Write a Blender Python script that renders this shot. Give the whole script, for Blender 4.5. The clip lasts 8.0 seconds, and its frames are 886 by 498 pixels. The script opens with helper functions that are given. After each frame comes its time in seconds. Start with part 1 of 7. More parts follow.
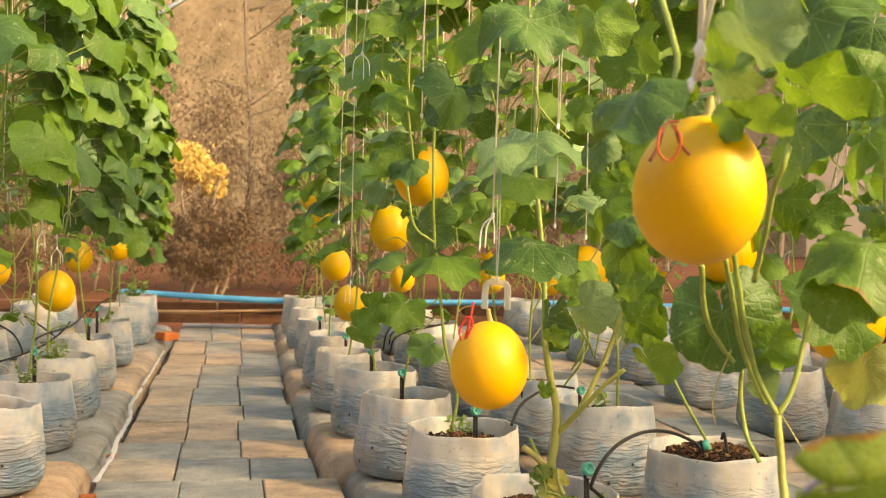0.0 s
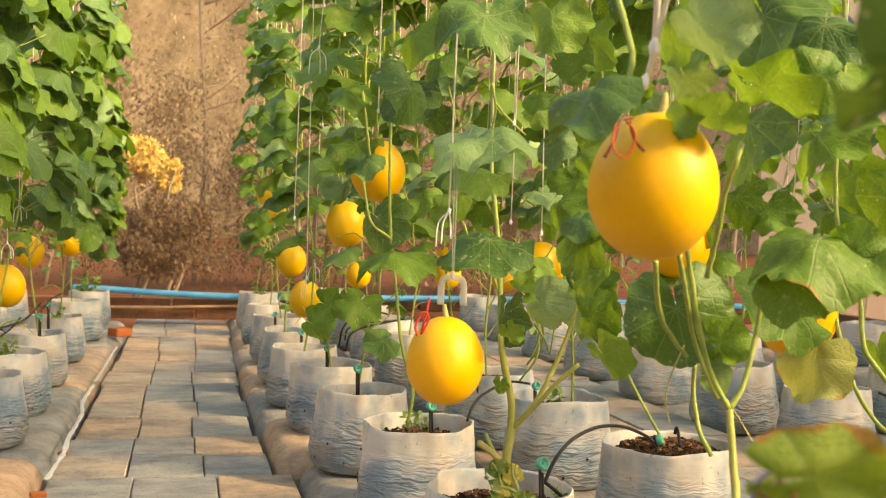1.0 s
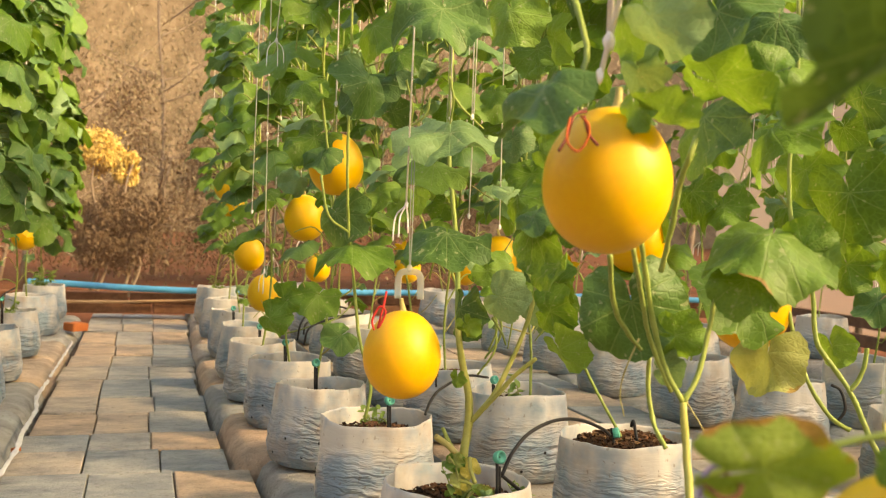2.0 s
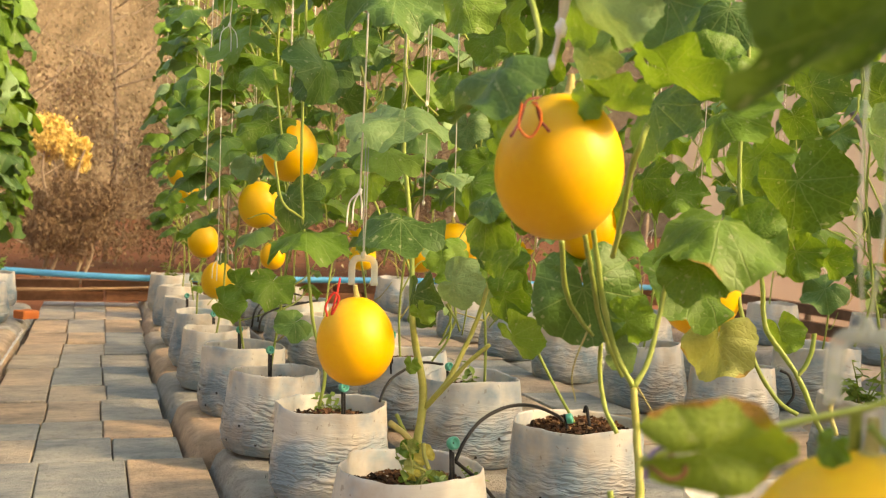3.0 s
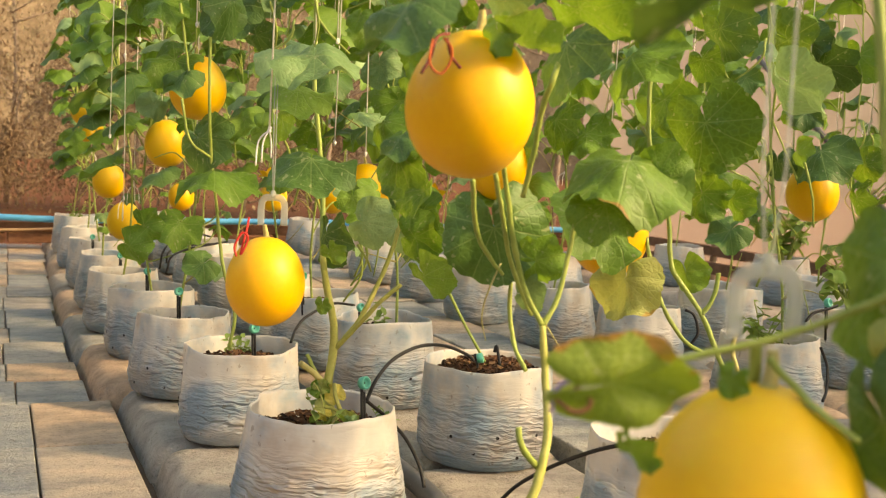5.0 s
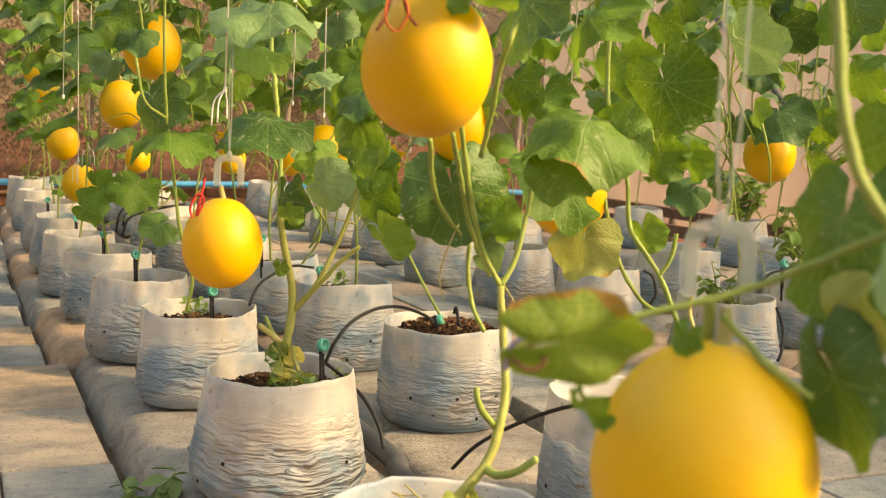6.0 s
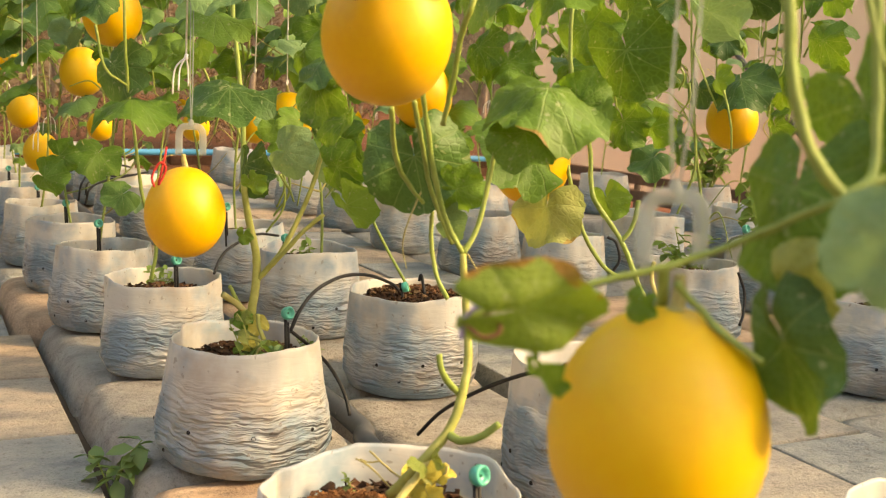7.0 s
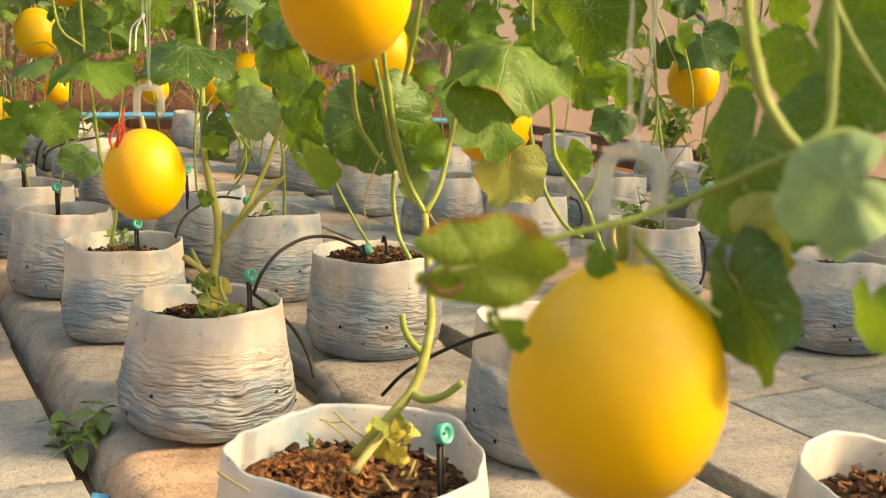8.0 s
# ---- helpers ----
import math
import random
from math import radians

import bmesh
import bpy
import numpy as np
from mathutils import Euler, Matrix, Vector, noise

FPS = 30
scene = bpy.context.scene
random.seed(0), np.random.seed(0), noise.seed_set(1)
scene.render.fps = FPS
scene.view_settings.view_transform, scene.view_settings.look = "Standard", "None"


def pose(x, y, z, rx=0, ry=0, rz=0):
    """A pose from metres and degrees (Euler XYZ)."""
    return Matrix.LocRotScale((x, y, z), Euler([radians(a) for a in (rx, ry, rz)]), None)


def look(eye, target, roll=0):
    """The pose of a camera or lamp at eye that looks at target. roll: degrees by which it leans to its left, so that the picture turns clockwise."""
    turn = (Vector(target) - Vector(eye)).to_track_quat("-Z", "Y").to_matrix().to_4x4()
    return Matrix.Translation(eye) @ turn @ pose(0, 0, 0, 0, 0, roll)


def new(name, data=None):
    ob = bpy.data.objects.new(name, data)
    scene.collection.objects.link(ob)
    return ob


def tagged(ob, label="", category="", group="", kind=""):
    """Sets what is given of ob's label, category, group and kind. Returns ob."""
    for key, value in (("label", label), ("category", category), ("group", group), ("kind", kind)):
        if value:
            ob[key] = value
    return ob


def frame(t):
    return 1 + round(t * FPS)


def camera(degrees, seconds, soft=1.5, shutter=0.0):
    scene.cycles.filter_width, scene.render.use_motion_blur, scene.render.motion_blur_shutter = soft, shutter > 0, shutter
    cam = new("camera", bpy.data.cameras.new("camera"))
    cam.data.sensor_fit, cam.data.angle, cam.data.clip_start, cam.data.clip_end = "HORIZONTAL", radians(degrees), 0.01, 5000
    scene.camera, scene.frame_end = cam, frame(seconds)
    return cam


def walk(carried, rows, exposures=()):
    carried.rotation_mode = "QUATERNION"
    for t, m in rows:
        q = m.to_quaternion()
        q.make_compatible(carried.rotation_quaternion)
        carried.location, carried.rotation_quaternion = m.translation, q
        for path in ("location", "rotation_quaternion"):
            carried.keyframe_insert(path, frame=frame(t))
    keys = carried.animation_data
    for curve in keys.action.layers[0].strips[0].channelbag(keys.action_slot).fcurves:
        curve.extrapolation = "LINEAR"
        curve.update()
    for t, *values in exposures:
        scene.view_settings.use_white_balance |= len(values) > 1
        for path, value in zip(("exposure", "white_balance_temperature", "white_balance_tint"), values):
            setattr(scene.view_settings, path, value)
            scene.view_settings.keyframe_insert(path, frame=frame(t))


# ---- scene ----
cam = camera(43.81, 8.0, soft=1.2)
PATH = [
    (0, 0.0000, 0.0000, 0.7000, -10.845, -1.354, -1.500),
    (0.5, -0.0005, -0.0010, 0.6997, -12.118, -1.434, -1.638),
    (1, 0.0002, -0.0006, 0.6986, -13.108, -1.484, -1.749),
    (1.5, 0.0042, 0.0022, 0.6985, -14.079, -1.597, -1.806),
    (3, 0.0111, -0.0005, 0.6965, -17.399, -2.287, -2.018),
    (3.5, 0.0135, 0.0003, 0.6950, -18.530, -2.916, -2.148),
    (4, 0.0153, 0.0015, 0.6949, -19.604, -3.718, -2.270),
    (4.5, 0.0150, 0.0027, 0.6940, -20.750, -4.325, -2.369),
    (6, 0.0228, 0.0092, 0.6883, -23.916, -6.925, -2.554),
    (6.5, 0.0252, 0.0093, 0.6895, -24.728, -7.731, -2.522),
    (7, 0.0264, 0.0029, 0.6906, -25.627, -8.582, -2.454),
    (7.5, 0.0285, 0.0006, 0.6899, -26.510, -9.434, -2.297),
    (8, 0.0291, 0.0023, 0.6871, -27.543, -10.439, -2.286)]
walk(cam, [(t, pose(x, y, z, 90 + p, r, w)) for t, x, y, z, w, p, r in PATH], [(0.0, 1.96, 9000, 7), (8.0, 1.96, 9000, 7)])
cam.data.dof.use_dof = True
cam.data.dof.focus_distance = 2.3
cam.data.dof.aperture_fstop = 9.5

# ---------------------------------------------------------------- light
SUN_DIR = Vector((0.68, -0.50, 0.54)).normalized()
world = bpy.data.worlds.new("daylight")
scene.world = world
world.use_nodes = True
wn = world.node_tree.nodes
sky = wn.new("ShaderNodeTexSky")
sky.sky_type = "NISHITA"
sky.sun_disc = False
sky.sun_elevation = math.asin(SUN_DIR.z)
sky.sun_rotation = math.atan2(SUN_DIR.x, SUN_DIR.y)
sky.dust_density = 3.0
wn["Background"].inputs["Strength"].default_value = 0.15
world.node_tree.links.new(sky.outputs["Color"], wn["Background"].inputs["Color"])
sun_data = bpy.data.lights.new("sun", "SUN")
sun_data.energy = 1.60
sun_data.angle = radians(7.0)
sun_data.color = (1.0, 0.77, 0.50)
sun = new("sun", sun_data)
sun.matrix_world = look((0, 0, 0), -SUN_DIR) @ Matrix.Identity(4)
sun.location = (6, -4, 6)


# ---------------------------------------------------------------- materials
class Nodes:
    """A small wrapper that adds nodes and links to one material."""

    def __init__(self, name, rough=0.6, spec=0.3):
        self.mat = bpy.data.materials.new(name)
        self.mat.use_nodes = True
        self.tree = self.mat.node_tree
        self.bsdf = self.tree.nodes["Principled BSDF"]
        self.out = self.tree.nodes["Material Output"]
        self.bsdf.inputs["Roughness"].default_value = rough
        self.bsdf.inputs["Specular IOR Level"].default_value = spec

    def add(self, kind, **values):
        node = self.tree.nodes.new(kind)
        for key, value in values.items():
            if key in ("operation", "data_type", "blend_type", "feature", "wave_type", "bands_direction", "attribute_name"):
                if key == "operation":
                    node.operation = value
                elif key == "data_type":
                    node.data_type = value
                elif key == "blend_type":
                    node.blend_type = value
                elif key == "feature":
                    node.feature = value
                elif key == "bands_direction":
                    node.bands_direction = value
            else:
                node.inputs[key].default_value = value
        return node

    def link(self, a, b):
        self.tree.links.new(a, b)

    def math(self, op, a, b=0.0):
        node = self.add("ShaderNodeMath", operation=op)
        for n, v in enumerate((a, b)):
            if isinstance(v, (int, float)):
                node.inputs[n].default_value = v
            else:
                self.link(v, node.inputs[n])
        return node.outputs[0]

    def ramp(self, fac, stops):
        node = self.add("ShaderNodeValToRGB")
        el = node.color_ramp.elements
        while len(el) < len(stops):
            el.new(0.5)
        for e, (p, c) in zip(el, stops):
            e.position, e.color = p, (*c, 1.0) if len(c) == 3 else c
        self.link(fac, node.inputs["Fac"])
        return node.outputs["Color"]

    def mix(self, fac, a, b, blend="MIX"):
        node = self.add("ShaderNodeMix", data_type="RGBA", blend_type=blend)
        for key, v in ((0, fac), (6, a), (7, b)):
            if isinstance(v, (int, float)):
                node.inputs[key].default_value = v
            elif isinstance(v, tuple):
                node.inputs[key].default_value = (*v, 1.0)
            else:
                self.link(v, node.inputs[key])
        return node.outputs[2]

    def coord(self, kind="Object", scale=(1, 1, 1)):
        tc = self.add("ShaderNodeTexCoord")
        mp = self.add("ShaderNodeMapping")
        mp.inputs["Scale"].default_value = scale
        self.link(tc.outputs[kind], mp.inputs["Vector"])
        return mp.outputs["Vector"]

    def noise(self, vec, scale, detail=4.0, rough=0.55):
        n = self.add("ShaderNodeTexNoise", Scale=scale, Detail=detail, Roughness=rough)
        self.link(vec, n.inputs["Vector"])
        return n.outputs["Fac"]

    def random(self):
        return self.add("ShaderNodeObjectInfo").outputs["Random"]

    def shifted(self, vec, amount=37.0):
        """Moves a texture by the object's random number, so that copies differ."""
        add = self.add("ShaderNodeVectorMath", operation="ADD")
        comb = self.add("ShaderNodeCombineXYZ")
        v = self.math("MULTIPLY", self.random(), amount)
        for k in "XYZ":
            self.link(v, comb.inputs[k])
        self.link(vec, add.inputs[0])
        self.link(comb.outputs[0], add.inputs[1])
        return add.outputs[0]

    def bump(self, height, strength=0.3, distance=0.01):
        b = self.add("ShaderNodeBump", Strength=strength, Distance=distance)
        self.link(height, b.inputs["Height"])
        self.link(b.outputs["Normal"], self.bsdf.inputs["Normal"])
        return b.outputs["Normal"]

    def color(self, socket):
        self.link(socket, self.bsdf.inputs["Base Color"])
        return self.mat


def mat_simple(name, c1, c2, scale, rough=0.6, bump=0.2, spec=0.3, metal=0.0, fine=6.0):
    m = Nodes(name, rough, spec)
    v = m.shifted(m.coord())
    big, small = m.noise(v, scale), m.noise(v, scale * fine, 3.0)
    f = m.math("ADD", m.math("MULTIPLY", big, 0.65), m.math("MULTIPLY", small, 0.35))
    m.bsdf.inputs["Metallic"].default_value = metal
    m.color(m.ramp(f, [(0.3, c1), (0.7, c2)]))
    if bump:
        m.bump(small, bump, 0.004)
    return m.mat


def mat_leaf(name, dark, mid, light, edge=None, glow=(0.29, 0.40, 0.018), thin=0.45, edge_at=0.79):
    """Melon leaf: palmate veins, netted relief, light passing through."""
    m = Nodes(name, 0.50, 0.38)
    uv = m.coord("UV")
    sep = m.add("ShaderNodeSeparateXYZ")
    m.link(uv, sep.inputs[0])
    x, y = sep.outputs[0], sep.outputs[1]
    ax = m.math("ABSOLUTE", x)
    ang = m.math("ARCTAN2", ax, y)
    rad = m.math("SQRT", m.math("ADD", m.math("MULTIPLY", x, x), m.math("MULTIPLY", y, y)))
    near = None
    for a in (0.0, 0.62, 1.25, 2.0):
        d = m.math("MULTIPLY", m.math("ABSOLUTE", m.math("SUBTRACT", ang, a)), rad)
        near = d if near is None else m.math("MINIMUM", near, d)
    vein = m.math("SUBTRACT", 1.0, m.math("MINIMUM", m.math("DIVIDE", near, 0.009), 1.0))
    vor = m.add("ShaderNodeTexVoronoi", Scale=16.0, feature="DISTANCE_TO_EDGE")
    m.link(m.shifted(uv, 9.0), vor.inputs["Vector"])
    net = m.math("MINIMUM", m.math("MULTIPLY", vor.outputs["Distance"], 5.0), 1.0)
    fine = m.noise(m.shifted(uv, 9.0), 26.0, 3.0)
    blotch = m.noise(m.shifted(uv, 5.0), 2.6, 3.0)
    f = m.math("ADD", m.math("MULTIPLY", m.random(), 0.55), m.math("MULTIPLY", blotch, 0.45))
    col = m.ramp(f, [(0.2, dark), (0.5, mid), (0.85, light)])
    col = m.mix(m.math("MULTIPLY", m.math("SUBTRACT", 1.0, net), 0.12), col, tuple(min(1, c * 1.7 + 0.02) for c in light))
    col = m.mix(m.math("MULTIPLY", vein, 0.42), col, (0.32, 0.40, 0.15))
    spots = m.math("GREATER_THAN", m.noise(m.shifted(uv, 20.0), 16.0, 1.0), 0.70)
    col = m.mix(m.math("MULTIPLY", spots, 0.5), col, (0.42, 0.43, 0.24))
    if edge:
        rim = m.math("MULTIPLY", m.math("GREATER_THAN", m.math("ADD", rad, m.math("MULTIPLY", blotch, 0.7)), edge_at), 0.8)
        col = m.mix(rim, col, edge)
    m.color(col)
    h = m.math("ADD", m.math("MULTIPLY", net, 0.35), m.math("MULTIPLY", vein, -0.5))
    h = m.math("ADD", h, m.math("MULTIPLY", fine, 0.35))
    nrm = m.bump(h, 0.34, 0.004)
    tr = m.add("ShaderNodeBsdfTranslucent")
    m.link(m.mix(0.65, col, glow), tr.inputs["Color"])
    m.link(nrm, tr.inputs["Normal"])
    mx = m.add("ShaderNodeMixShader", Fac=thin)
    m.link(m.bsdf.outputs[0], mx.inputs[1])
    m.link(tr.outputs[0], mx.inputs[2])
    m.link(mx.outputs[0], m.out.inputs["Surface"])
    return m.mat


def mat_bag():
    """Milky, dusty polythene with crinkles that run round the bag."""
    m = Nodes("polythene", 0.40, 0.45)
    v = m.shifted(m.coord("Object"))

    def crinkle(scale, push, freq):
        st = m.add("ShaderNodeMapping")
        st.inputs["Scale"].default_value = scale
        m.link(v, st.inputs["Vector"])
        off = m.add("ShaderNodeVectorMath", operation="ADD")
        m.link(st.outputs[0], off.inputs[0])
        cx = m.add("ShaderNodeCombineXYZ")
        m.link(m.math("MULTIPLY", m.noise(v, freq, 3.0), push), cx.inputs["Z"])
        m.link(cx.outputs[0], off.inputs[1])
        n = m.noise(off.outputs[0], 1.0, 2.0, 0.45)
        return m.math("MINIMUM", m.math("MULTIPLY", m.math("ABSOLUTE", m.math("SUBTRACT", n, 0.5)), 5.0), 1.0)

    big, small = crinkle((9, 9, 58), 4.0, 7.0), crinkle((17, 17, 120), 5.0, 11.0)
    crease = m.math("ADD", m.math("MULTIPLY", big, 0.55), m.math("MULTIPLY", small, 0.25))
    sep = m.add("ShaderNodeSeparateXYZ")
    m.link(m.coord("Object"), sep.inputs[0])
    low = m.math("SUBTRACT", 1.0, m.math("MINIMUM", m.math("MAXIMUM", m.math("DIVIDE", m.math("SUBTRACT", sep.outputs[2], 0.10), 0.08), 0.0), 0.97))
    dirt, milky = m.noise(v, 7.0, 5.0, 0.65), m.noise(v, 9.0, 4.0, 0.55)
    # tone runs bluer and darker towards the foot
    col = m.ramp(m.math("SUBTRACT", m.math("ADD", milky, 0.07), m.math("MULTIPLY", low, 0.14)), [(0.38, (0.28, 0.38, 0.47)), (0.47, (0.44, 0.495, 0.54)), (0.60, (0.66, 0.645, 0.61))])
    col = m.mix(m.ramp(dirt, [(0.50, (0, 0, 0)), (0.68, (0.7, 0.7, 0.7))]), col, (0.50, 0.41, 0.33))
    speck = m.math("GREATER_THAN", m.noise(v, 60.0, 2.0), 0.69)
    col = m.mix(m.math("MULTIPLY", speck, 0.45), col, (0.20, 0.15, 0.10))
    m.color(col)
    m.bump(m.math("ADD", m.math("MULTIPLY", crease, low), m.math("MULTIPLY", dirt, 0.10)), 1.0, 0.016)
    tr = m.add("ShaderNodeBsdfTranslucent")
    m.link(col, tr.inputs["Color"])
    mx = m.add("ShaderNodeMixShader", Fac=0.28)
    m.link(m.bsdf.outputs[0], mx.inputs[1])
    m.link(tr.outputs[0], mx.inputs[2])
    m.link(mx.outputs[0], m.out.inputs["Surface"])
    return m.mat


def mat_paver(name, c1, c2, c3, grain=1.0):
    """Cast concrete with cloudy stains, fine sand, pits and brush lines; each piece has its own tint."""
    m = Nodes(name, 0.88, 0.2)
    v = m.shifted(m.coord("Object"))
    st = m.add("ShaderNodeMapping")
    st.inputs["Scale"].default_value = (4, 7, 7)
    m.link(v, st.inputs["Vector"])
    cloud, sand, grit = m.noise(st.outputs[0], 1.6, 6.0, 0.65), m.noise(v, 190.0, 3.0, 0.7), m.noise(v, 55.0, 4.0, 0.7)
    col = m.ramp(cloud, [(0.30, c1), (0.5, c2), (0.70, c3)])
    tint = m.ramp(m.random(), [(0.0, (0.66, 0.78, 0.90)), (0.35, (0.88, 0.94, 0.99)), (0.7, (1.08, 0.99, 0.91)), (1.0, (1.26, 0.99, 0.79))])
    col = m.mix(1.0, col, tint, "MULTIPLY")
    col = m.mix(m.ramp(sand, [(0.30, (0.65 * grain,) * 3), (0.46, (0, 0, 0))]), col, (0.085, 0.075, 0.065))
    col = m.mix(m.ramp(sand, [(0.58, (0, 0, 0)), (0.72, (0.6 * grain,) * 3)]), col, (0.55, 0.50, 0.44))
    col = m.mix(m.ramp(grit, [(0.56, (0, 0, 0)), (0.68, (0.55, 0.55, 0.55))]), col, (0.15, 0.125, 0.10))
    m.color(col)
    m.bump(m.math("ADD", m.math("MULTIPLY", sand, 0.5 * grain), m.math("ADD", cloud, m.math("MULTIPLY", grit, -0.9))), 1.0, 0.008)
    return m.mat


def mat_melon():
    m = Nodes("melon_skin", 0.46, 0.42)
    v = m.shifted(m.coord("Object"))
    cloud, pores = m.noise(v, 14.0, 4.0), m.noise(v, 210.0, 2.0)
    f = m.math("ADD", m.math("MULTIPLY", cloud, 0.6), m.math("MULTIPLY", m.random(), 0.4))
    col = m.ramp(f, [(0.2, (0.75, 0.39, 0.011)), (0.5, (0.78, 0.445, 0.013)), (0.85, (0.80, 0.50, 0.017))])
    col = m.mix(m.math("MULTIPLY", m.math("GREATER_THAN", m.noise(v, 42.0, 1.0), 0.76), 0.5), col, (0.62, 0.33, 0.02))
    m.color(col)
    m.bump(m.math("ADD", m.math("MULTIPLY", pores, 0.25), cloud), 0.08, 0.004)
    m.bsdf.inputs["Subsurface Weight"].default_value = 0.2
    m.bsdf.inputs["Subsurface Radius"].default_value = (0.02, 0.012, 0.002)
    m.bsdf.inputs["Subsurface Scale"].default_value = 1.0
    return m.mat


def mat_chip():
    m = Nodes("bark_chip", 0.9, 0.12)
    geo = m.add("ShaderNodeNewGeometry")
    col = m.ramp(geo.outputs["Random Per Island"], [(0.0, (0.02, 0.014, 0.010)), (0.45, (0.075, 0.036, 0.02)), (0.8, (0.19, 0.09, 0.045)), (1.0, (0.36, 0.22, 0.12))])
    n = m.noise(m.coord(), 90.0, 3.0)
    m.color(m.mix(m.math("MULTIPLY", n, 0.6), col, (0.03, 0.02, 0.015)))
    m.bump(n, 0.6, 0.003)
    return m.mat


def mat_net(name, thread, see):
    """Insect net: woven threads that let part of the light and view through."""
    m = Nodes(name, 0.8, 0.1)
    v = m.coord("Object")
    fold = m.noise(v, 0.9, 4.0)
    col = m.ramp(fold, [(0.3, tuple(c * 0.85 for c in thread)), (0.7, tuple(min(1, c * 1.12) for c in thread))])
    m.color(col)
    wave = m.add("ShaderNodeTexNoise", Scale=6.0, Detail=3.0)
    mp = m.coord("Object", (1, 1, 0.12))
    m.link(mp, wave.inputs["Vector"])
    m.bump(wave.outputs["Fac"], 0.25, 0.05)
    tl = m.add("ShaderNodeBsdfTranslucent")
    m.link(col, tl.inputs["Color"])
    m1 = m.add("ShaderNodeMixShader", Fac=0.5)
    m.link(m.bsdf.outputs[0], m1.inputs[1])
    m.link(tl.outputs[0], m1.inputs[2])
    tp = m.add("ShaderNodeBsdfTransparent")
    m2 = m.add("ShaderNodeMixShader")
    m.link(m.math("ADD", m.math("MULTIPLY", fold, 0.2), see - 0.1), m2.inputs[0])
    m.link(m1.outputs[0], m2.inputs[1])
    m.link(tp.outputs[0], m2.inputs[2])
    m.link(m2.outputs[0], m.out.inputs["Surface"])
    return m.mat


LEAF = mat_leaf("leaf_green", (0.066, 0.150, 0.016), (0.125, 0.25, 0.030), (0.205, 0.345, 0.058), glow=(0.20, 0.315, 0.018), thin=0.42)
# deeper green leaves; on backlit ones this colour also carries their shade
LEAF_DARK = mat_leaf("leaf_deep", (0.040, 0.098, 0.020), (0.068, 0.152, 0.032), (0.110, 0.21, 0.052), glow=(0.15, 0.24, 0.012), thin=0.28)
LEAF_PALE = mat_leaf("leaf_pale", (0.12, 0.22, 0.08), (0.17, 0.29, 0.115), (0.25, 0.38, 0.17), glow=(0.22, 0.34, 0.07), thin=0.30)
LEAF_WITHERED = mat_leaf("leaf_withered", (0.46, 0.38, 0.05), (0.62, 0.52, 0.09), (0.70, 0.60, 0.16), (0.34, 0.20, 0.06), (0.50, 0.44, 0.05), 0.35, 0.95)
LEAF_YELLOW = mat_leaf("leaf_yellowing", (0.22, 0.29, 0.06), (0.36, 0.40, 0.11), (0.47, 0.47, 0.17), (0.42, 0.22, 0.05), (0.36, 0.40, 0.06), 0.40, 0.90)
LEAF_EDGED = mat_leaf("leaf_brown_rim", (0.075, 0.15, 0.020), (0.12, 0.235, 0.035), (0.19, 0.32, 0.06), (0.30, 0.13, 0.035), (0.26, 0.39, 0.022), 0.38, 0.90)
LEAF_BROWN = mat_leaf("leaf_scorched", (0.13, 0.21, 0.025), (0.19, 0.28, 0.04), (0.28, 0.36, 0.07), (0.34, 0.10, 0.03), edge_at=0.815)
STEM = mat_simple("vine_stem", (0.18, 0.26, 0.05), (0.33, 0.39, 0.11), 22.0, 0.5, 0.2)
STEM_PALE = mat_simple("pale_vine_stem", (0.25, 0.27, 0.06), (0.42, 0.42, 0.13), 22.0, 0.5, 0.2)
STEM_DRY = mat_simple("dry_stem", (0.33, 0.29, 0.10), (0.50, 0.44, 0.18), 22.0, 0.6, 0.2)
MELON = mat_melon()
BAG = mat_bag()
SOIL = mat_simple("potting_soil", (0.022, 0.014, 0.010), (0.10, 0.055, 0.032), 40.0, 0.95, 0.8, 0.1)
CHIP = mat_chip()
COIR = mat_simple("coir", (0.13, 0.05, 0.022), (0.42, 0.20, 0.085), 60.0, 0.95, 0.6, 0.1)
PAVER = mat_paver("concrete_paver", (0.23, 0.225, 0.21), (0.40, 0.365, 0.315), (0.54, 0.465, 0.38), 0.7)
KERB = mat_paver("concrete_kerb", (0.26, 0.22, 0.185), (0.40, 0.345, 0.285), (0.51, 0.445, 0.37), 0.45)
EARTH = mat_simple("red_earth", (0.09, 0.034, 0.018), (0.22, 0.085, 0.045), 2.0, 0.95, 0.6, 0.1, fine=14.0)
DARK_EARTH = mat_simple("damp_earth", (0.07, 0.05, 0.036), (0.17, 0.125, 0.09), 6.0, 0.95, 0.6, 0.1)
BRICK = mat_simple("laterite_brick", (0.13, 0.058, 0.034), (0.28, 0.135, 0.078), 8.0, 0.9, 0.6, 0.15)
CLAY = mat_simple("broken_clay", (0.36, 0.10, 0.035), (0.50, 0.17, 0.06), 20.0, 0.85, 0.5, 0.15)
BLUE = mat_simple("blue_pvc", (0.05, 0.30, 0.55), (0.09, 0.40, 0.66), 5.0, 0.4, 0.05, 0.45)
BLACK = mat_simple("black_tube", (0.010, 0.010, 0.011), (0.022, 0.022, 0.024), 20.0, 0.5, 0.05, 0.25)
GREY_PIPE = mat_simple("grey_pipe", (0.055, 0.057, 0.06), (0.10, 0.10, 0.105), 9.0, 0.5, 0.1, 0.4)
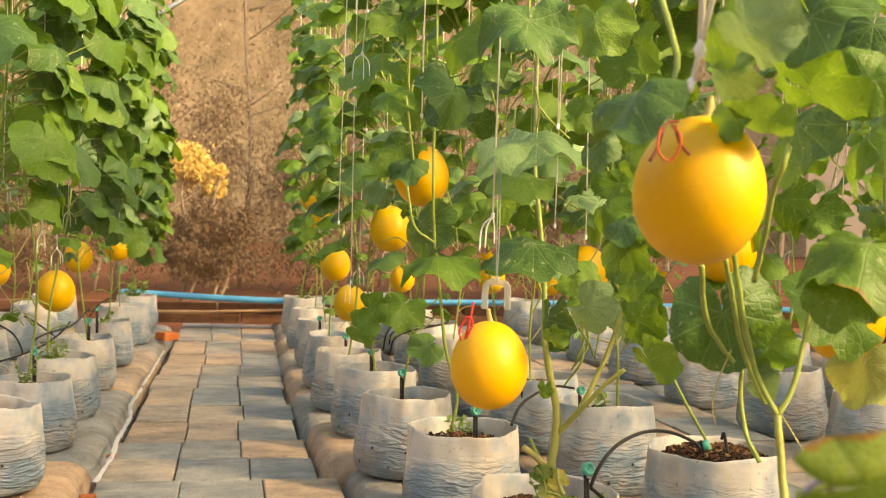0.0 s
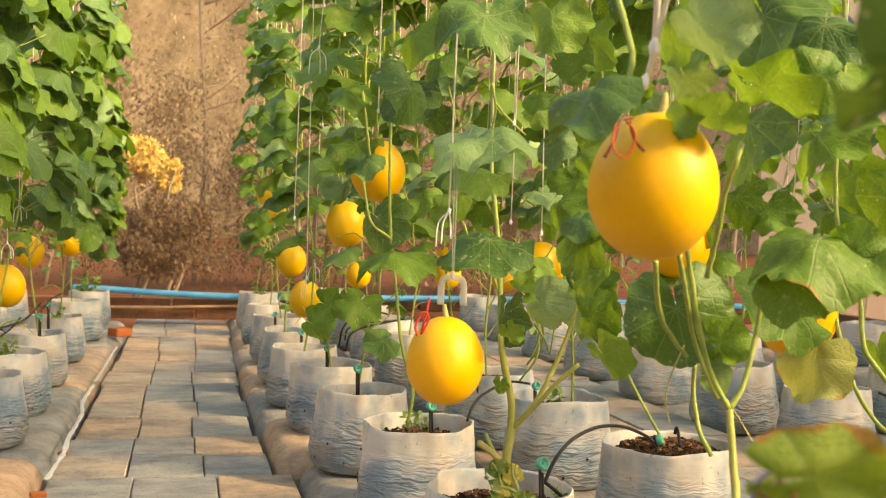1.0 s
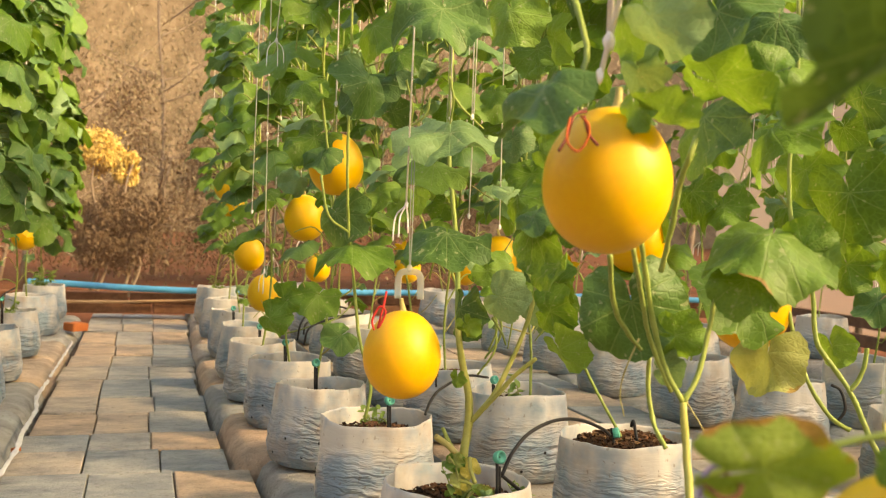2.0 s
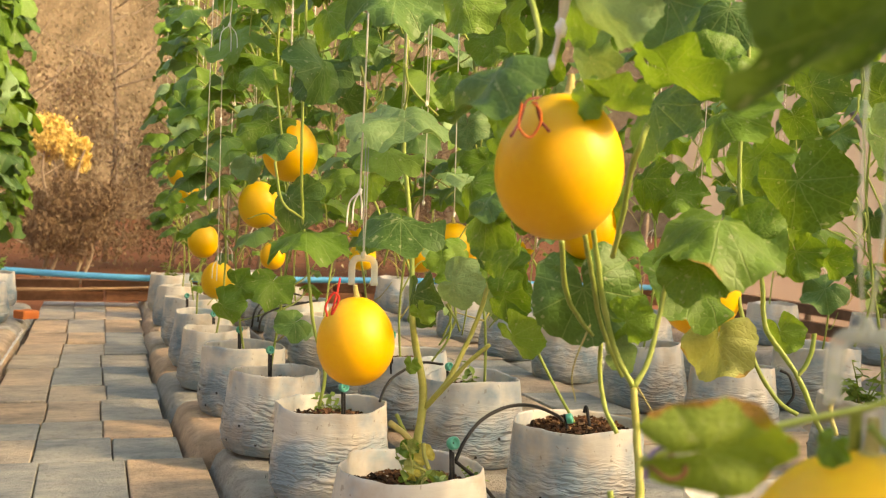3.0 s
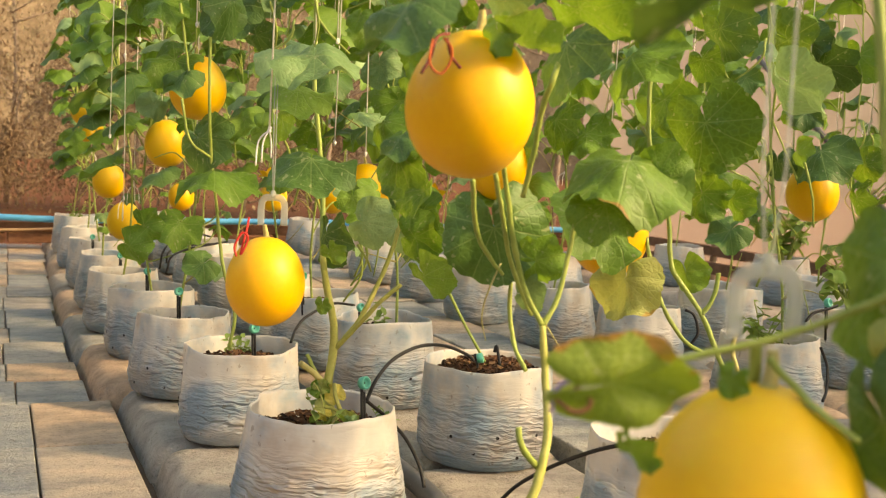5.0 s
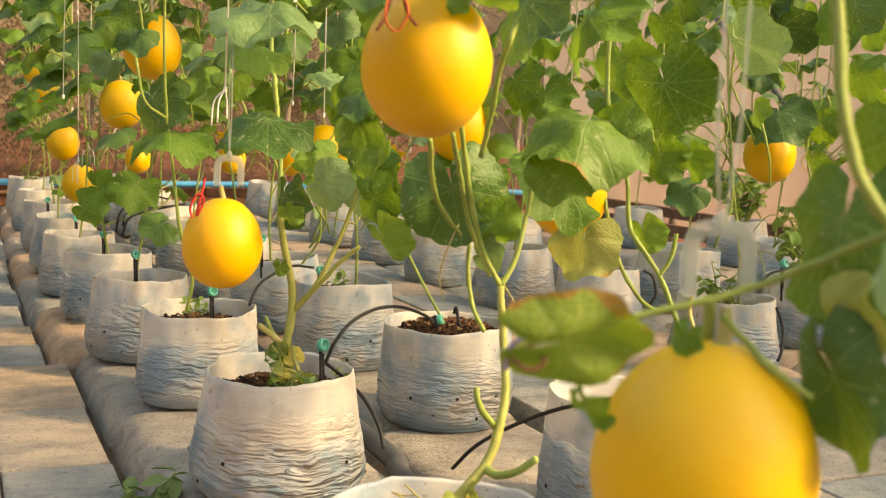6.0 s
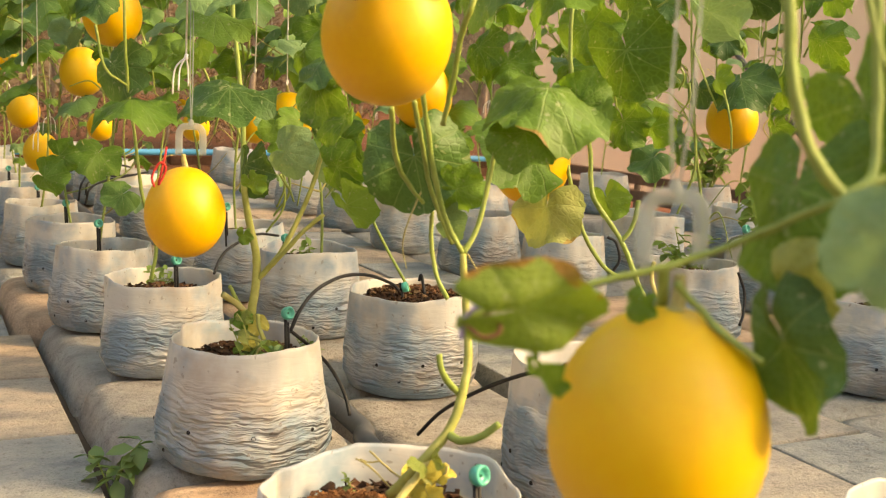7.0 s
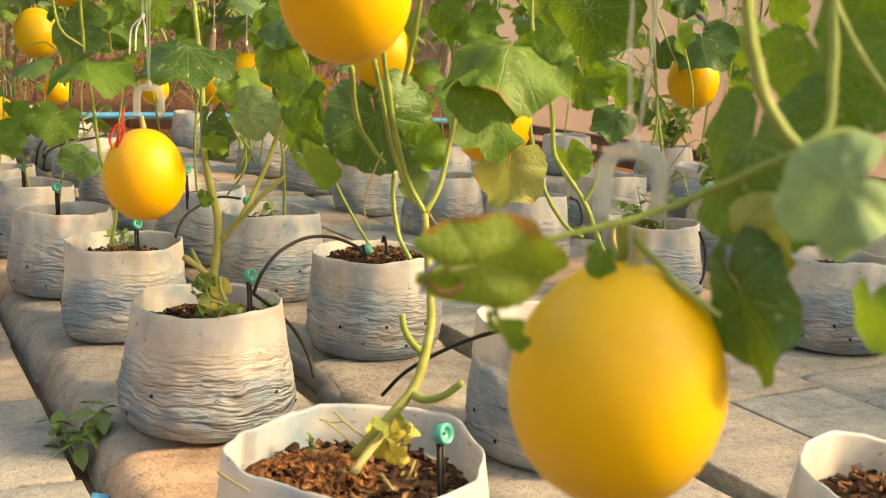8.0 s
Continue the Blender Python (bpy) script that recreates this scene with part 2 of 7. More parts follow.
GREEN_CAP = mat_simple("green_plastic", (0.05, 0.35, 0.27), (0.09, 0.45, 0.35), 30.0, 0.35, 0.0, 0.5)
STRING = mat_simple("cotton_string", (0.78, 0.75, 0.68), (0.90, 0.88, 0.83), 80.0, 0.9, 0.3, 0.1)
RED_STRING = mat_simple("red_string", (0.45, 0.02, 0.02), (0.62, 0.04, 0.03), 60.0, 0.7, 0.2)
MAROON = mat_simple("maroon_wire", (0.12, 0.02, 0.02), (0.24, 0.05, 0.03), 60.0, 0.6, 0.1)
BRICK_RED = mat_simple("brick_red_wire", (0.42, 0.07, 0.02), (0.58, 0.13, 0.03), 60.0, 0.6, 0.1)
VIOLET = mat_simple("violet_wire", (0.22, 0.16, 0.42), (0.32, 0.25, 0.55), 60.0, 0.5, 0.1)
FILM = mat_simple("torn_film", (0.50, 0.49, 0.46), (0.72, 0.71, 0.68), 14.0, 0.45, 0.5, 0.4)
TIMBER = mat_simple("old_timber", (0.10, 0.055, 0.035), (0.24, 0.14, 0.09), 5.0, 0.85, 0.5, 0.2)
CANE = mat_simple("dry_cane", (0.34, 0.20, 0.11), (0.52, 0.34, 0.20), 9.0, 0.7, 0.3)
STEEL = mat_simple("galvanised_pipe", (0.42, 0.42, 0.42), (0.58, 0.58, 0.57), 12.0, 0.4, 0.1, 0.5, 0.8)
DARK_STEEL = mat_simple("weathered_pipe", (0.10, 0.095, 0.09), (0.17, 0.16, 0.15), 12.0, 0.5, 0.1, 0.5, 0.4)
FLOWER = mat_simple("flower_yellow", (0.75, 0.42, 0.01), (0.85, 0.60, 0.03), 40.0, 0.6, 0.2)
BARK = mat_simple("tree_bark", (0.24, 0.18, 0.13), (0.36, 0.29, 0.22), 6.0, 0.9, 0.6, 0.1)
TREE_LEAF = mat_simple("tree_leaves", (0.11, 0.095, 0.04), (0.44, 0.35, 0.22), 0.8, 0.7, 0.1)
# foliage in shadow: the shade is put into this dark brown-green
SHADED_BUSH_LEAF = mat_simple("shaded_bush_leaves", (0.12, 0.082, 0.045), (0.21, 0.14, 0.078), 2.0, 0.7, 0.1)
# sunlit bush top: the sunlight is put into the golden colour
TREE_SUNLIT = mat_simple("sunlit_golden_leaves", (0.72, 0.50, 0.12), (0.90, 0.74, 0.28), 3.0, 0.7, 0.1)
WOODS = mat_simple("hazy_woods", (0.06, 0.05, 0.026), (0.42, 0.32, 0.21), 0.9, 0.9, 0.0, 0.1, fine=7.0)
NET_BACK = mat_net("net_back", (0.18, 0.115, 0.075), 0.66)
NET_SIDE = mat_net("net_side", (0.36, 0.305, 0.27), 0.30)


def mat_hook():
    m = Nodes("milky_plastic", 0.35, 0.5)
    v = m.coord()
    m.color(m.ramp(m.noise(v, 40.0), [(0.3, (0.50, 0.53, 0.49)), (0.7, (0.66, 0.68, 0.63))]))
    tp = m.add("ShaderNodeBsdfTransparent")
    tl = m.add("ShaderNodeBsdfTranslucent")
    tl.inputs["Color"].default_value = (0.62, 0.66, 0.60, 1)
    m1 = m.add("ShaderNodeMixShader", Fac=0.45)
    m.link(m.bsdf.outputs[0], m1.inputs[1])
    m.link(tl.outputs[0], m1.inputs[2])
    m2 = m.add("ShaderNodeMixShader", Fac=0.58)
    m.link(m1.outputs[0], m2.inputs[1])
    m.link(tp.outputs[0], m2.inputs[2])
    m.link(m2.outputs[0], m.out.inputs["Surface"])
    return m.mat


HOOK = mat_hook()


# ---------------------------------------------------------------- mesh helpers
def mesh_of(bm, name, materials, smooth=True):
    me = bpy.data.meshes.new(name)
    bm.to_mesh(me)
    bm.free()
    for m in materials if isinstance(materials, (list, tuple)) else [materials]:
        me.materials.append(m)
    if smooth:
        me.polygons.foreach_set("use_smooth", [True] * len(me.polygons))
    return me


def part(name, bm, material, parent, label="", smooth=True):
    """Links a bmesh as one mesh object under a thing or under a part."""
    ob = new(name, mesh_of(bm, name, material, smooth))
    ob.parent = parent
    if label:
        tagged(ob, label)
    return ob


def thing(name, x=0.0, y=0.0, z=0.0, label="", category="", group="", kind=""):
    ob = new(name)
    ob.empty_display_size = 0.05
    ob.matrix_world = pose(x, y, z)
    return tagged(ob, label, category, group, kind)


def solid(name, bm, material, label="", category="", group="", kind="", smooth=True):
    return tagged(new(name, mesh_of(bm, name, material, smooth)), label, category, group, kind)


def smooth_line(points, steps=6):
    """Catmull-Rom through the points."""
    p = [Vector(q) for q in points]
    if len(p) < 3:
        return p
    p = [2 * p[0] - p[1], *p, 2 * p[-1] - p[-2]]
    out = []
    for a, b, c, d in zip(p, p[1:], p[2:], p[3:]):
        for k in range(steps):
            t = k / steps
            out.append(0.5 * (2 * b + (c - a) * t + (2 * a - 5 * b + 4 * c - d) * t * t + (3 * b - a - 3 * c + d) * t ** 3))
    out.append(p[-2])
    return out


def tube(bm, points, radius, sides=7, steps=5, taper=None, slot=0):
    """Adds a round tube along a smooth line; taper gives the end radius."""
    line = smooth_line(points, steps)
    rings, n = [], len(line)
    side = None
    for k, q in enumerate(line):
        d = (line[min(k + 1, n - 1)] - line[max(k - 1, 0)]).normalized()
        if side is None:
            side = d.orthogonal().normalized()
        side = (side - d * side.dot(d)).normalized()
        up = d.cross(side)
        r = radius if taper is None else radius + (taper - radius) * k / (n - 1)
        rings.append([bm.verts.new(q + r * (math.cos(a) * side + math.sin(a) * up)) for a in (2 * math.pi * j / sides for j in range(sides))])
    for a, b in zip(rings, rings[1:]):
        for j in range(sides):
            bm.faces.new((a[j], a[(j + 1) % sides], b[(j + 1) % sides], b[j])).material_index = slot
    bm.faces.new(rings[0][::-1]).material_index = slot
    bm.faces.new(rings[-1]).material_index = slot
    return bm


def lathe(bm, profile, segs=20, wobble=None, close=False):
    """Turns (radius, height) pairs about z; wobble(angle, k) gives an added radius."""
    rings = []
    for k, (r, z) in enumerate(profile):
        ring = []
        for j in range(segs):
            a = 2 * math.pi * j / segs
            rr = r + (wobble(a, k) if wobble else 0.0)
            ring.append(bm.verts.new((rr * math.cos(a), rr * math.sin(a), z)))
        rings.append(ring)
    for a, b in zip(rings, rings[1:]):
        for j in range(segs):
            bm.faces.new((a[j], a[(j + 1) % segs], b[(j + 1) % segs], b[j]))
    if close:
        bm.faces.new(rings[0][::-1])
        bm.faces.new(rings[-1])
    return bm


def block(sx, sy, sz, bevel=0.01, segs=2, rough=0.0, seed=0, cuts=0):
    """A box with its top at z = 0, worn edges and an uneven face."""
    bm = bmesh.new()
    bmesh.ops.create_cube(bm, size=1.0)
    for v in bm.verts:
        v.co = Vector((v.co.x * sx, v.co.y * sy, (v.co.z - 0.5) * sz))
    if bevel:
        bmesh.ops.bevel(bm, geom=bm.edges[:], offset=bevel, segments=segs, affect="EDGES", profile=0.5)
    if cuts:
        bmesh.ops.subdivide_edges(bm, edges=bm.edges[:], cuts=cuts, use_grid_fill=True)
    if rough:
        for v in bm.verts:
            v.co += rough * Vector(noise.noise_vector(v.co * 9 + Vector((seed, seed * 2.3, 0))))
    return bm


# ---------------------------------------------------------------- setting
def sheet(name, x0, x1, y0, y1, z, nx, ny, amp, material, label, category):
    bm = bmesh.new()
    grid = [[bm.verts.new((x0 + (x1 - x0) * i / nx, y0 + (y1 - y0) * j / ny, 0)) for i in range(nx + 1)] for j in range(ny + 1)]
    for row in grid:
        for v in row:
            v.co.z = z + amp * noise.noise(v.co * 1.7)
    for j in range(ny):
        for i in range(nx):
            bm.faces.new((grid[j][i], grid[j][i + 1], grid[j + 1][i + 1], grid[j + 1][i]))
    return solid(name, bm, material, label, category, kind="structure")


sheet("ground", -60, 60, -40, 90, -0.16, 60, 60, 0.05, EARTH, "red laterite earth round the greenhouse", "ground")
sheet("floor", -3.0, 4.3, -2.5, 7.5, -0.085, 40, 60, 0.006, DARK_EARTH, "damp dark earth between the paved strips", "floor")

BACK_Y, SIDE_X, LEFT_X, FRONT_Y = 7.62, 4.25, -2.9, -2.4


def net_wall(name, a, b, height, material, label):
    """A hanging net with soft vertical folds."""
    bm = bmesh.new()
    a, b = Vector(a), Vector(b)
    along = (b - a)
    out = Vector((along.y, -along.x, 0)).normalized()
    nx, nz = 60, 8
    rows = []
    for k in range(nz + 1):
        z = height * k / nz
        rows.append([bm.verts.new(a + along * i / nx + out * 0.018 * noise.noise(Vector((i * 0.55, z * 0.3, a.x))) + Vector((0, 0, z))) for i in range(nx + 1)])
    for k in range(nz):
        for i in range(nx):
            bm.faces.new((rows[k][i], rows[k][i + 1], rows[k + 1][i + 1], rows[k + 1][i]))
    return solid(name, bm, material, label, "net wall", kind="structure")


net_wall("wall_north", (LEFT_X, BACK_Y, 0), (SIDE_X, BACK_Y, 0), 2.7, NET_BACK, "brownish insect net closing the greenhouse end")
net_wall("wall_east", (SIDE_X, BACK_Y, 0), (SIDE_X, FRONT_Y, 0), 2.3, NET_SIDE, "dusty pinkish insect net along the greenhouse side")
net_wall("wall_west", (LEFT_X, FRONT_Y, 0), (LEFT_X, BACK_Y, 0), 2.3, NET_SIDE, "dusty pinkish insect net along the greenhouse side")
net_wall("wall_south", (SIDE_X, FRONT_Y, 0), (LEFT_X, FRONT_Y, 0), 2.7, NET_SIDE, "dusty insect net closing the greenhouse front")

# steel frame of the greenhouse
bm = bmesh.new()
tube(bm, [(LEFT_X, BACK_Y - 0.06, 2.32), (SIDE_X, BACK_Y - 0.06, 2.32)], 0.02, 8)
solid("beam_north", bm, STEEL, "galvanised steel tie pipe of the greenhouse", "beam", kind="structure")
bm = bmesh.new()
tube(bm, [(-1.35, BACK_Y - 0.07, 1.45), (0.55, BACK_Y - 0.07, 2.75)], 0.016, 8)
solid("brace_north", bm, STEEL, "slanting galvanised brace before the end net", "brace", kind="structure")
bm = bmesh.new()
tube(bm, [(SIDE_X - 0.06, 4.3, 0.45), (SIDE_X - 0.06, 6.6, 2.2)], 0.017, 8)
solid("brace_east", bm, DARK_STEEL, "slanting weathered pipe brace beside the net", "brace", kind="structure")
for k, y in enumerate((0.4, 3.1, 5.8)):
    bm = bmesh.new()
    tube(bm, [(SIDE_X - 0.03, y, -0.05), (SIDE_X - 0.03, y, 2.32)], 0.022, 10)
    solid("post_east", bm, STEEL, "galvanised steel post against the net", "post", kind="structure")

# low wall of laterite bricks that holds the net's foot
low_wall = thing("low_wall_north", 0, BACK_Y - 0.09, 0, "low wall of rough orange-brown bricks under the end net", "low wall", kind="structure")
BRICKS = [mesh_of(block(0.46 + 0.05 * k, 0.12, 0.066, 0.008, 2, 0.004, k, 1), "brick", BRICK, False) for k in range(4)]
rng = random.Random(4)
for course in range(2):
    x = LEFT_X + 0.2 - 0.2 * course
    while x < SIDE_X:
        k = rng.randrange(4)
        ob = new("brick", BRICKS[k])
        ob.parent = low_wall
        ob.matrix_basis = pose(x + 0.23, rng.uniform(-0.008, 0.008), 0.062 + 0.07 * course, 0, 0, rng.uniform(-1.2, 1.2))
        x += 0.475 + 0.05 * k

# dry cane lying before the low wall
bm = bmesh.new()
tube(bm, [(-0.62, 7.43, 0.068), (-0.1, 7.425, 0.075), (0.42, 7.43, 0.092)], 0.012, 8, 5, 0.008)
for v in bm.verts:
    v.co += 0.003 * Vector(noise.noise_vector(v.co * 12))
solid("cane", bm, CANE, "pale dry cane lying along the foot of the wall", "cane")

# timber sill along the side net
bm = bmesh.new()
for z0, z1, dy in ((0.0, 0.07, 0.0), (0.11, 0.17, 0.02)):
    ret = bmesh.ops.create_cube(bm, size=1.0)
    for v in ret["verts"]:
        v.co = Vector((SIDE_X - 0.1 + dy + v.co.x * 0.05, 2.5 + v.co.y * 9.6, (z0 + z1) / 2 + v.co.z * (z1 - z0)))
solid("sill_east", bm, TIMBER, "two dark old timbers along the net's foot", "timber sill", kind="structure", smooth=False)

# paved strips: rows of concrete pieces, three wide on the main path
ROW_Y = [0.42, 0.86, 1.28, 1.70, 2.12, 2.55, 2.98, 3.26, 3.50, 3.85, 4.17, 4.59, 4.97, 5.33, 5.73, 6.33, 6.73, 7.34]
ROW_Y = [1.0643 * y for y in ROW_Y]
PATH_Z = -0.045
PIECES = {}


def paver_mesh(sx, sy, seed):
    key = (round(sx, 3), round(sy, 3), seed % 3)
    if key not in PIECES:
        PIECES[key] = mesh_of(block(sx, sy, 0.055, 0.0045, 2, 0.0022, seed, 0), "paver", PAVER, False)
    return PIECES[key]


def between(y, ys, xs):
    return float(np.interp(y, ys, xs))


PATH_LEFT = ((0.0, 3.2, 4.1, 5.7, 7.9), (-0.352, -0.349, -0.342, -0.320, -0.317))
PATH_RIGHT = ((0.0, 2.6, 3.05, 3.5, 4.1, 4.95, 7.9), (0.334, 0.326, 0.308, 0.252, 0.236, 0.240, 0.300))


def pave(name, label, left, right, cols, rows, seed, gap=0.004, rise=0.0):
    """Rows of pieces between two edges, each piece a little off line and level."""
    base = thing(name, 0, 0, 0, label, "paved path", kind="structure")
    r = random.Random(seed)
    for j, (ya, yb) in enumerate(zip(rows, rows[1:])):
        mid = (ya + yb) / 2
        x0, x1 = between(mid, *left) + r.uniform(-0.010, 0.010), between(mid, *right) + r.uniform(-0.012, 0.012)
        cuts = [x0] + [x0 + (x1 - x0) * k / cols + r.uniform(-0.012, 0.012) for k in range(1, cols)] + [x1]
        for a, b in zip(cuts, cuts[1:]):
            ob = new("paver", paver_mesh(round((b - a - gap) * 200) / 200, round((yb - ya - gap) * 200) / 200, r.randrange(3)))
            ob.parent = base
            ob.matrix_basis = pose((a + b) / 2, mid + r.uniform(-0.004, 0.004), rise + r.uniform(-0.004, 0.003), r.uniform(-0.5, 0.5), r.uniform(-0.5, 0.5), r.uniform(-0.5, 0.5))
    return base


# raised kerb units that carry the bags
def kerb_mesh(seed, sx=0.54, sy=0.664, sz=0.17):
    """A hand-trowelled mortar unit: pillow-like top, rounded flanks, hollows and lumps."""
    bm = bmesh.new()
    nx, ny, edge = 16, 18, 0.075
    rows = []
    for j in range(ny + 1):
        row = []
        for i in range(nx + 1):
            u, v = 2 * i / nx - 1, 2 * j / ny - 1
            # closer rings at the rim
            u, v = math.copysign(abs(u) ** 0.72, u), math.copysign(abs(v) ** 0.72, v)
            x, y = u * sx / 2, v * sy / 2
            dx, dy = max(0.0, edge - (sx / 2 - abs(x))) / edge, max(0.0, 0.55 * edge - (sy / 2 - abs(y))) / (0.55 * edge)
            d = min(1.0, math.hypot(dx, 0.8 * dy))
            z = -0.085 * (1 - math.sqrt(max(0.0, 1 - d * d))) if d < 1 else -0.085
            p = Vector((x, y, seed * 3.1))
            z += 0.006 * noise.noise(p * 7) + 0.0025 * noise.noise(p * 23)
            w = 0.007 * noise.noise(Vector((y * 8, seed, 1.0 + (u > 0)))) * abs(u) ** 4
            row.append(bm.verts.new((x + w, y + 0.006 * noise.noise(Vector((x * 8, seed, 5.0 + (v > 0)))) * abs(v) ** 4, z)))
        rows.append(row)
    for r0, r1 in zip(rows, rows[1:]):
        for i in range(nx):
            bm.faces.new((r0[i], r0[i + 1], r1[i + 1], r1[i]))
    rim = rows[0] + [r[-1] for r in rows[1:]] + rows[-1][-2::-1] + [r[0] for r in rows[-2:0:-1]]
    low = [bm.verts.new((q.co.x, q.co.y, -sz)) for q in rim]
    for k in range(len(rim)):
        bm.faces.new((rim[k], low[k], low[(k + 1) % len(rim)], rim[(k + 1) % len(rim)]))
    bm.faces.new(low)
    bmesh.ops.recalc_face_normals(bm, faces=bm.faces[:])
    return mesh_of(bm, "kerb_unit", KERB, True)


KERBS = [kerb_mesh(k) for k in range(4)]


def kerb_row(name, label, line, y0, count, seed, width=1.0):
    """A row of units along a line of (y values, x values), with open joints."""
    base = thing(name, 0, 0, 0, label, "kerb", kind="structure")
    r = random.Random(seed)
    for k in range(count):
        ob = new("kerb_unit", KERBS[r.randrange(4)])
        ob.parent = base
        y = y0 + 0.668 * k
        ob.matrix_basis = pose(between(y, *line) + r.uniform(-0.010, 0.010), y, r.uniform(-0.005, 0.003), r.uniform(-0.8, 0.8), r.uniform(-0.8, 0.8), r.uniform(-1.5, 1.5)) @ Matrix.Diagonal((width, 1, 1, 1))


# ---------------------------------------------------------------- grow bags
def bag_mesh(seed, height=0.225, radius=0.145):
    """A squat bag: bulging foot with crinkles, straight thin rim folded open."""
    bm = bmesh.new()
    r = random.Random(seed)
    ph = [r.uniform(0, 6.28) for _ in range(6)]
    taper = (0.165, 0.12, 0.165, 0.05, 0.14)[seed % 5]
    prof = [(0.02, 0.0), (0.86 * radius, 0.0005), (0.945 * radius, 0.006), (0.995 * radius, 0.022)]
    n = 30
    for k in range(1, n + 1):
        t = k / n
        bulge = 1.035 + 0.025 * math.sin(math.pi * min(1.0, t * 1.6 + 0.1)) - taper * max(0.0, t - 0.12) ** 1.25
        prof.append((radius * bulge, 0.028 + (height - 0.028) * t))
    top = prof[-1]
    prof += [(top[0] - 0.0018, height + 0.0012), (top[0] - 0.004, height - 0.004), (top[0] - 0.006, height - 0.055)]

    def wobble(a, k):
        if k < 2:
            return 0.0
        z = prof[k][1]
        low = max(0.0, 1.0 - z / (0.72 * height))
        w = 0.006 * math.sin(2 * a + ph[0]) + 0.004 * math.sin(3 * a + ph[1]) + 0.0035 * (1 - z / height) * math.cos(4 * a + ph[3]) - 0.006 * (z / height) ** 2 * (1 - abs(math.sin(2.5 * a + ph[2])))
        c = Vector((2.2 * math.cos(a), 2.2 * math.sin(a), 68 * (z + 0.006 * noise.noise(Vector((2.5 * math.cos(a), 2.5 * math.sin(a), 9 * z + seed)))) + 4 * math.sin(a + ph[3]) + seed * 7))
        w += 0.0050 * low ** 0.5 * noise.noise(c) + 0.0025 * low * noise.noise(c * 1.8)
        w += 0.0075 * (1 - low) * noise.noise(Vector((3.6 * math.cos(a), 3.6 * math.sin(a), 5 * z + seed)))
        return w

    lathe(bm, prof, 72, wobble)
    for v in bm.verts:
        if v.co.z > height * 0.55:
            a, up = math.atan2(v.co.y, v.co.x), min(1.0, (v.co.z / height - 0.55) / 0.4)
            v.co.z += up * (0.004 * math.sin(2 * a + ph[4]) + 0.002 * math.sin(5 * a + ph[5]) + 0.003 * noise.noise(Vector((5 * math.cos(a), 5 * math.sin(a), seed))))
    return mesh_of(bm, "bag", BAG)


def soil_mesh(seed, radius=0.121):
    bm = bmesh.new()
    prof = [(0.001, 0.012)] + [(radius * k / 7, 0.012 * (1 - (k / 7) ** 2)) for k in range(1, 8)]
    lathe(bm, prof, 28)
    for v in bm.verts:
        v.co.z += 0.010 * noise.noise(v.co * 38 + Vector((seed, 0, 0))) + 0.006 * noise.noise(v.co * 90 + Vector((0, seed, 0)))
    return mesh_of(bm, "soil", SOIL)


def chips_mesh(seed, count, material, radius=0.106, spread=1.0, size=0.016, cx=0.0, cy=0.0, mound=0.012):
    bm = bmesh.new()
    r = random.Random(seed)
    for _ in range(count):
        a, d = r.uniform(0, 6.28), radius * spread * math.sqrt(r.random())
        m = pose(cx + d * math.cos(a), cy + d * math.sin(a), mound * (1 - (d / radius) ** 2) + r.uniform(0.000, 0.010), r.uniform(-40, 40), r.uniform(-40, 40), r.uniform(0, 360))
        s = size * r.uniform(0.5, 1.5)
        ret = bmesh.ops.create_cube(bm, size=1.0, matrix=m @ Matrix.Diagonal((s, s * r.uniform(0.25, 0.6), s * r.uniform(0.12, 0.3), 1)))
        for v in ret["verts"]:
            v.co += 0.12 * s * Vector((r.uniform(-1, 1), r.uniform(-1, 1), r.uniform(-1, 1)))
    return mesh_of(bm, "mulch", material, False)


def hole_mesh():
    """A punched drain hole: a small dark pit with a lip."""
    bm = bmesh.new()
    lathe(bm, [(0.0003, 0.0), (0.0026, 0.0), (0.0034, 0.0010), (0.0040, 0.0002)], 8)
    return mesh_of(bm, "drain_hole", BLACK)


BAG_MESH = [bag_mesh(k) for k in range(5)]
SOIL_MESH = [soil_mesh(k) for k in range(3)]
CHIP_MESH = [chips_mesh(k, 330, CHIP, size=0.011) for k in range(3)]
HOLE_MESH = hole_mesh()
SOIL_Z = 0.175


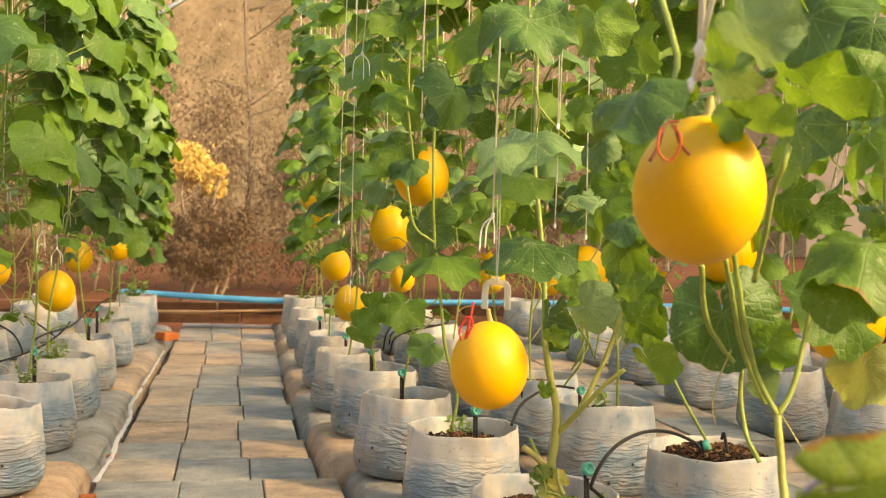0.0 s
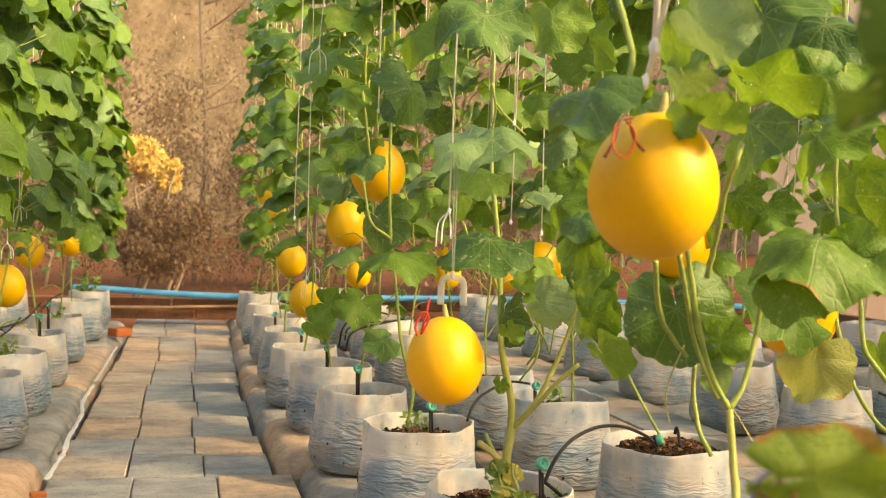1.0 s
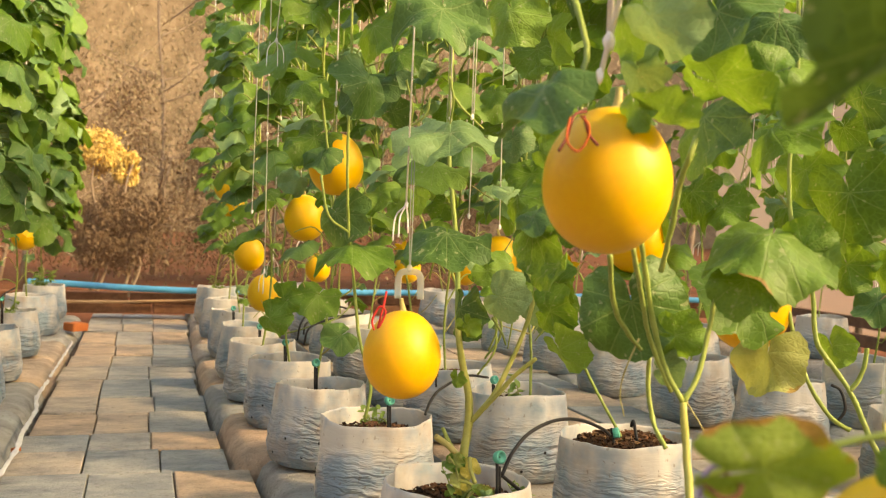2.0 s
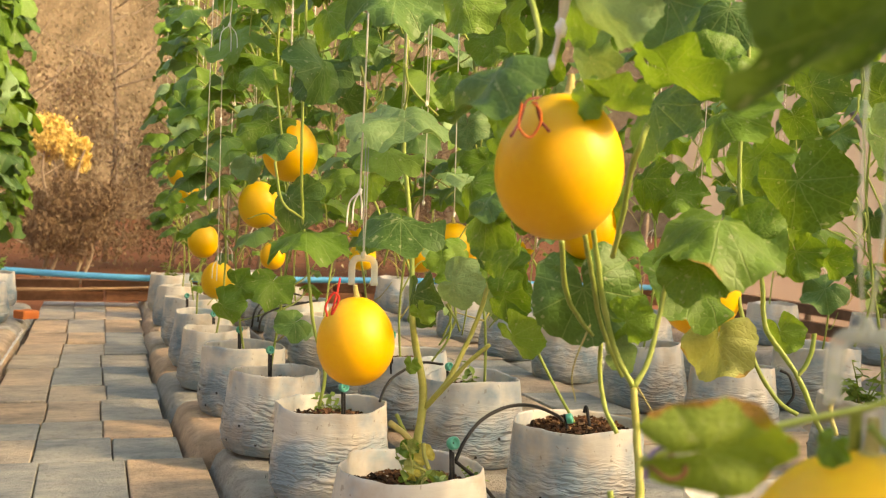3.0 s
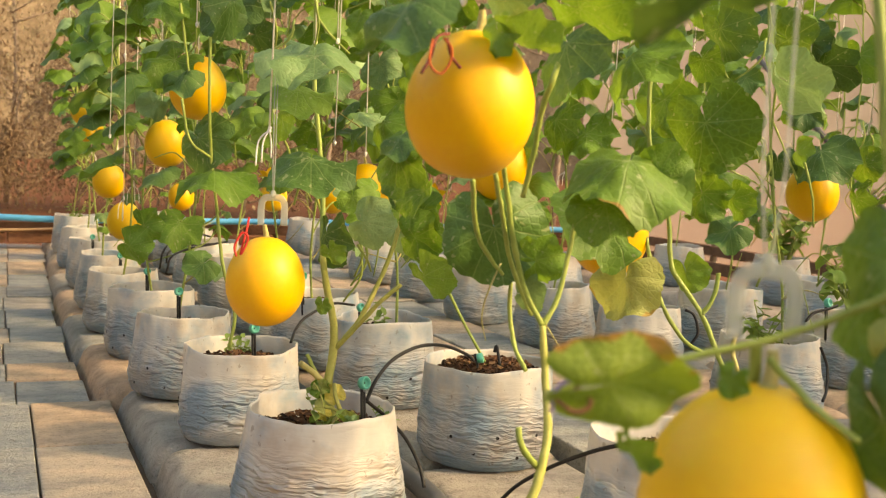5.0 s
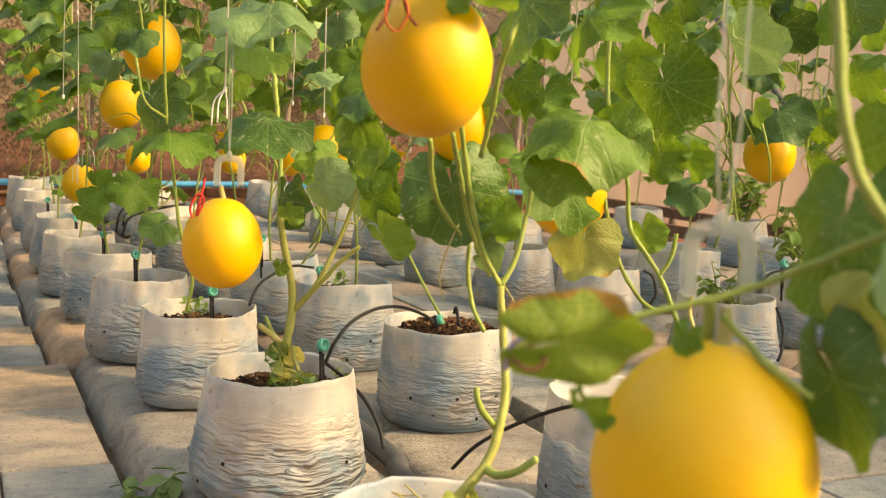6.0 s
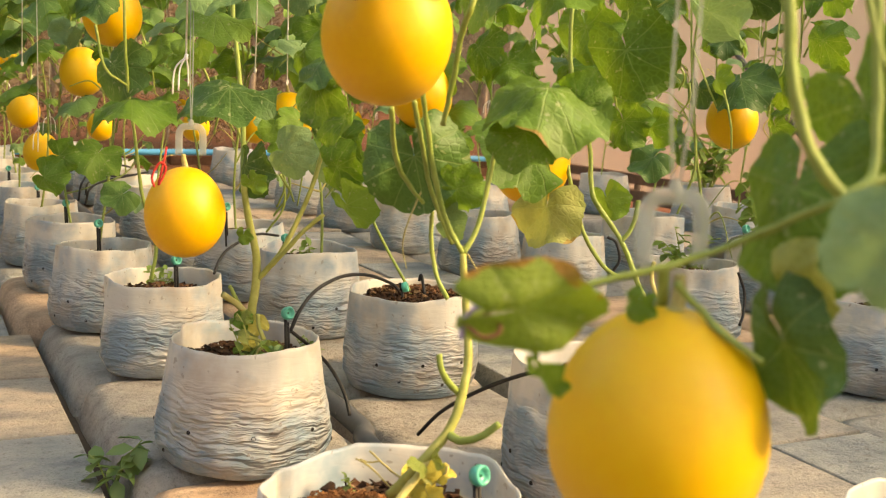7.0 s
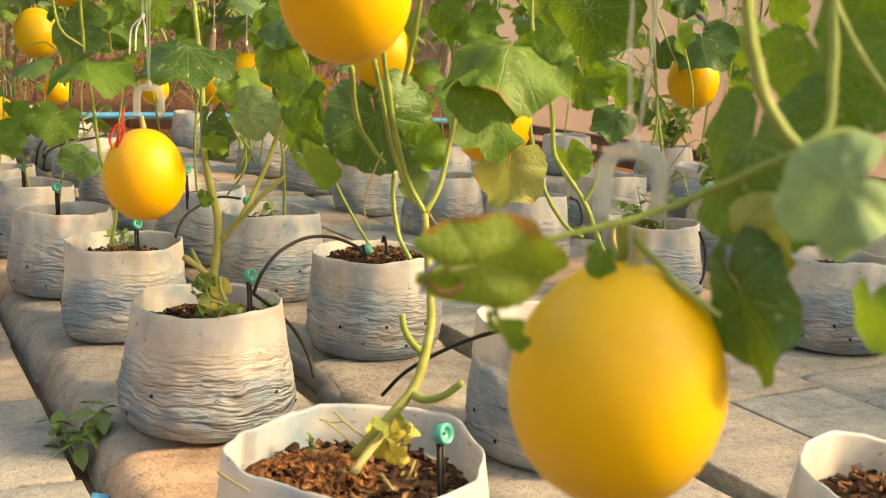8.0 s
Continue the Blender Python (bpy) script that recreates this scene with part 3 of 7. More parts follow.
def grow_bag(x, y, z, turn, kind=0, scale=1.0, squat=1.0, holes=True, chips=True, label="milky white plastic grow bag, dusty and crinkled, on the kerb", fill=SOIL_Z):
    base = thing("grow_bag", 0, 0, 0, label, "grow bag", "grow bags in rows")
    base.matrix_world = pose(x, y, z, 0, 0, turn) @ Matrix.Diagonal((scale, scale, scale * squat, 1))
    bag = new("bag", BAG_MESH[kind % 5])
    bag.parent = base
    soil = new("soil", SOIL_MESH[kind % 3])
    soil.parent, soil.location = base, (0, 0, fill)
    tagged(soil, "dark crumbly potting soil")
    if chips:
        ch = new("mulch", CHIP_MESH[kind % 3])
        ch.parent, ch.location = base, (0, 0, fill + 0.006)
        tagged(ch, "reddish brown bark chips", kind="stuff")
    if holes:
        r = random.Random(kind + 11)
        for ring, zz in ((0, 0.042), (1, 0.082)):
            for k in range(9):
                a = 2 * math.pi * (k + 0.5 * ring) / 9 + r.uniform(-0.08, 0.08)
                h = new("drain_hole", HOLE_MESH)
                h.parent = bag
                rr = 0.1535
                h.matrix_basis = Matrix.Translation((rr * math.cos(a), rr * math.sin(a), zz + r.uniform(-0.006, 0.006))) @ Matrix.Rotation(a, 4, "Z") @ Matrix.Rotation(math.pi / 2, 4, "Y")
    return base


# ---------------------------------------------------------------- drip watering
def drip_stake(x, y, z, turn=0.0, tilt=8.0, height=0.075, label="black drip stake with a green cap in the bag's soil"):
    base = thing("drip_stake", 0, 0, 0, label, "drip stake", "drip stakes")
    base.matrix_world = pose(x, y, z, tilt, 0, turn)
    bm = bmesh.new()
    tube(bm, [(0, 0, -0.05), (0, 0, height)], 0.0032, 6, 1)
    tube(bm, [(0.006, 0, -0.02), (0.006, 0, height * 0.8)], 0.0028, 6, 1)
    tube(bm, [(0, 0, height * 0.95), (0.012, 0.006, height + 0.010)], 0.0045, 6, 1)
    part("stake", bm, BLACK, base)
    cap = bmesh.new()
    lathe(cap, [(0.004, -0.004), (0.0105, -0.004), (0.0115, 0.0), (0.0115, 0.008), (0.0085, 0.0095), (0.0075, 0.005), (0.002, 0.004)], 16)
    ob = part("cap", cap, GREEN_CAP, base, "sea-green plastic emitter cap")
    ob.matrix_basis = Matrix.Translation((0, -0.004, height + 0.004)) @ Matrix.Rotation(radians(80), 4, "X")
    return base


def drip_tube(points, label="thin black drip tube arching between grow bags"):
    bm = bmesh.new()
    tube(bm, points, 0.0035, 7, 8)
    return solid("drip_tube", bm, BLACK, label, "drip tube", "drip tubes")


# ---------------------------------------------------------------- vines
def leaf_mesh(seed, material, petiole=True, cup=0.10, droop=0.25, fold=0.12, segs=52, rings=4):
    """A rounded five-lobed blade of unit width with a toothed rim, a notch at its base and a stalk."""
    bm = bmesh.new()
    uv = bm.loops.layers.uv.new("UVMap")
    r = random.Random(seed)
    a0 = 0.07

    lobes = 0.030 + 0.085 * r.random() ** 1.5
    bend, bend_at = r.uniform(0.10, 0.50), r.uniform(-0.5, 0.5)
    wave, phase = r.uniform(0.03, 0.08), r.uniform(0, 6.28)

    def rim(a):
        # a: angle from the tip, -pi..pi
        b = abs(a)
        q = min(1.0, max(0.0, (b - 2.55) / 0.55))
        lobe = abs(math.cos(2.5 * a)) ** 0.8
        s = 0.455 + lobes * (lobe - 0.45) * (1 - b / 7) + 0.030 * math.cos(a)
        tooth = abs(((13 * a / math.pi + 0.5 * math.sin(4 * a + seed)) % 1.0) - 0.5)
        s *= 1 + 0.080 * (tooth - 0.25) + 0.07 * noise.noise(Vector((1.9 * math.cos(a), 1.9 * math.sin(a), seed)))
        return s * (1 - 0.62 * q * q * (3 - 2 * q))

    def shape(x, y):
        d = math.hypot(x, y)
        a = math.atan2(x, y)
        # a soft dome whose sides hang, bent once across, with a wavy rim
        across = x * math.cos(bend_at) + y * math.sin(bend_at)
        z = cup * d * d * 1.2 - 0.45 * max(0.0, d - 0.14) ** 1.5 - droop * max(0.0, y) ** 2 * 1.8 - (fold + 0.5 * bend) * max(0.0, across) ** 1.6 - fold * max(0.0, -across) ** 1.5
        z += wave * (d / 0.45) ** 3 * math.sin(3 * a + phase) + 0.5 * wave * (d / 0.45) ** 4 * math.sin(7 * a + 2 * phase)
        z += 0.16 * noise.noise(Vector((2.4 * x, 2.6 * y, seed * 1.7))) + 0.035 * noise.noise(Vector((9 * x, 9 * y, seed * 2.9)))
        return Vector((x, y, z))

    centre = bm.verts.new(shape(0, 0.0))
    prev = None
    for k in range(segs + 1):
        a = -math.pi + a0 + (2 * math.pi - 2 * a0) * k / segs
        s = rim(a)
        row = []
        for j in range(1, rings + 1):
            t = (j / rings) ** 0.8
            row.append(bm.verts.new(shape(s * t * math.sin(a), s * t * math.cos(a))))
        if prev:
            bm.faces.new((centre, row[0], prev[0]))
            for j in range(rings - 1):
                bm.faces.new((prev[j], row[j], row[j + 1], prev[j + 1]))
        prev = row
    for f in bm.faces:
        for lp in f.loops:
            lp[uv].uv = (lp.vert.co.x, lp.vert.co.y)
    bmesh.ops.recalc_face_normals(bm, faces=bm.faces[:])
    if petiole:
        tube(bm, [(0, 0, 0.0), (0, -0.16, -0.10), (0, -0.36, -0.32), (0, -0.46, -0.62)], 0.016, 5, 3, 0.022, slot=1)
    return mesh_of(bm, "leaf", [material, STEM])


STALK_END = Vector((0, -0.46, -0.62))
LEAF_MESH = {}
for key, material in (("green", LEAF), ("deep", LEAF_DARK), ("pale", LEAF_PALE), ("yellow", LEAF_YELLOW), ("withered", LEAF_WITHERED), ("brown", LEAF_BROWN), ("edged", LEAF_EDGED)):
    for k in range({"green": 6, "deep": 6, "pale": 6, "edged": 4, "yellow": 4, "withered": 4}.get(key, 1)):
        LEAF_MESH[key, k, True] = leaf_mesh(7 * k + 1, material, True, 0.10 - 0.07 * (k % 2), 0.20 + 0.10 * (k % 4), 0.10 + 0.07 * (k % 3))
        LEAF_MESH[key, k, False] = leaf_mesh(7 * k + 1, material, False, 0.10 - 0.07 * (k % 2), 0.05 + 0.06 * (k % 4), 0.06 + 0.08 * (k % 3), 104, 7)


def leaf(vine, at, tip, normal, size, kind="green", shape=0, stalk=False, long=1.0):
    """One leaf of a vine: stalk joint, direction to the tip, upper side's direction, width."""
    ob = new("leaf", LEAF_MESH[kind, shape, stalk])
    d = Vector(tip).normalized()
    n = Vector(normal)
    n = (n - d * n.dot(d)).normalized()
    x = d.cross(n)
    m = Matrix((x, d, n)).transposed().to_4x4()
    ob.parent = vine
    ob.matrix_parent_inverse = Matrix.Identity(4)
    place = Vector(at) - vine.matrix_world.translation
    ob.matrix_basis = Matrix.Translation(place) @ m @ Matrix.Diagonal((size, size * long, size, 1))
    return ob


def stem(vine, points, radius=0.006, end=None, material=None, name="stem"):
    o = vine.matrix_world.translation
    bm = bmesh.new()
    tube(bm, [Vector(p) - o for p in points], radius, 7, 6, end)
    for v in bm.verts:
        v.co += 0.0012 * Vector(noise.noise_vector(v.co * 70))
    return part(name, bm, material or STEM, vine)


def vine(x, y, z, top, start, count, seed, lean=(0.0, 0.0), spread=1.0, size=(0.13, 0.19), label="", bare=False, side=None, hang=(0, 45), mix=(0.62, 0.26, 0.12)):
    """A melon vine trained up a string: wavy stem, leaves all round from the height start upwards."""
    r = random.Random(seed)
    base = thing("melon_vine", x, y, z, label or "green melon vine with broad lobed leaves climbing a string", "melon vine", "melon vines")
    pts = []
    n = 11
    for k in range(n + 1):
        t = k / n
        pts.append(Vector((x + lean[0] * t + 0.028 * math.sin(11 * t + seed), y + lean[1] * t + 0.025 * math.cos(9 * t + seed * 2), z + (top - z) * t)))
    if not bare:
        stem(base, pts, 0.0040, 0.0028)
    line = smooth_line(pts, 6)
    if not bare:
        # pruned lower part: bare side shoots, old leaf stalks and curling tendrils
        for k in range(7):
            h = z + (0.10 + 0.55 * r.random())
            p = min(line, key=lambda q: abs(q.z - h))
            b = r.uniform(0, 6.28)
            ln = r.uniform(0.05, 0.17)
            o = Vector((math.cos(b), math.sin(b), 0)) * ln
            stem(base, [p, p + o * 0.5 + Vector((0, 0, ln * r.uniform(0.1, 0.7))), p + o + Vector((0, 0, ln * (0.4 if k % 2 else r.uniform(-0.6, 1.1))))], r.uniform(0.0016, 0.0032), 0.0012, STEM if k % 3 else STEM_DRY, "side_shoot")
            if k % 2:
                leaf(base, p + o + Vector((0, 0, ln * 0.4)), o + Vector((0, 0, -0.4 * ln)), Vector((0, 0, 1)) - o, r.uniform(0.045, 0.085), "green" if k % 3 else "pale", k % 6, True)
        for k in range(9):
            h = start + (top - start) * r.random()
            p = min(line, key=lambda q: abs(q.z - h))
            b = r.uniform(0, 6.28)
            ln = r.uniform(0.10, 0.22)
            o = Vector((math.cos(b), math.sin(b), 0)) * ln
            stem(base, [p, p + o * 0.5 + Vector((0, 0, ln * r.uniform(0.3, 0.6))), p + o + Vector((0, 0, ln * r.uniform(0.2, 1.2)))], r.uniform(0.0018, 0.003), 0.0012, STEM, "leaf_stalk")
    a = r.uniform(0, 6.28)
    for k in range(count):
        h = start + (top - start) * (k + r.uniform(-0.3, 0.3)) / count
        p = min(line, key=lambda q: abs(q.z - h))
        a += 2.4 + r.uniform(-0.5, 0.5)
        aa = a if side is None or r.random() > 0.75 else side + r.uniform(-0.75, 0.75)
        s = r.uniform(*size) * (1.0 if h < top - 0.35 else 0.75)
        out = Vector((math.cos(aa), math.sin(aa), 0))
        dr = radians(r.uniform(*hang))
        tip = out * math.cos(dr) - Vector((0, 0, math.sin(dr)))
        up = Vector((0, 0, 1)) + 0.40 * Vector((r.uniform(-1, 1), r.uniform(-1, 1), 0))
        nrm = (up - tip * up.dot(tip)).normalized()
        xx = tip.cross(nrm)
        m = Matrix((xx, tip, nrm)).transposed()
        at = p - s * spread * (m @ STALK_END)
        gaps = [at + tip * 0.15 * s - Vector(q[:3]) for q in MELONS]
        if any(math.hypot(g.x, 0.12 * g.y, g.z) < (0.060 + 0.36 * s if p.y < 4.5 else 0.045 + 0.25 * s) for g in gaps):
            continue
        kind = r.choices(("green", "deep", "pale"), mix)[0]
        leaf(base, at, tip, nrm, s, kind, r.randrange(6), True)
    return base


def string(x, y, z0, z1, lean=(0.0, 0.0), radius=0.0016, knot=True, tail=True, seed=0):
    """White string from the wire overhead, knotted with loose tails at its lower end."""
    bm = bmesh.new()
    r = random.Random(seed)
    tube(bm, [(x, y, z0), (x + lean[0], y + lean[1], z1)], radius, 5, 1)
    if knot:
        ret = bmesh.ops.create_icosphere(bm, subdivisions=2, radius=max(0.0040, 1.7 * radius), matrix=Matrix.Translation((x, y, z0)) @ Matrix.Diagonal((0.8, 0.8, 1.7, 1)))
        for v in ret["verts"]:
            v.co += 0.0024 * Vector(noise.noise_vector(v.co * 260))
    if tail:
        for k in range(3):
            dx, dy = r.uniform(-0.02, 0.02), r.uniform(-0.02, 0.02)
            tube(bm, [(x, y, z0), (x + dx, y + dy, z0 - 0.02), (x + dx * 1.2, y + dy * 1.2, z0 - 0.045 - 0.02 * r.random())], radius * 0.9, 5, 4)
    return solid("support_string", bm, STRING, "white cotton string hanging from the wire overhead, knotted", "string", "support strings")


# ---------------------------------------------------------------- fruit
def melon_mesh(seed):
    bm = bmesh.new()
    prof = []
    n = 22
    for k in range(n + 1):
        t = -math.pi / 2 + math.pi * k / n
        rr, zz = math.cos(t), math.sin(t)
        prof.append((max(0.004, 0.5 * rr * (1 - 0.05 * zz)), 0.575 * zz - 0.010 * max(0.0, zz) ** 24 + 0.006 * max(0.0, -zz) ** 24))
    lathe(bm, prof, 40, lambda a, k: 0.006 * math.sin(3 * a + seed) * math.sin(math.pi * k / n), True)
    return mesh_of(bm, "fruit", MELON)


def stalk_mesh():
    bm = bmesh.new()
    tube(bm, [(0, 0, 0.53), (0.01, 0.0, 0.60), (0.02, 0.01, 0.66), (0.02, 0.02, 0.72)], 0.040, 8, 4, 0.026)
    tube(bm, [(0, 0, 0.545), (0.0, 0.0, 0.575)], 0.062, 8, 1, 0.036)
    return mesh_of(bm, "stalk", STEM_DRY)


FRUIT_MESH = [melon_mesh(k) for k in range(3)]
STALK_MESH = stalk_mesh()


def melon(x, y, z, width, turn=0.0, tilt=0.0, k=0, tall=1.0, label="ripe smooth yellow melon hanging from its vine"):
    base = thing("melon", 0, 0, 0, label, "melon", "hanging melons")
    base.matrix_world = pose(x, y, z, tilt, tilt * 0.6, turn) @ Matrix.Diagonal((width, width, width * tall, 1))
    for name, me in (("fruit", FRUIT_MESH[k % 3]), ("stalk", STALK_MESH)):
        ob = new(name, me)
        ob.parent = base
    return base


def fruit_hook(x, y, z, turn, size=0.06, top=2.1, gap=0.010, label="milky white plastic fruit hook on two strings"):
    """An upside-down U of milky plastic that holds a fruit stalk, hung on a doubled string."""
    base = thing("fruit_hook", 0, 0, 0, label, "fruit hook", "fruit hooks")
    base.matrix_world = pose(x, y, z, 0, 0, turn)
    w = size * 0.44
    bm = bmesh.new()
    pts = [(-w, 0, -size), (-w, 0, -size * 0.30), (-w * 0.86, 0, -size * 0.06), (-w * 0.5, 0, size * 0.05), (w * 0.5, 0, size * 0.05), (w * 0.86, 0, -size * 0.06), (w, 0, -size * 0.30), (w, 0, -size)]
    line = smooth_line(pts, 5)
    n = len(line)
    rings = []
    for k, q in enumerate(line):
        d = (line[min(k + 1, n - 1)] - line[max(k - 1, 0)]).normalized()
        s = Vector((d.z, 0, -d.x))
        hw, hd = size * 0.130, size * 0.06
        rings.append([bm.verts.new(q + s * a * hw + Vector((0, b * hd, 0))) for a, b in ((-1, -0.6), (-0.6, -1), (0.6, -1), (1, -0.6), (1, 0.6), (0.6, 1), (-0.6, 1), (-1, 0.6))])
    for p0, p1 in zip(rings, rings[1:]):
        for j in range(8):
            bm.faces.new((p0[j], p0[(j + 1) % 8], p1[(j + 1) % 8], p1[j]))
    bm.faces.new(rings[0][::-1])
    bm.faces.new(rings[-1])
    bmesh.ops.recalc_face_normals(bm, faces=bm.faces[:])
    part("hook", bm, HOOK, base)
    bm = bmesh.new()
    lathe(bm, [(0.001, size * 0.02), (size * 0.10, size * 0.06), (size * 0.12, size * 0.16), (size * 0.08, size * 0.30), (0.001, size * 0.34)], 12)
    part("eye", bm, HOOK, base)
    bm = bmesh.new()
    for s in (-1, 1):
        tube(bm, [(s * gap * 0.3, 0, size * 0.28), (s * gap, 0, size * 1.6), (s * gap * 1.1, 0, top - z)], 0.0010, 5, 1)
    part("hook_string", bm, HOOK, base, "doubled white string")
    return base


# ---------------------------------------------------------------- small growth and ties
def tie(points, radius, material, label):
    bm = bmesh.new()
    tube(bm, points, radius, 6, 6)
    return solid("string_tie", bm, material, label, "string tie", "ties on the fruit")


def tendril(points, radius, material):
    bm = bmesh.new()
    tube(bm, points, radius, 5, 6, radius * 0.5)
    return solid("tendril", bm, material, "thin dry pale tendril hanging from a vine", "tendril", "loose tendrils")


def leaflet(bm, m, s):
    """A small pointed leaf, folded along its rib."""
    p = [(0, 0, 0), (-0.28, 0.35, 0.07), (-0.22, 0.7, 0.05), (0, 1.0, -0.06), (0.22, 0.7, 0.05), (0.28, 0.35, 0.07), (0, 0.45, 0.0)]
    v = [bm.verts.new(m @ (Vector(q) * s)) for q in p]
    for a, b in ((0, 1), (1, 2), (2, 3), (3, 4), (4, 5), (5, 0)):
        bm.faces.new((v[a], v[b], v[6]))


def weed(x, y, z, size, seed, label, broad=1.0):
    """A tuft of thin stalks with small leaves."""
    base = thing("weed", x, y, z, label, "weed", "small weeds")
    r = random.Random(seed)
    lf = bmesh.new()
    for k in range(5 if size < 0.12 else 9):
        a = r.uniform(0, 6.28)
        tipp = Vector((math.cos(a) * size * r.uniform(0.15, 0.6), math.sin(a) * size * r.uniform(0.15, 0.6), size * r.uniform(0.35, 1.0)))
        st = bmesh.new()
        tube(st, [(0, 0, -0.01), tipp * 0.5 + Vector((0, 0, size * 0.12)), tipp], size * 0.018, 5, 3, size * 0.01)
        part("stalk", st, STEM, base)
        for j in range(7):
            t = 0.35 + 0.65 * j / 6
            m = Matrix.Translation(tipp * t + Vector((0, 0, size * 0.4 * t * (1 - t)))) @ Euler((r.uniform(-0.9, 0.5), r.uniform(-0.6, 0.6), r.uniform(0, 6.28))).to_matrix().to_4x4()
            leaflet(lf, m, broad * size * r.uniform(0.18, 0.34))
    tagged(part("foliage", lf, LEAF_DARK if "dark" in label else LEAF, base), "small soft green leaves", kind="stuff")
    return base


def flower(x, y, z, size, seed):
    """A drooping yellow melon flower with five petals."""
    base = thing("melon_flower", x, y, z, "drooping yellow melon flower on the vine", "flower", "melon flowers")
    r = random.Random(seed)
    tilt = Euler((r.uniform(0.3, 1.6), 0, r.uniform(0, 6.28))).to_matrix().to_4x4()
    for k in range(5):
        bm = bmesh.new()
        leaflet(bm, tilt @ Matrix.Rotation(k * 1.2566, 4, "Z") @ Matrix.Rotation(0.5, 4, "X"), size * 0.6)
        part("petal", bm, FLOWER, base)
    return base


def film_strip(points, width, seed, label):
    """A crumpled ribbon of torn white plastic."""
    bm = bmesh.new()
    r = random.Random(seed)
    line = smooth_line(points, 14)
    prev = None
    for k, q in enumerate(line):
        d = (line[min(k + 1, len(line) - 1)] - line[max(k - 1, 0)]).normalized()
        s = Vector((d.y, -d.x, 0)).normalized()
        w = width * (0.6 + 0.5 * noise.noise(q * 14))
        row = [bm.verts.new(q + s * w * u + Vector((0, 0, 0.010 * abs(noise.noise(Vector((q.y * 24, u * 3, seed))))))) for u in (-0.5, -0.2, 0.1, 0.5)]
        if prev:
            for a in range(3):
                bm.faces.new((prev[a], prev[a + 1], row[a + 1], row[a]))
        prev = row
    ob = solid("film_strip", bm, FILM, label, "plastic strip")
    mod = ob.modifiers.new("thickness", "SOLIDIFY")
    mod.thickness = 0.0015
    return ob


def clay_piece(x, y, z, turn, size, seed):
    bm = block(size, size * 0.45, size * 0.3, size * 0.05, 2, size * 0.06, seed, 2)
    ob = solid("clay_piece", bm, CLAY, "broken piece of orange-red clay on the kerb", "clay piece", "broken clay pieces", smooth=False)
    ob.matrix_world = pose(x, y, z, 6, 4, turn)
    return ob


def plastic_scrap(x, y, z):
    bm = block(0.05, 0.03, 0.012, 0.003, 2, 0.006, 5, 2)
    ob = solid("plastic_scrap", bm, BLUE, "crumpled scrap of blue plastic between kerb and path", "plastic scrap")
    ob.matrix_world = pose(x, y, z, 10, 5, 70)
    return ob


# ---------------------------------------------------------------- laying out the rows
TOP = 2.15
bm = bmesh.new()
for x in (-1.05, -0.58, 0.47, 1.0, 1.95, 2.5, 3.5):
    tube(bm, [(x, FRONT_Y, TOP), (x, 2.5, TOP - 0.02), (x, BACK_Y, TOP)], 0.0018, 5, 2)
solid("overhead_wire", bm, DARK_STEEL, "thin steel wires above the rows of vines", "wire", kind="structure")

R1 = [(0.522, 1.120), (0.566, 1.900), (0.550, 2.560), (0.490, 3.040), (0.470, 3.580), (0.440, 4.080), (0.435, 4.620), (0.440, 5.260), (0.440, 6.050), (0.450, 6.850)]
R2 = [(1.080, 1.540), (1.050, 2.240), (1.000, 2.830), (0.960, 3.360), (0.950, 3.920), (0.940, 4.520), (0.930, 5.150), (0.930, 5.850), (0.930, 6.55), (0.930, 7.10)]
R3 = [(2.140, 1.900), (1.990, 2.450), (1.930, 3.020), (1.890, 3.520), (1.860, 4.120), (1.850, 4.750), (1.850, 5.400), (1.850, 6.10), (1.850, 6.80)]
R4 = [(2.62, 2.10), (2.56, 2.75), (2.52, 3.40), (2.50, 4.05), (2.50, 4.70), (2.50, 5.35), (2.50, 6.1)]
R5 = [(3.35, 3.05), (3.22, 3.65), (3.68, 4.48), (3.55, 5.2), (3.5, 6.0)]
L1 = [(-0.600, 2.930), (-0.585, 3.430), (-0.580, 3.930), (-0.575, 4.600), (-0.575, 5.330), (-0.565, 6.200), (-0.572, 7.050)]
L2 = [(-1.05, 3.60), (-1.05, 4.25), (-1.05, 4.90), (-1.05, 5.60), (-1.05, 6.30), (-1.05, 7.00)]
BAG_Z = 0.002
# hanging fruit of the further vines: place and width
MELONS = [(0.440, 2.580, 0.812, 0.130), (0.498, 3.490, 0.677, 0.130), (0.410, 4.40, 0.524, 0.120), (0.468, 4.354, 0.372, 0.130),
        (0.368, 5.10, 0.801, 0.120), (0.436, 5.66, 0.720, 0.12), (0.405, 6.35, 0.656, 0.11), (0.881, 5.692, 0.405, 0.13),
        (1.10, 4.60, 0.468, 0.115), (1.128, 3.814, 0.521, 0.125), (0.953, 2.888, 0.576, 0.128),
        (0.951, 1.580, 0.571, 0.130), (1.912, 2.225, 0.628, 0.130),
        (-0.69, 5.291, 0.50, 0.13), (-0.597, 4.02, 0.428, 0.13), (-0.556, 5.715, 0.539, 0.13), (-0.897, 4.47, 0.481, 0.13)]

rng = random.Random(12)
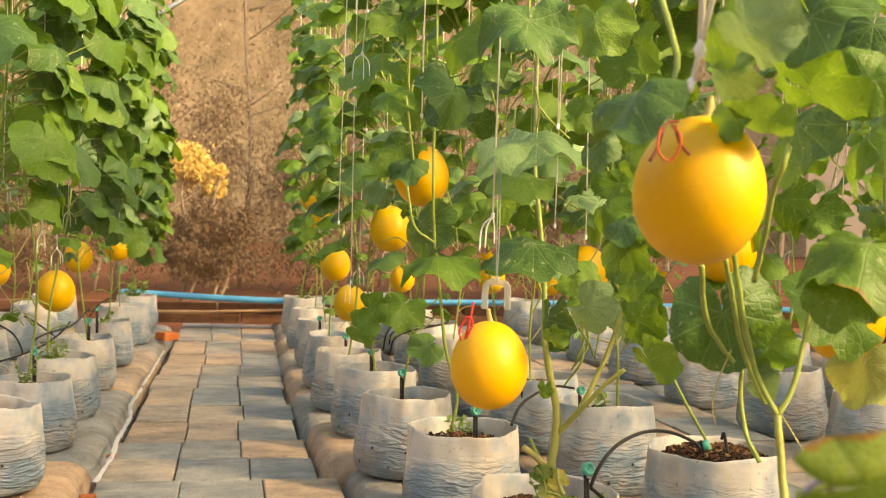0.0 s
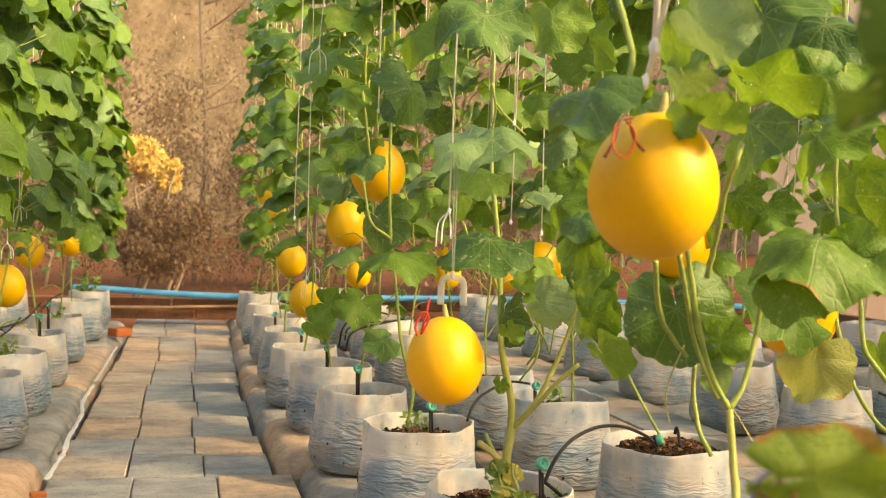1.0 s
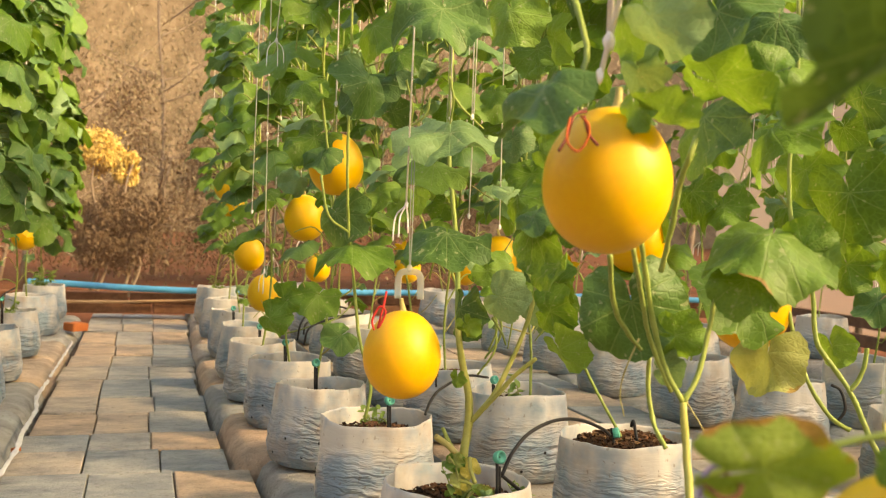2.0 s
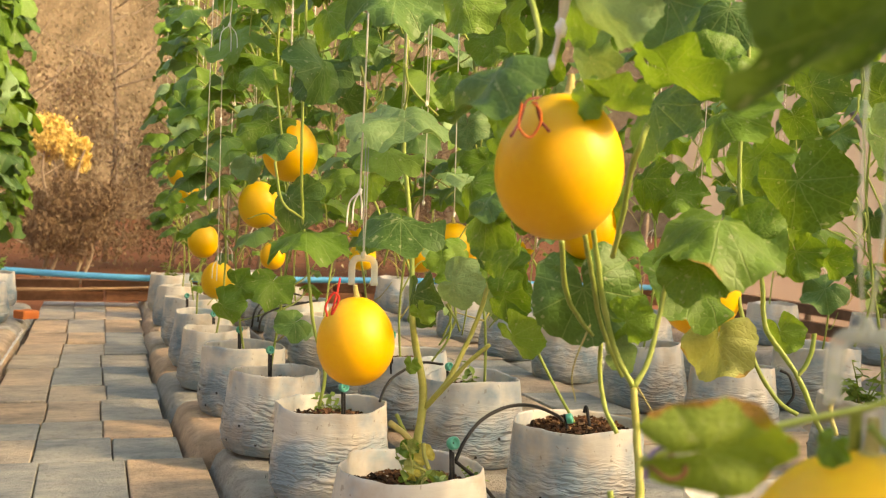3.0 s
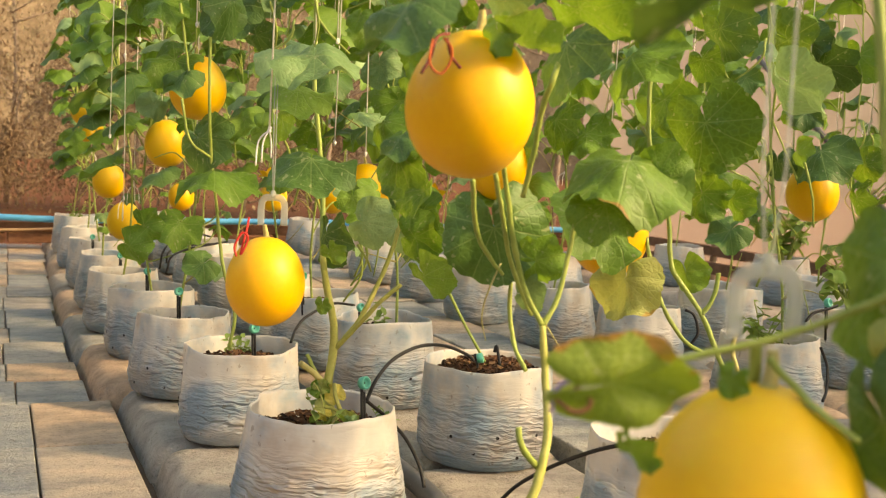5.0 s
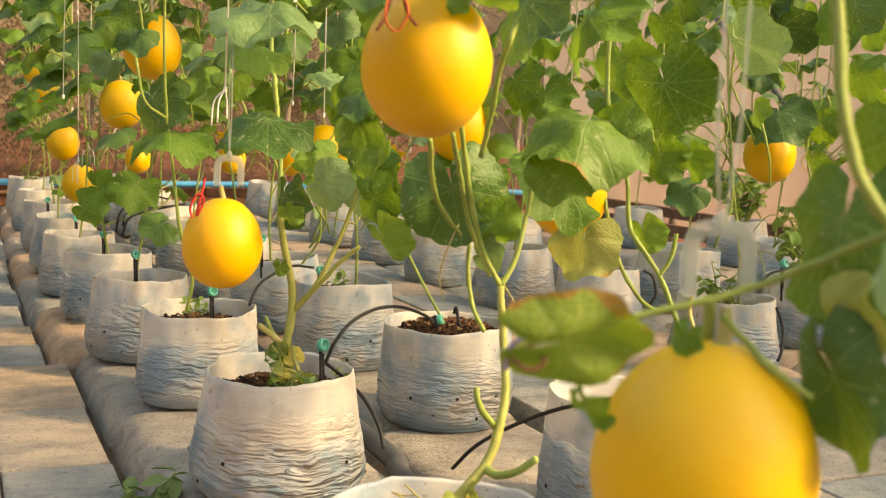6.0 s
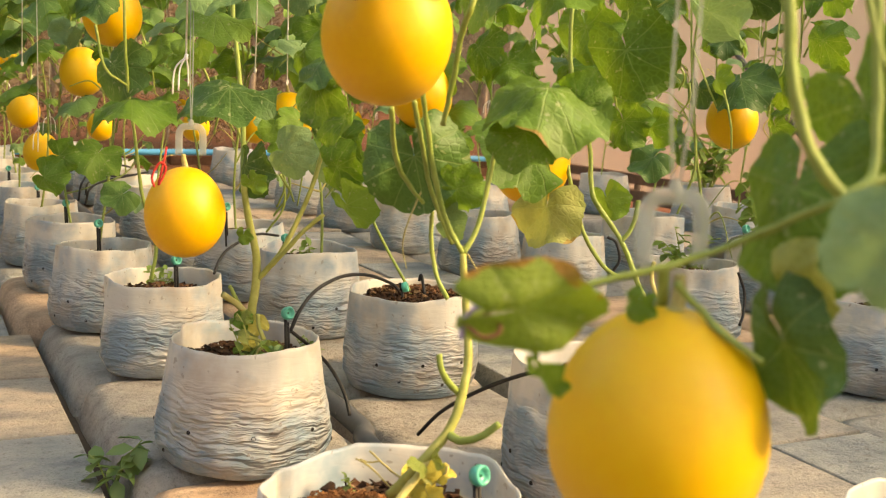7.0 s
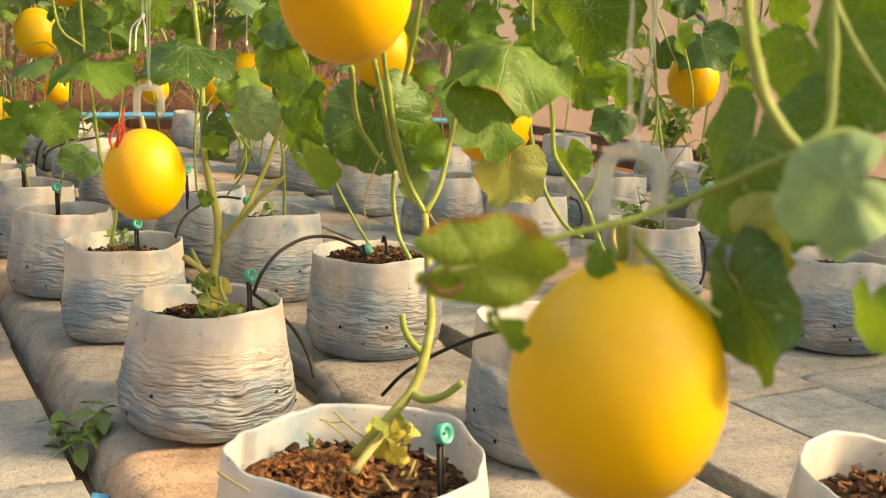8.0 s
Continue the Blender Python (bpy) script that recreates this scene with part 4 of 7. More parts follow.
for row, near in ((R1, 5), (R2, 4), (R3, 2), (R4, 0), (R5, 0), (L1, 3), (L2, 0)):
    for k, (x, y) in enumerate(row):
        size, squat, kind, fill = rng.uniform(0.96, 1.03), 1.0, rng.randrange(5), SOIL_Z
        if row in (L1, L2):
            size *= 0.92
        elif row is R1 and k == 0:
            size, squat, kind = 1.15, 0.86, 1
        elif row is R1 and k == 1:
            size, squat = 1.06, 0.93
        elif row is R1:
            size, squat = size * (0.96 if k == 2 else 0.90), 1.0 if k == 2 else 1.08
        elif row is R2 and k == 1:
            kind, fill = 3, 0.200
        grow_bag(x, y, BAG_Z, rng.uniform(0, 360), kind, size, squat, k < near, k < near + 3, fill=fill)
grow_bag(1.07, 0.80, BAG_Z, 40, 2, 1.0, 1.0, True, True)
grow_bag(0.56, 0.40, BAG_Z, 80, 1, 1.0, 1.0, False, False)

# heap of coir crumbs in the nearest bag
heap = new("coir_heap", chips_mesh(5, 1700, COIR, 0.082, 1.0, 0.0048, 0.0, 0.0, 0.026))
heap.matrix_world = pose(0.470, 1.120, BAG_Z + SOIL_Z + 0.006)
tagged(heap, "heap of orange-brown coir crumbs on the soil", "coir", kind="stuff")


# ---------------------------------------------------------------- the nearest vines, leaf by leaf

# vine of the nearest bag
vine_a = vine(0.51, 1.14, BAG_Z + SOIL_Z, TOP, 1.2, 42, 2, label="pale-stemmed melon vine with broad leaves and a yellow fruit", bare=True)
stem(vine_a, [(0.516, 1.119, 0.216), (0.544, 1.091, 0.264), (0.578, 1.092, 0.302), (0.598, 1.103, 0.346), (0.608, 1.115, 0.376), (0.612, 1.136, 0.432), (0.612, 1.149, 0.492)], 0.0066, 0.0042, STEM_PALE, "stem")
stem(vine_a, [(0.612, 1.149, 0.492), (0.591, 1.156, 0.531), (0.573, 1.154, 0.584), (0.559, 1.150, 0.642), (0.543, 1.136, 0.698), (0.538, 1.130, 0.770), (0.550, 1.149, 0.892), (0.569, 1.220, 1.279)], 0.0036, 0.0028, STEM, "stem")
stem(vine_a, [(0.612, 1.149, 0.492), (0.633, 1.155, 0.523), (0.655, 1.169, 0.589), (0.672, 1.176, 0.663)], 0.0035, 0.0026, STEM, "leaf_stalk")
stem(vine_a, [(0.665, 1.291, 0.407), (0.657, 1.314, 0.437), (0.653, 1.326, 0.487), (0.650, 1.317, 0.521)], 0.0035, 0.0029, STEM, "side_shoot")
stem(vine_a, [(0.503, 1.125, 0.661), (0.530, 1.169, 0.602), (0.560, 1.193, 0.567), (0.585, 1.208, 0.546)], 0.0032, 0.0026, STEM, "leaf_stalk")
stem(vine_a, [(0.574, 1.093, 0.293), (0.578, 1.067, 0.292), (0.594, 1.049, 0.301), (0.608, 1.034, 0.319)], 0.0054, 0.0044, STEM, "cut_shoot")
stem(vine_a, [(0.603, 1.112, 0.327), (0.580, 1.101, 0.347), (0.565, 1.098, 0.368), (0.562, 1.100, 0.385)], 0.0042, 0.0035, STEM, "side_shoot")
stem(vine_a, [(0.492, 1.063, 0.218), (0.515, 1.077, 0.235), (0.534, 1.082, 0.251), (0.547, 1.089, 0.264)], 0.0054, 0.0042, STEM_DRY, "dry_shoot")
stem(vine_a, [(0.427, 1.133, 1.247), (0.429, 1.108, 1.059), (0.431, 1.095, 0.962), (0.432, 1.063, 0.910), (0.433, 1.041, 0.872), (0.423, 1.022, 0.842)], 0.0037, 0.0032, STEM, "leaf_stalk")
stem(vine_a, [(0.604, 1.129, 0.793), (0.589, 1.111, 0.774), (0.588, 1.131, 0.744), (0.594, 1.159, 0.694), (0.597, 1.188, 0.641)], 0.0038, 0.0032, STEM, "leaf_stalk")
stem(vine_a, [(0.511, 1.083, 0.669), (0.548, 1.136, 0.618), (0.586, 1.188, 0.561), (0.627, 1.209, 0.495)], 0.0028, 0.0028, STEM, "stem")
leaf(vine_a, (0.466, 0.959, 0.894), (0.479, -0.587, -0.653), (-0.877, -0.341, -0.338), 0.101, "pale", 1)
leaf(vine_a, (0.472, 1.036, 0.903), (-0.121, -0.140, -0.983), (-0.950, -0.270, 0.155), 0.076, "green", 2)
leaf(vine_a, (0.349, 0.935, 0.814), (-0.830, 0.088, -0.551), (-0.557, -0.159, 0.815), 0.113, "deep", 0)
leaf(vine_a, (0.476, 0.963, 0.800), (0.782, -0.560, -0.274), (-0.420, -0.148, -0.895), 0.078, "green", 1)
leaf(vine_a, (0.456, 0.975, 0.807), (-0.152, -0.206, -0.967), (-0.947, -0.248, 0.202), 0.046, "green", 3)
leaf(vine_a, (0.497, 1.051, 0.854), (0.254, -0.278, -0.926), (-0.918, -0.370, -0.140), 0.062, "pale", 2)
leaf(vine_a, (0.661, 1.195, 0.953), (-0.228, -0.766, -0.601), (-0.758, -0.247, 0.603), 0.148, "deep", 0)
leaf(vine_a, (0.773, 1.242, 0.953), (-0.538, -0.590, -0.602), (-0.381, -0.466, 0.798), 0.131, "deep", 2)
leaf(vine_a, (0.591, 1.066, 0.848), (0.678, -0.514, -0.526), (-0.603, 0.020, -0.798), 0.114, "green", 3)
leaf(vine_a, (0.667, 1.078, 0.867), (-0.972, 0.206, -0.111), (-0.234, -0.882, 0.410), 0.090, "green", 0)
leaf(vine_a, (0.640, 1.166, 0.820), (-0.322, -0.887, -0.332), (-0.851, 0.118, 0.511), 0.138, "deep", 2)
leaf(vine_a, (0.745, 1.196, 0.815), (-0.388, -0.839, -0.382), (-0.775, 0.072, 0.628), 0.132, "green", 1)
# backlit leaf, its shade put in by the deep material
leaf(vine_a, (0.599, 1.271, 0.598), (0.108, -0.237, -0.966), (-0.514, -0.845, 0.149), 0.148, "deep", 0)
leaf(vine_a, (0.645, 1.241, 0.559), (0.705, -0.610, -0.362), (-0.702, -0.672, -0.235), 0.071, "green", 3)
leaf(vine_a, (0.642, 1.263, 0.515), (0.238, -0.971, 0.022), (-0.910, -0.231, -0.343), 0.060, "pale", 2)
leaf(vine_a, (0.685, 1.096, 0.685), (-0.592, -0.713, -0.459), (-0.329, -0.480, 0.832), 0.160, "edged", 1)
leaf(vine_a, (0.649, 1.083, 0.640), (-0.591, -0.189, -0.784), (-0.566, -0.595, 0.570), 0.094, "green", 4)
leaf(vine_a, (0.721, 1.088, 0.677), (0.719, -0.683, -0.128), (-0.684, -0.663, -0.304), 0.073, "green", 1)
leaf(vine_a, (0.508, 1.381, 0.682), (-0.449, -0.129, -0.884), (-0.811, -0.356, 0.464), 0.100, "green", 2)
leaf(vine_a, (0.499, 1.361, 0.703), (-0.846, 0.121, -0.520), (-0.531, -0.096, 0.842), 0.079, "deep", 0)
leaf(vine_a, (0.533, 1.077, 0.265), (-0.783, -0.609, 0.128), (0.487, -0.473, 0.734), 0.030, "yellow", 0)
leaf(vine_a, (0.552, 1.079, 0.269), (-0.065, -0.980, 0.190), (-0.993, 0.046, -0.105), 0.028, "yellow", 0)

# withered leaves and cut shoots at the feet
leaf(vine_a, (0.565, 1.144, 0.220), (-0.565, 0.516, 0.644), (-0.120, -0.824, 0.554), 0.050, "withered", 0, False, 1.00)
leaf(vine_a, (0.567, 1.134, 0.227), (-0.831, 0.332, 0.446), (-0.482, -0.830, -0.281), 0.044, "withered", 2, False, 1.00)
leaf(vine_a, (0.578, 1.130, 0.229), (-0.047, 0.388, 0.920), (0.013, -0.921, 0.389), 0.033, "yellow", 1, False, 1.00)
leaf(vine_a, (0.584, 1.127, 0.230), (0.528, 0.427, 0.734), (-0.627, -0.387, 0.676), 0.031, "withered", 3, False, 1.00)
leaf(vine_a, (0.568, 1.120, 0.208), (0.307, -0.769, -0.561), (-0.915, -0.401, 0.050), 0.033, "withered", 3, False, 1.00)
stem(vine_a, [(0.526, 1.209, 0.239), (0.533, 1.192, 0.232), (0.547, 1.169, 0.219), (0.566, 1.150, 0.208)], 0.0012, 0.0016, STEM_DRY, "tendril")
stem(vine_a, [(0.515, 1.210, 0.230), (0.523, 1.201, 0.228), (0.533, 1.192, 0.232)], 0.0009, 0.0012, STEM_DRY, "tendril")
stem(vine_a, [(0.591, 1.123, 0.242), (0.588, 1.125, 0.230), (0.578, 1.137, 0.216)], 0.0016, 0.0018, STEM_DRY, "cut_shoot")
stem(vine_a, [(0.536, 1.156, 0.204), (0.551, 1.150, 0.204), (0.567, 1.148, 0.203)], 0.0020, 0.0026, STEM_DRY, "cut_shoot")
stem(vine_a, [(0.574, 1.128, 0.193), (0.571, 1.131, 0.208), (0.568, 1.141, 0.216)], 0.0020, 0.0026, STEM_DRY, "cut_shoot")
stem(vine_a, [(0.493, 1.170, 0.194), (0.505, 1.154, 0.194), (0.523, 1.153, 0.196), (0.541, 1.153, 0.200)], 0.0014, 0.0010, STEM, "tendril")
stem(vine_a, [(0.494, 1.136, 0.182), (0.506, 1.146, 0.189), (0.521, 1.153, 0.194)], 0.0016, 0.0010, STEM, "tendril")

# vine of the second bag
vine_b = vine(0.56, 1.9, BAG_Z + SOIL_Z, TOP, 1.12, 42, 38, label="melon vine with a pale forked stem and pruned foot", bare=True)
stem(vine_b, [(0.570, 1.855, 0.202), (0.562, 1.861, 0.263), (0.572, 1.870, 0.331), (0.573, 1.880, 0.380), (0.561, 1.887, 0.440), (0.553, 1.892, 0.499)], 0.0092, 0.0056, STEM_PALE, "stem")
stem(vine_b, [(0.572, 1.870, 0.329), (0.610, 1.860, 0.377), (0.642, 1.866, 0.431), (0.676, 1.875, 0.505), (0.701, 1.889, 0.579)], 0.0053, 0.0041, STEM_PALE, "stem")
stem(vine_b, [(0.574, 1.869, 0.333), (0.611, 1.848, 0.379), (0.641, 1.830, 0.420), (0.677, 1.818, 0.454)], 0.0049, 0.0038, STEM_PALE, "stem")
stem(vine_b, [(0.508, 1.854, 0.312), (0.531, 1.861, 0.295), (0.553, 1.856, 0.274)], 0.0055, 0.0064, STEM_DRY, "cut_shoot")
stem(vine_b, [(0.527, 1.880, 0.322), (0.542, 1.865, 0.288), (0.561, 1.859, 0.253)], 0.0036, 0.0047, STEM, "cut_shoot")
stem(vine_b, [(0.552, 1.891, 0.494), (0.578, 1.996, 0.622), (0.586, 2.072, 0.733), (0.598, 2.155, 0.882), (0.640, 2.304, 1.708)], 0.0051, 0.0043, STEM, "stem")
leaf(vine_b, (0.545, 1.841, 0.266), (-0.632, 0.332, 0.701), (-0.063, -0.922, 0.381), 0.040, "green", 2, False, 1.00)
leaf(vine_b, (0.541, 1.842, 0.270), (0.497, -0.260, 0.828), (-0.658, -0.735, 0.164), 0.032, "yellow", 3, False, 1.00)
leaf(vine_b, (0.548, 1.833, 0.239), (-0.544, 0.337, 0.768), (0.171, -0.852, 0.495), 0.033, "yellow", 1, False, 1.00)
leaf(vine_b, (0.548, 1.830, 0.225), (-0.590, 0.348, 0.729), (-0.508, -0.861, -0.001), 0.030, "withered", 2, False, 1.00)
leaf(vine_b, (0.568, 1.832, 0.258), (-0.408, 0.315, 0.857), (-0.118, -0.949, 0.293), 0.042, "withered", 1, False, 1.00)
leaf(vine_b, (0.581, 1.798, 0.223), (0.426, -0.526, 0.736), (-0.491, -0.818, -0.300), 0.032, "yellow", 0, False, 1.00)
leaf(vine_b, (0.582, 1.785, 0.216), (-0.552, 0.365, 0.749), (-0.536, -0.844, 0.016), 0.031, "pale", 3, False, 1.00)
stem(vine_b, [(0.532, 1.847, 0.278), (0.544, 1.838, 0.254), (0.549, 1.829, 0.225), (0.569, 1.823, 0.222)], 0.0018, 0.0022, STEM_PALE, "side_shoot")
stem(vine_b, [(0.548, 1.833, 0.237), (0.566, 1.826, 0.232), (0.577, 1.821, 0.225)], 0.0030, 0.0036, STEM_PALE, "cut_shoot")
stem(vine_b, [(0.565, 1.837, 0.278), (0.568, 1.831, 0.254), (0.574, 1.824, 0.234)], 0.0034, 0.0042, STEM_PALE, "cut_shoot")
stem(vine_b, [(0.596, 1.817, 0.232), (0.588, 1.817, 0.222), (0.578, 1.818, 0.214)], 0.0026, 0.0034, STEM_PALE, "cut_shoot")
stem(vine_b, [(0.550, 1.792, 0.207), (0.561, 1.813, 0.218), (0.575, 1.822, 0.225)], 0.0018, 0.0030, STEM_DRY, "root")
leaf(vine_b, (0.561, 1.900, 0.532), (-0.130, -0.235, -0.963), (-0.951, -0.247, 0.188), 0.115, "deep", 1)
leaf(vine_b, (0.593, 1.774, 0.566), (0.548, -0.809, -0.212), (-0.836, -0.540, -0.101), 0.096, "pale", 2)
leaf(vine_b, (0.665, 1.729, 0.545), (0.600, -0.786, -0.150), (-0.793, -0.558, -0.244), 0.098, "green", 0)
leaf(vine_b, (0.676, 1.702, 0.485), (0.512, -0.487, -0.707), (-0.855, -0.363, -0.370), 0.101, "green", 1)
leaf(vine_b, (0.527, 1.749, 0.518), (0.478, -0.235, -0.846), (-0.754, -0.604, -0.258), 0.047, "green", 3)
leaf(vine_b, (0.536, 1.826, 0.420), (-0.181, -0.098, -0.979), (-0.713, -0.672, 0.199), 0.033, "green", 3)
leaf(vine_b, (0.516, 1.850, 0.660), (-0.274, -0.911, -0.307), (-0.162, -0.271, 0.949), 0.156, "deep", 2)
leaf(vine_b, (0.490, 1.757, 0.836), (-0.267, -0.895, -0.357), (-0.175, -0.319, 0.932), 0.155, "pale", 0)
leaf(vine_b, (0.688, 1.967, 0.739), (-0.050, -0.902, -0.428), (-0.833, -0.199, 0.516), 0.106, "green", 1)
leaf(vine_b, (0.420, 1.568, 1.005), (-0.271, -0.756, -0.596), (-0.192, -0.565, 0.803), 0.148, "deep", 3)
leaf(vine_b, (0.565, 1.687, 1.027), (0.023, -0.455, -0.890), (-0.688, -0.653, 0.316), 0.121, "green", 1)
leaf(vine_b, (0.671, 1.821, 0.905), (-0.509, -0.668, -0.543), (-0.196, -0.525, 0.828), 0.123, "green", 0)
leaf(vine_b, (0.528, 2.001, 0.787), (-0.338, -0.874, -0.350), (-0.131, -0.325, 0.937), 0.132, "green", 2)
leaf(vine_b, (0.726, 1.915, 1.031), (0.099, -0.922, -0.375), (-0.991, -0.056, -0.126), 0.103, "green", 0)
leaf(vine_b, (0.726, 1.851, 0.583), (0.195, -0.911, -0.363), (-0.973, -0.227, 0.049), 0.084, "green", 0)

# vine of the third bag
vine_c = vine(0.535, 2.56, BAG_Z + SOIL_Z, TOP, 1.12, 42, 61, label="melon vine with broad leaves shading two fruits", bare=True)
stem(vine_c, [(0.499, 2.439, 0.233), (0.510, 2.439, 0.310), (0.483, 2.447, 0.412), (0.467, 2.453, 0.540), (0.448, 2.439, 0.668), (0.437, 2.414, 0.819), (0.439, 2.418, 0.969), (0.439, 2.422, 1.145), (0.433, 2.436, 1.698)], 0.0042, 0.0030, STEM, "stem")
stem(vine_c, [(0.382, 2.480, 0.986), (0.394, 2.475, 0.897), (0.405, 2.472, 0.820)], 0.0034, 0.0027, STEM, "leaf_stalk")
stem(vine_c, [(0.381, 2.424, 0.779), (0.399, 2.419, 0.692), (0.449, 2.439, 0.655)], 0.0031, 0.0027, STEM, "leaf_stalk")
leaf(vine_c, (0.439, 2.326, 0.623), (-0.196, -0.957, -0.214), (-0.118, -0.194, 0.974), 0.187, "green", 1)
leaf(vine_c, (0.445, 2.273, 0.963), (-0.013, -0.719, -0.695), (-0.528, -0.585, 0.615), 0.139, "deep", 2)
leaf(vine_c, (0.423, 2.360, 0.431), (-0.928, -0.221, -0.301), (-0.036, -0.749, 0.662), 0.088, "deep", 0)
leaf(vine_c, (0.380, 2.534, 0.872), (-0.911, -0.190, -0.367), (-0.203, -0.569, 0.797), 0.143, "green", 3)
leaf(vine_c, (0.389, 2.478, 0.828), (-0.849, -0.107, -0.517), (-0.428, -0.433, 0.793), 0.113, "deep", 0)
leaf(vine_c, (0.523, 2.456, 0.746), (-0.251, -0.774, -0.582), (-0.488, -0.418, 0.767), 0.113, "green", 0)
leaf(vine_c, (0.485, 2.374, 1.102), (0.029, -0.880, -0.475), (-0.870, -0.257, 0.422), 0.145, "green", 2)
leaf(vine_c, (0.348, 2.496, 0.985), (-0.266, -0.790, -0.553), (-0.300, -0.477, 0.826), 0.118, "green", 1)
leaf(vine_c, (0.339, 2.749, 1.091), (-0.952, -0.022, -0.307), (-0.278, -0.368, 0.887), 0.178, "green", 2)
leaf(vine_c, (0.361, 2.499, 1.151), (-0.525, -0.751, -0.401), (0.304, -0.606, 0.735), 0.129, "green", 0)
leaf(vine_c, (0.324, 2.586, 0.492), (0.636, -0.690, -0.346), (-0.762, -0.632, -0.141), 0.090, "green", 3)
leaf(vine_c, (0.286, 2.490, 0.455), (0.690, -0.624, -0.366), (-0.706, -0.691, -0.154), 0.097, "green", 1)
leaf(vine_c, (0.514, 2.261, 1.033), (-0.082, -0.801, -0.592), (-0.612, -0.429, 0.665), 0.109, "green", 1)

# vine of the first bag in the second row
vine_d = vine(1.08, 1.54, BAG_Z + SOIL_Z, TOP, 1.2, 42, 79, label="melon vine with a yellow-green forked stem and a yellowing leaf", bare=True)
stem(vine_d, [(1.093, 1.410, 0.340), (1.078, 1.430, 0.377), (1.061, 1.463, 0.446), (1.041, 1.484, 0.486), (1.025, 1.504, 0.520), (1.026, 1.520, 0.587), (1.017, 1.527, 0.632), (0.998, 1.539, 0.685), (1.003, 1.565, 0.777), (1.011, 1.571, 0.888), (1.018, 1.581, 1.035), (1.010, 1.631, 1.624)], 0.0046, 0.0034, STEM, "stem")
stem(vine_d, [(1.060, 1.464, 0.449), (1.074, 1.460, 0.471), (1.082, 1.459, 0.502), (1.084, 1.460, 0.516)], 0.0041, 0.0038, STEM, "cut_shoot")
stem(vine_d, [(1.054, 1.450, 0.391), (1.031, 1.472, 0.410), (1.006, 1.496, 0.462), (0.994, 1.516, 0.523), (0.991, 1.532, 0.567)], 0.0037, 0.0034, STEM, "stem")
stem(vine_d, [(1.084, 1.395, 0.370), (1.088, 1.417, 0.401), (1.092, 1.417, 0.423)], 0.0037, 0.0034, STEM_DRY, "cut_shoot")
leaf(vine_d, (0.917, 1.470, 0.506), (-0.416, 0.027, -0.909), (-0.838, -0.399, 0.372), 0.131, "yellow", 0)
leaf(vine_d, (1.112, 1.589, 0.504), (0.269, -0.403, -0.875), (-0.893, -0.444, -0.070), 0.079, "green", 1)
leaf(vine_d, (0.879, 1.477, 0.599), (-0.814, -0.532, -0.235), (0.239, -0.675, 0.698), 0.161, "green", 2)
leaf(vine_d, (1.032, 1.444, 0.753), (0.289, -0.280, -0.916), (-0.823, -0.562, -0.088), 0.164, "green", 1)
leaf(vine_d, (1.098, 1.335, 0.810), (0.450, -0.415, -0.791), (-0.834, 0.122, -0.538), 0.138, "pale", 0)
leaf(vine_d, (0.914, 1.378, 0.685), (0.406, -0.376, -0.833), (-0.914, -0.170, -0.369), 0.075, "green", 2)
leaf(vine_d, (1.036, 1.574, 0.793), (0.002, -0.360, -0.933), (-0.910, -0.387, 0.147), 0.119, "green", 3)
leaf(vine_d, (0.996, 1.596, 0.961), (-0.469, -0.651, -0.597), (-0.503, -0.358, 0.786), 0.170, "green", 1)
leaf(vine_d, (1.177, 1.623, 0.924), (0.259, -0.498, -0.827), (-0.965, -0.169, -0.200), 0.125, "deep", 1)
leaf(vine_d, (1.286, 1.582, 0.908), (0.312, -0.600, -0.737), (-0.892, 0.084, -0.445), 0.125, "deep", 0)
leaf(vine_d, (1.262, 1.673, 0.626), (0.181, -0.598, -0.781), (-0.981, -0.169, -0.097), 0.085, "green", 1)
leaf(vine_d, (1.207, 1.695, 0.636), (-0.041, -0.426, -0.904), (-0.918, -0.340, 0.202), 0.104, "green", 3)
leaf(vine_d, (0.878, 1.809, 0.702), (-0.070, -0.870, -0.489), (-0.905, -0.151, 0.397), 0.120, "green", 4)
leaf(vine_d, (0.902, 1.783, 0.639), (-0.527, -0.669, -0.524), (-0.372, -0.372, 0.850), 0.110, "green", 4)
leaf(vine_d, (0.887, 1.777, 0.579), (-0.262, -0.817, -0.514), (-0.722, -0.188, 0.666), 0.101, "green", 0)
leaf(vine_d, (0.852, 1.802, 0.619), (-0.735, -0.579, -0.353), (0.044, -0.560, 0.827), 0.083, "green", 0)
leaf(vine_d, (1.094, 1.700, 0.726), (-0.238, -0.806, -0.541), (-0.859, -0.085, 0.505), 0.110, "green", 1)
leaf(vine_d, (1.146, 1.676, 0.748), (-0.501, -0.630, -0.593), (-0.578, -0.267, 0.771), 0.101, "green", 0)
leaf(vine_d, (0.994, 1.755, 0.737), (-0.366, -0.718, -0.592), (-0.658, -0.250, 0.710), 0.110, "green", 3)
leaf(vine_d, (0.951, 1.780, 0.755), (-0.024, -0.894, -0.447), (-0.967, -0.093, 0.238), 0.101, "green", 2)

# vine of the second bag in the second row
vine_e = vine(1.05, 2.24, BAG_Z + SOIL_Z, TOP, 1.12, 42, 105, label="melon vine with many leaves before the net", bare=True)
stem(vine_e, [(1.039, 2.234, 0.217), (0.955, 2.305, 0.405), (0.932, 2.365, 0.603), (0.921, 2.373, 0.834), (0.909, 2.381, 1.090), (0.897, 2.398, 1.666)], 0.0037, 0.0027, STEM, "stem")
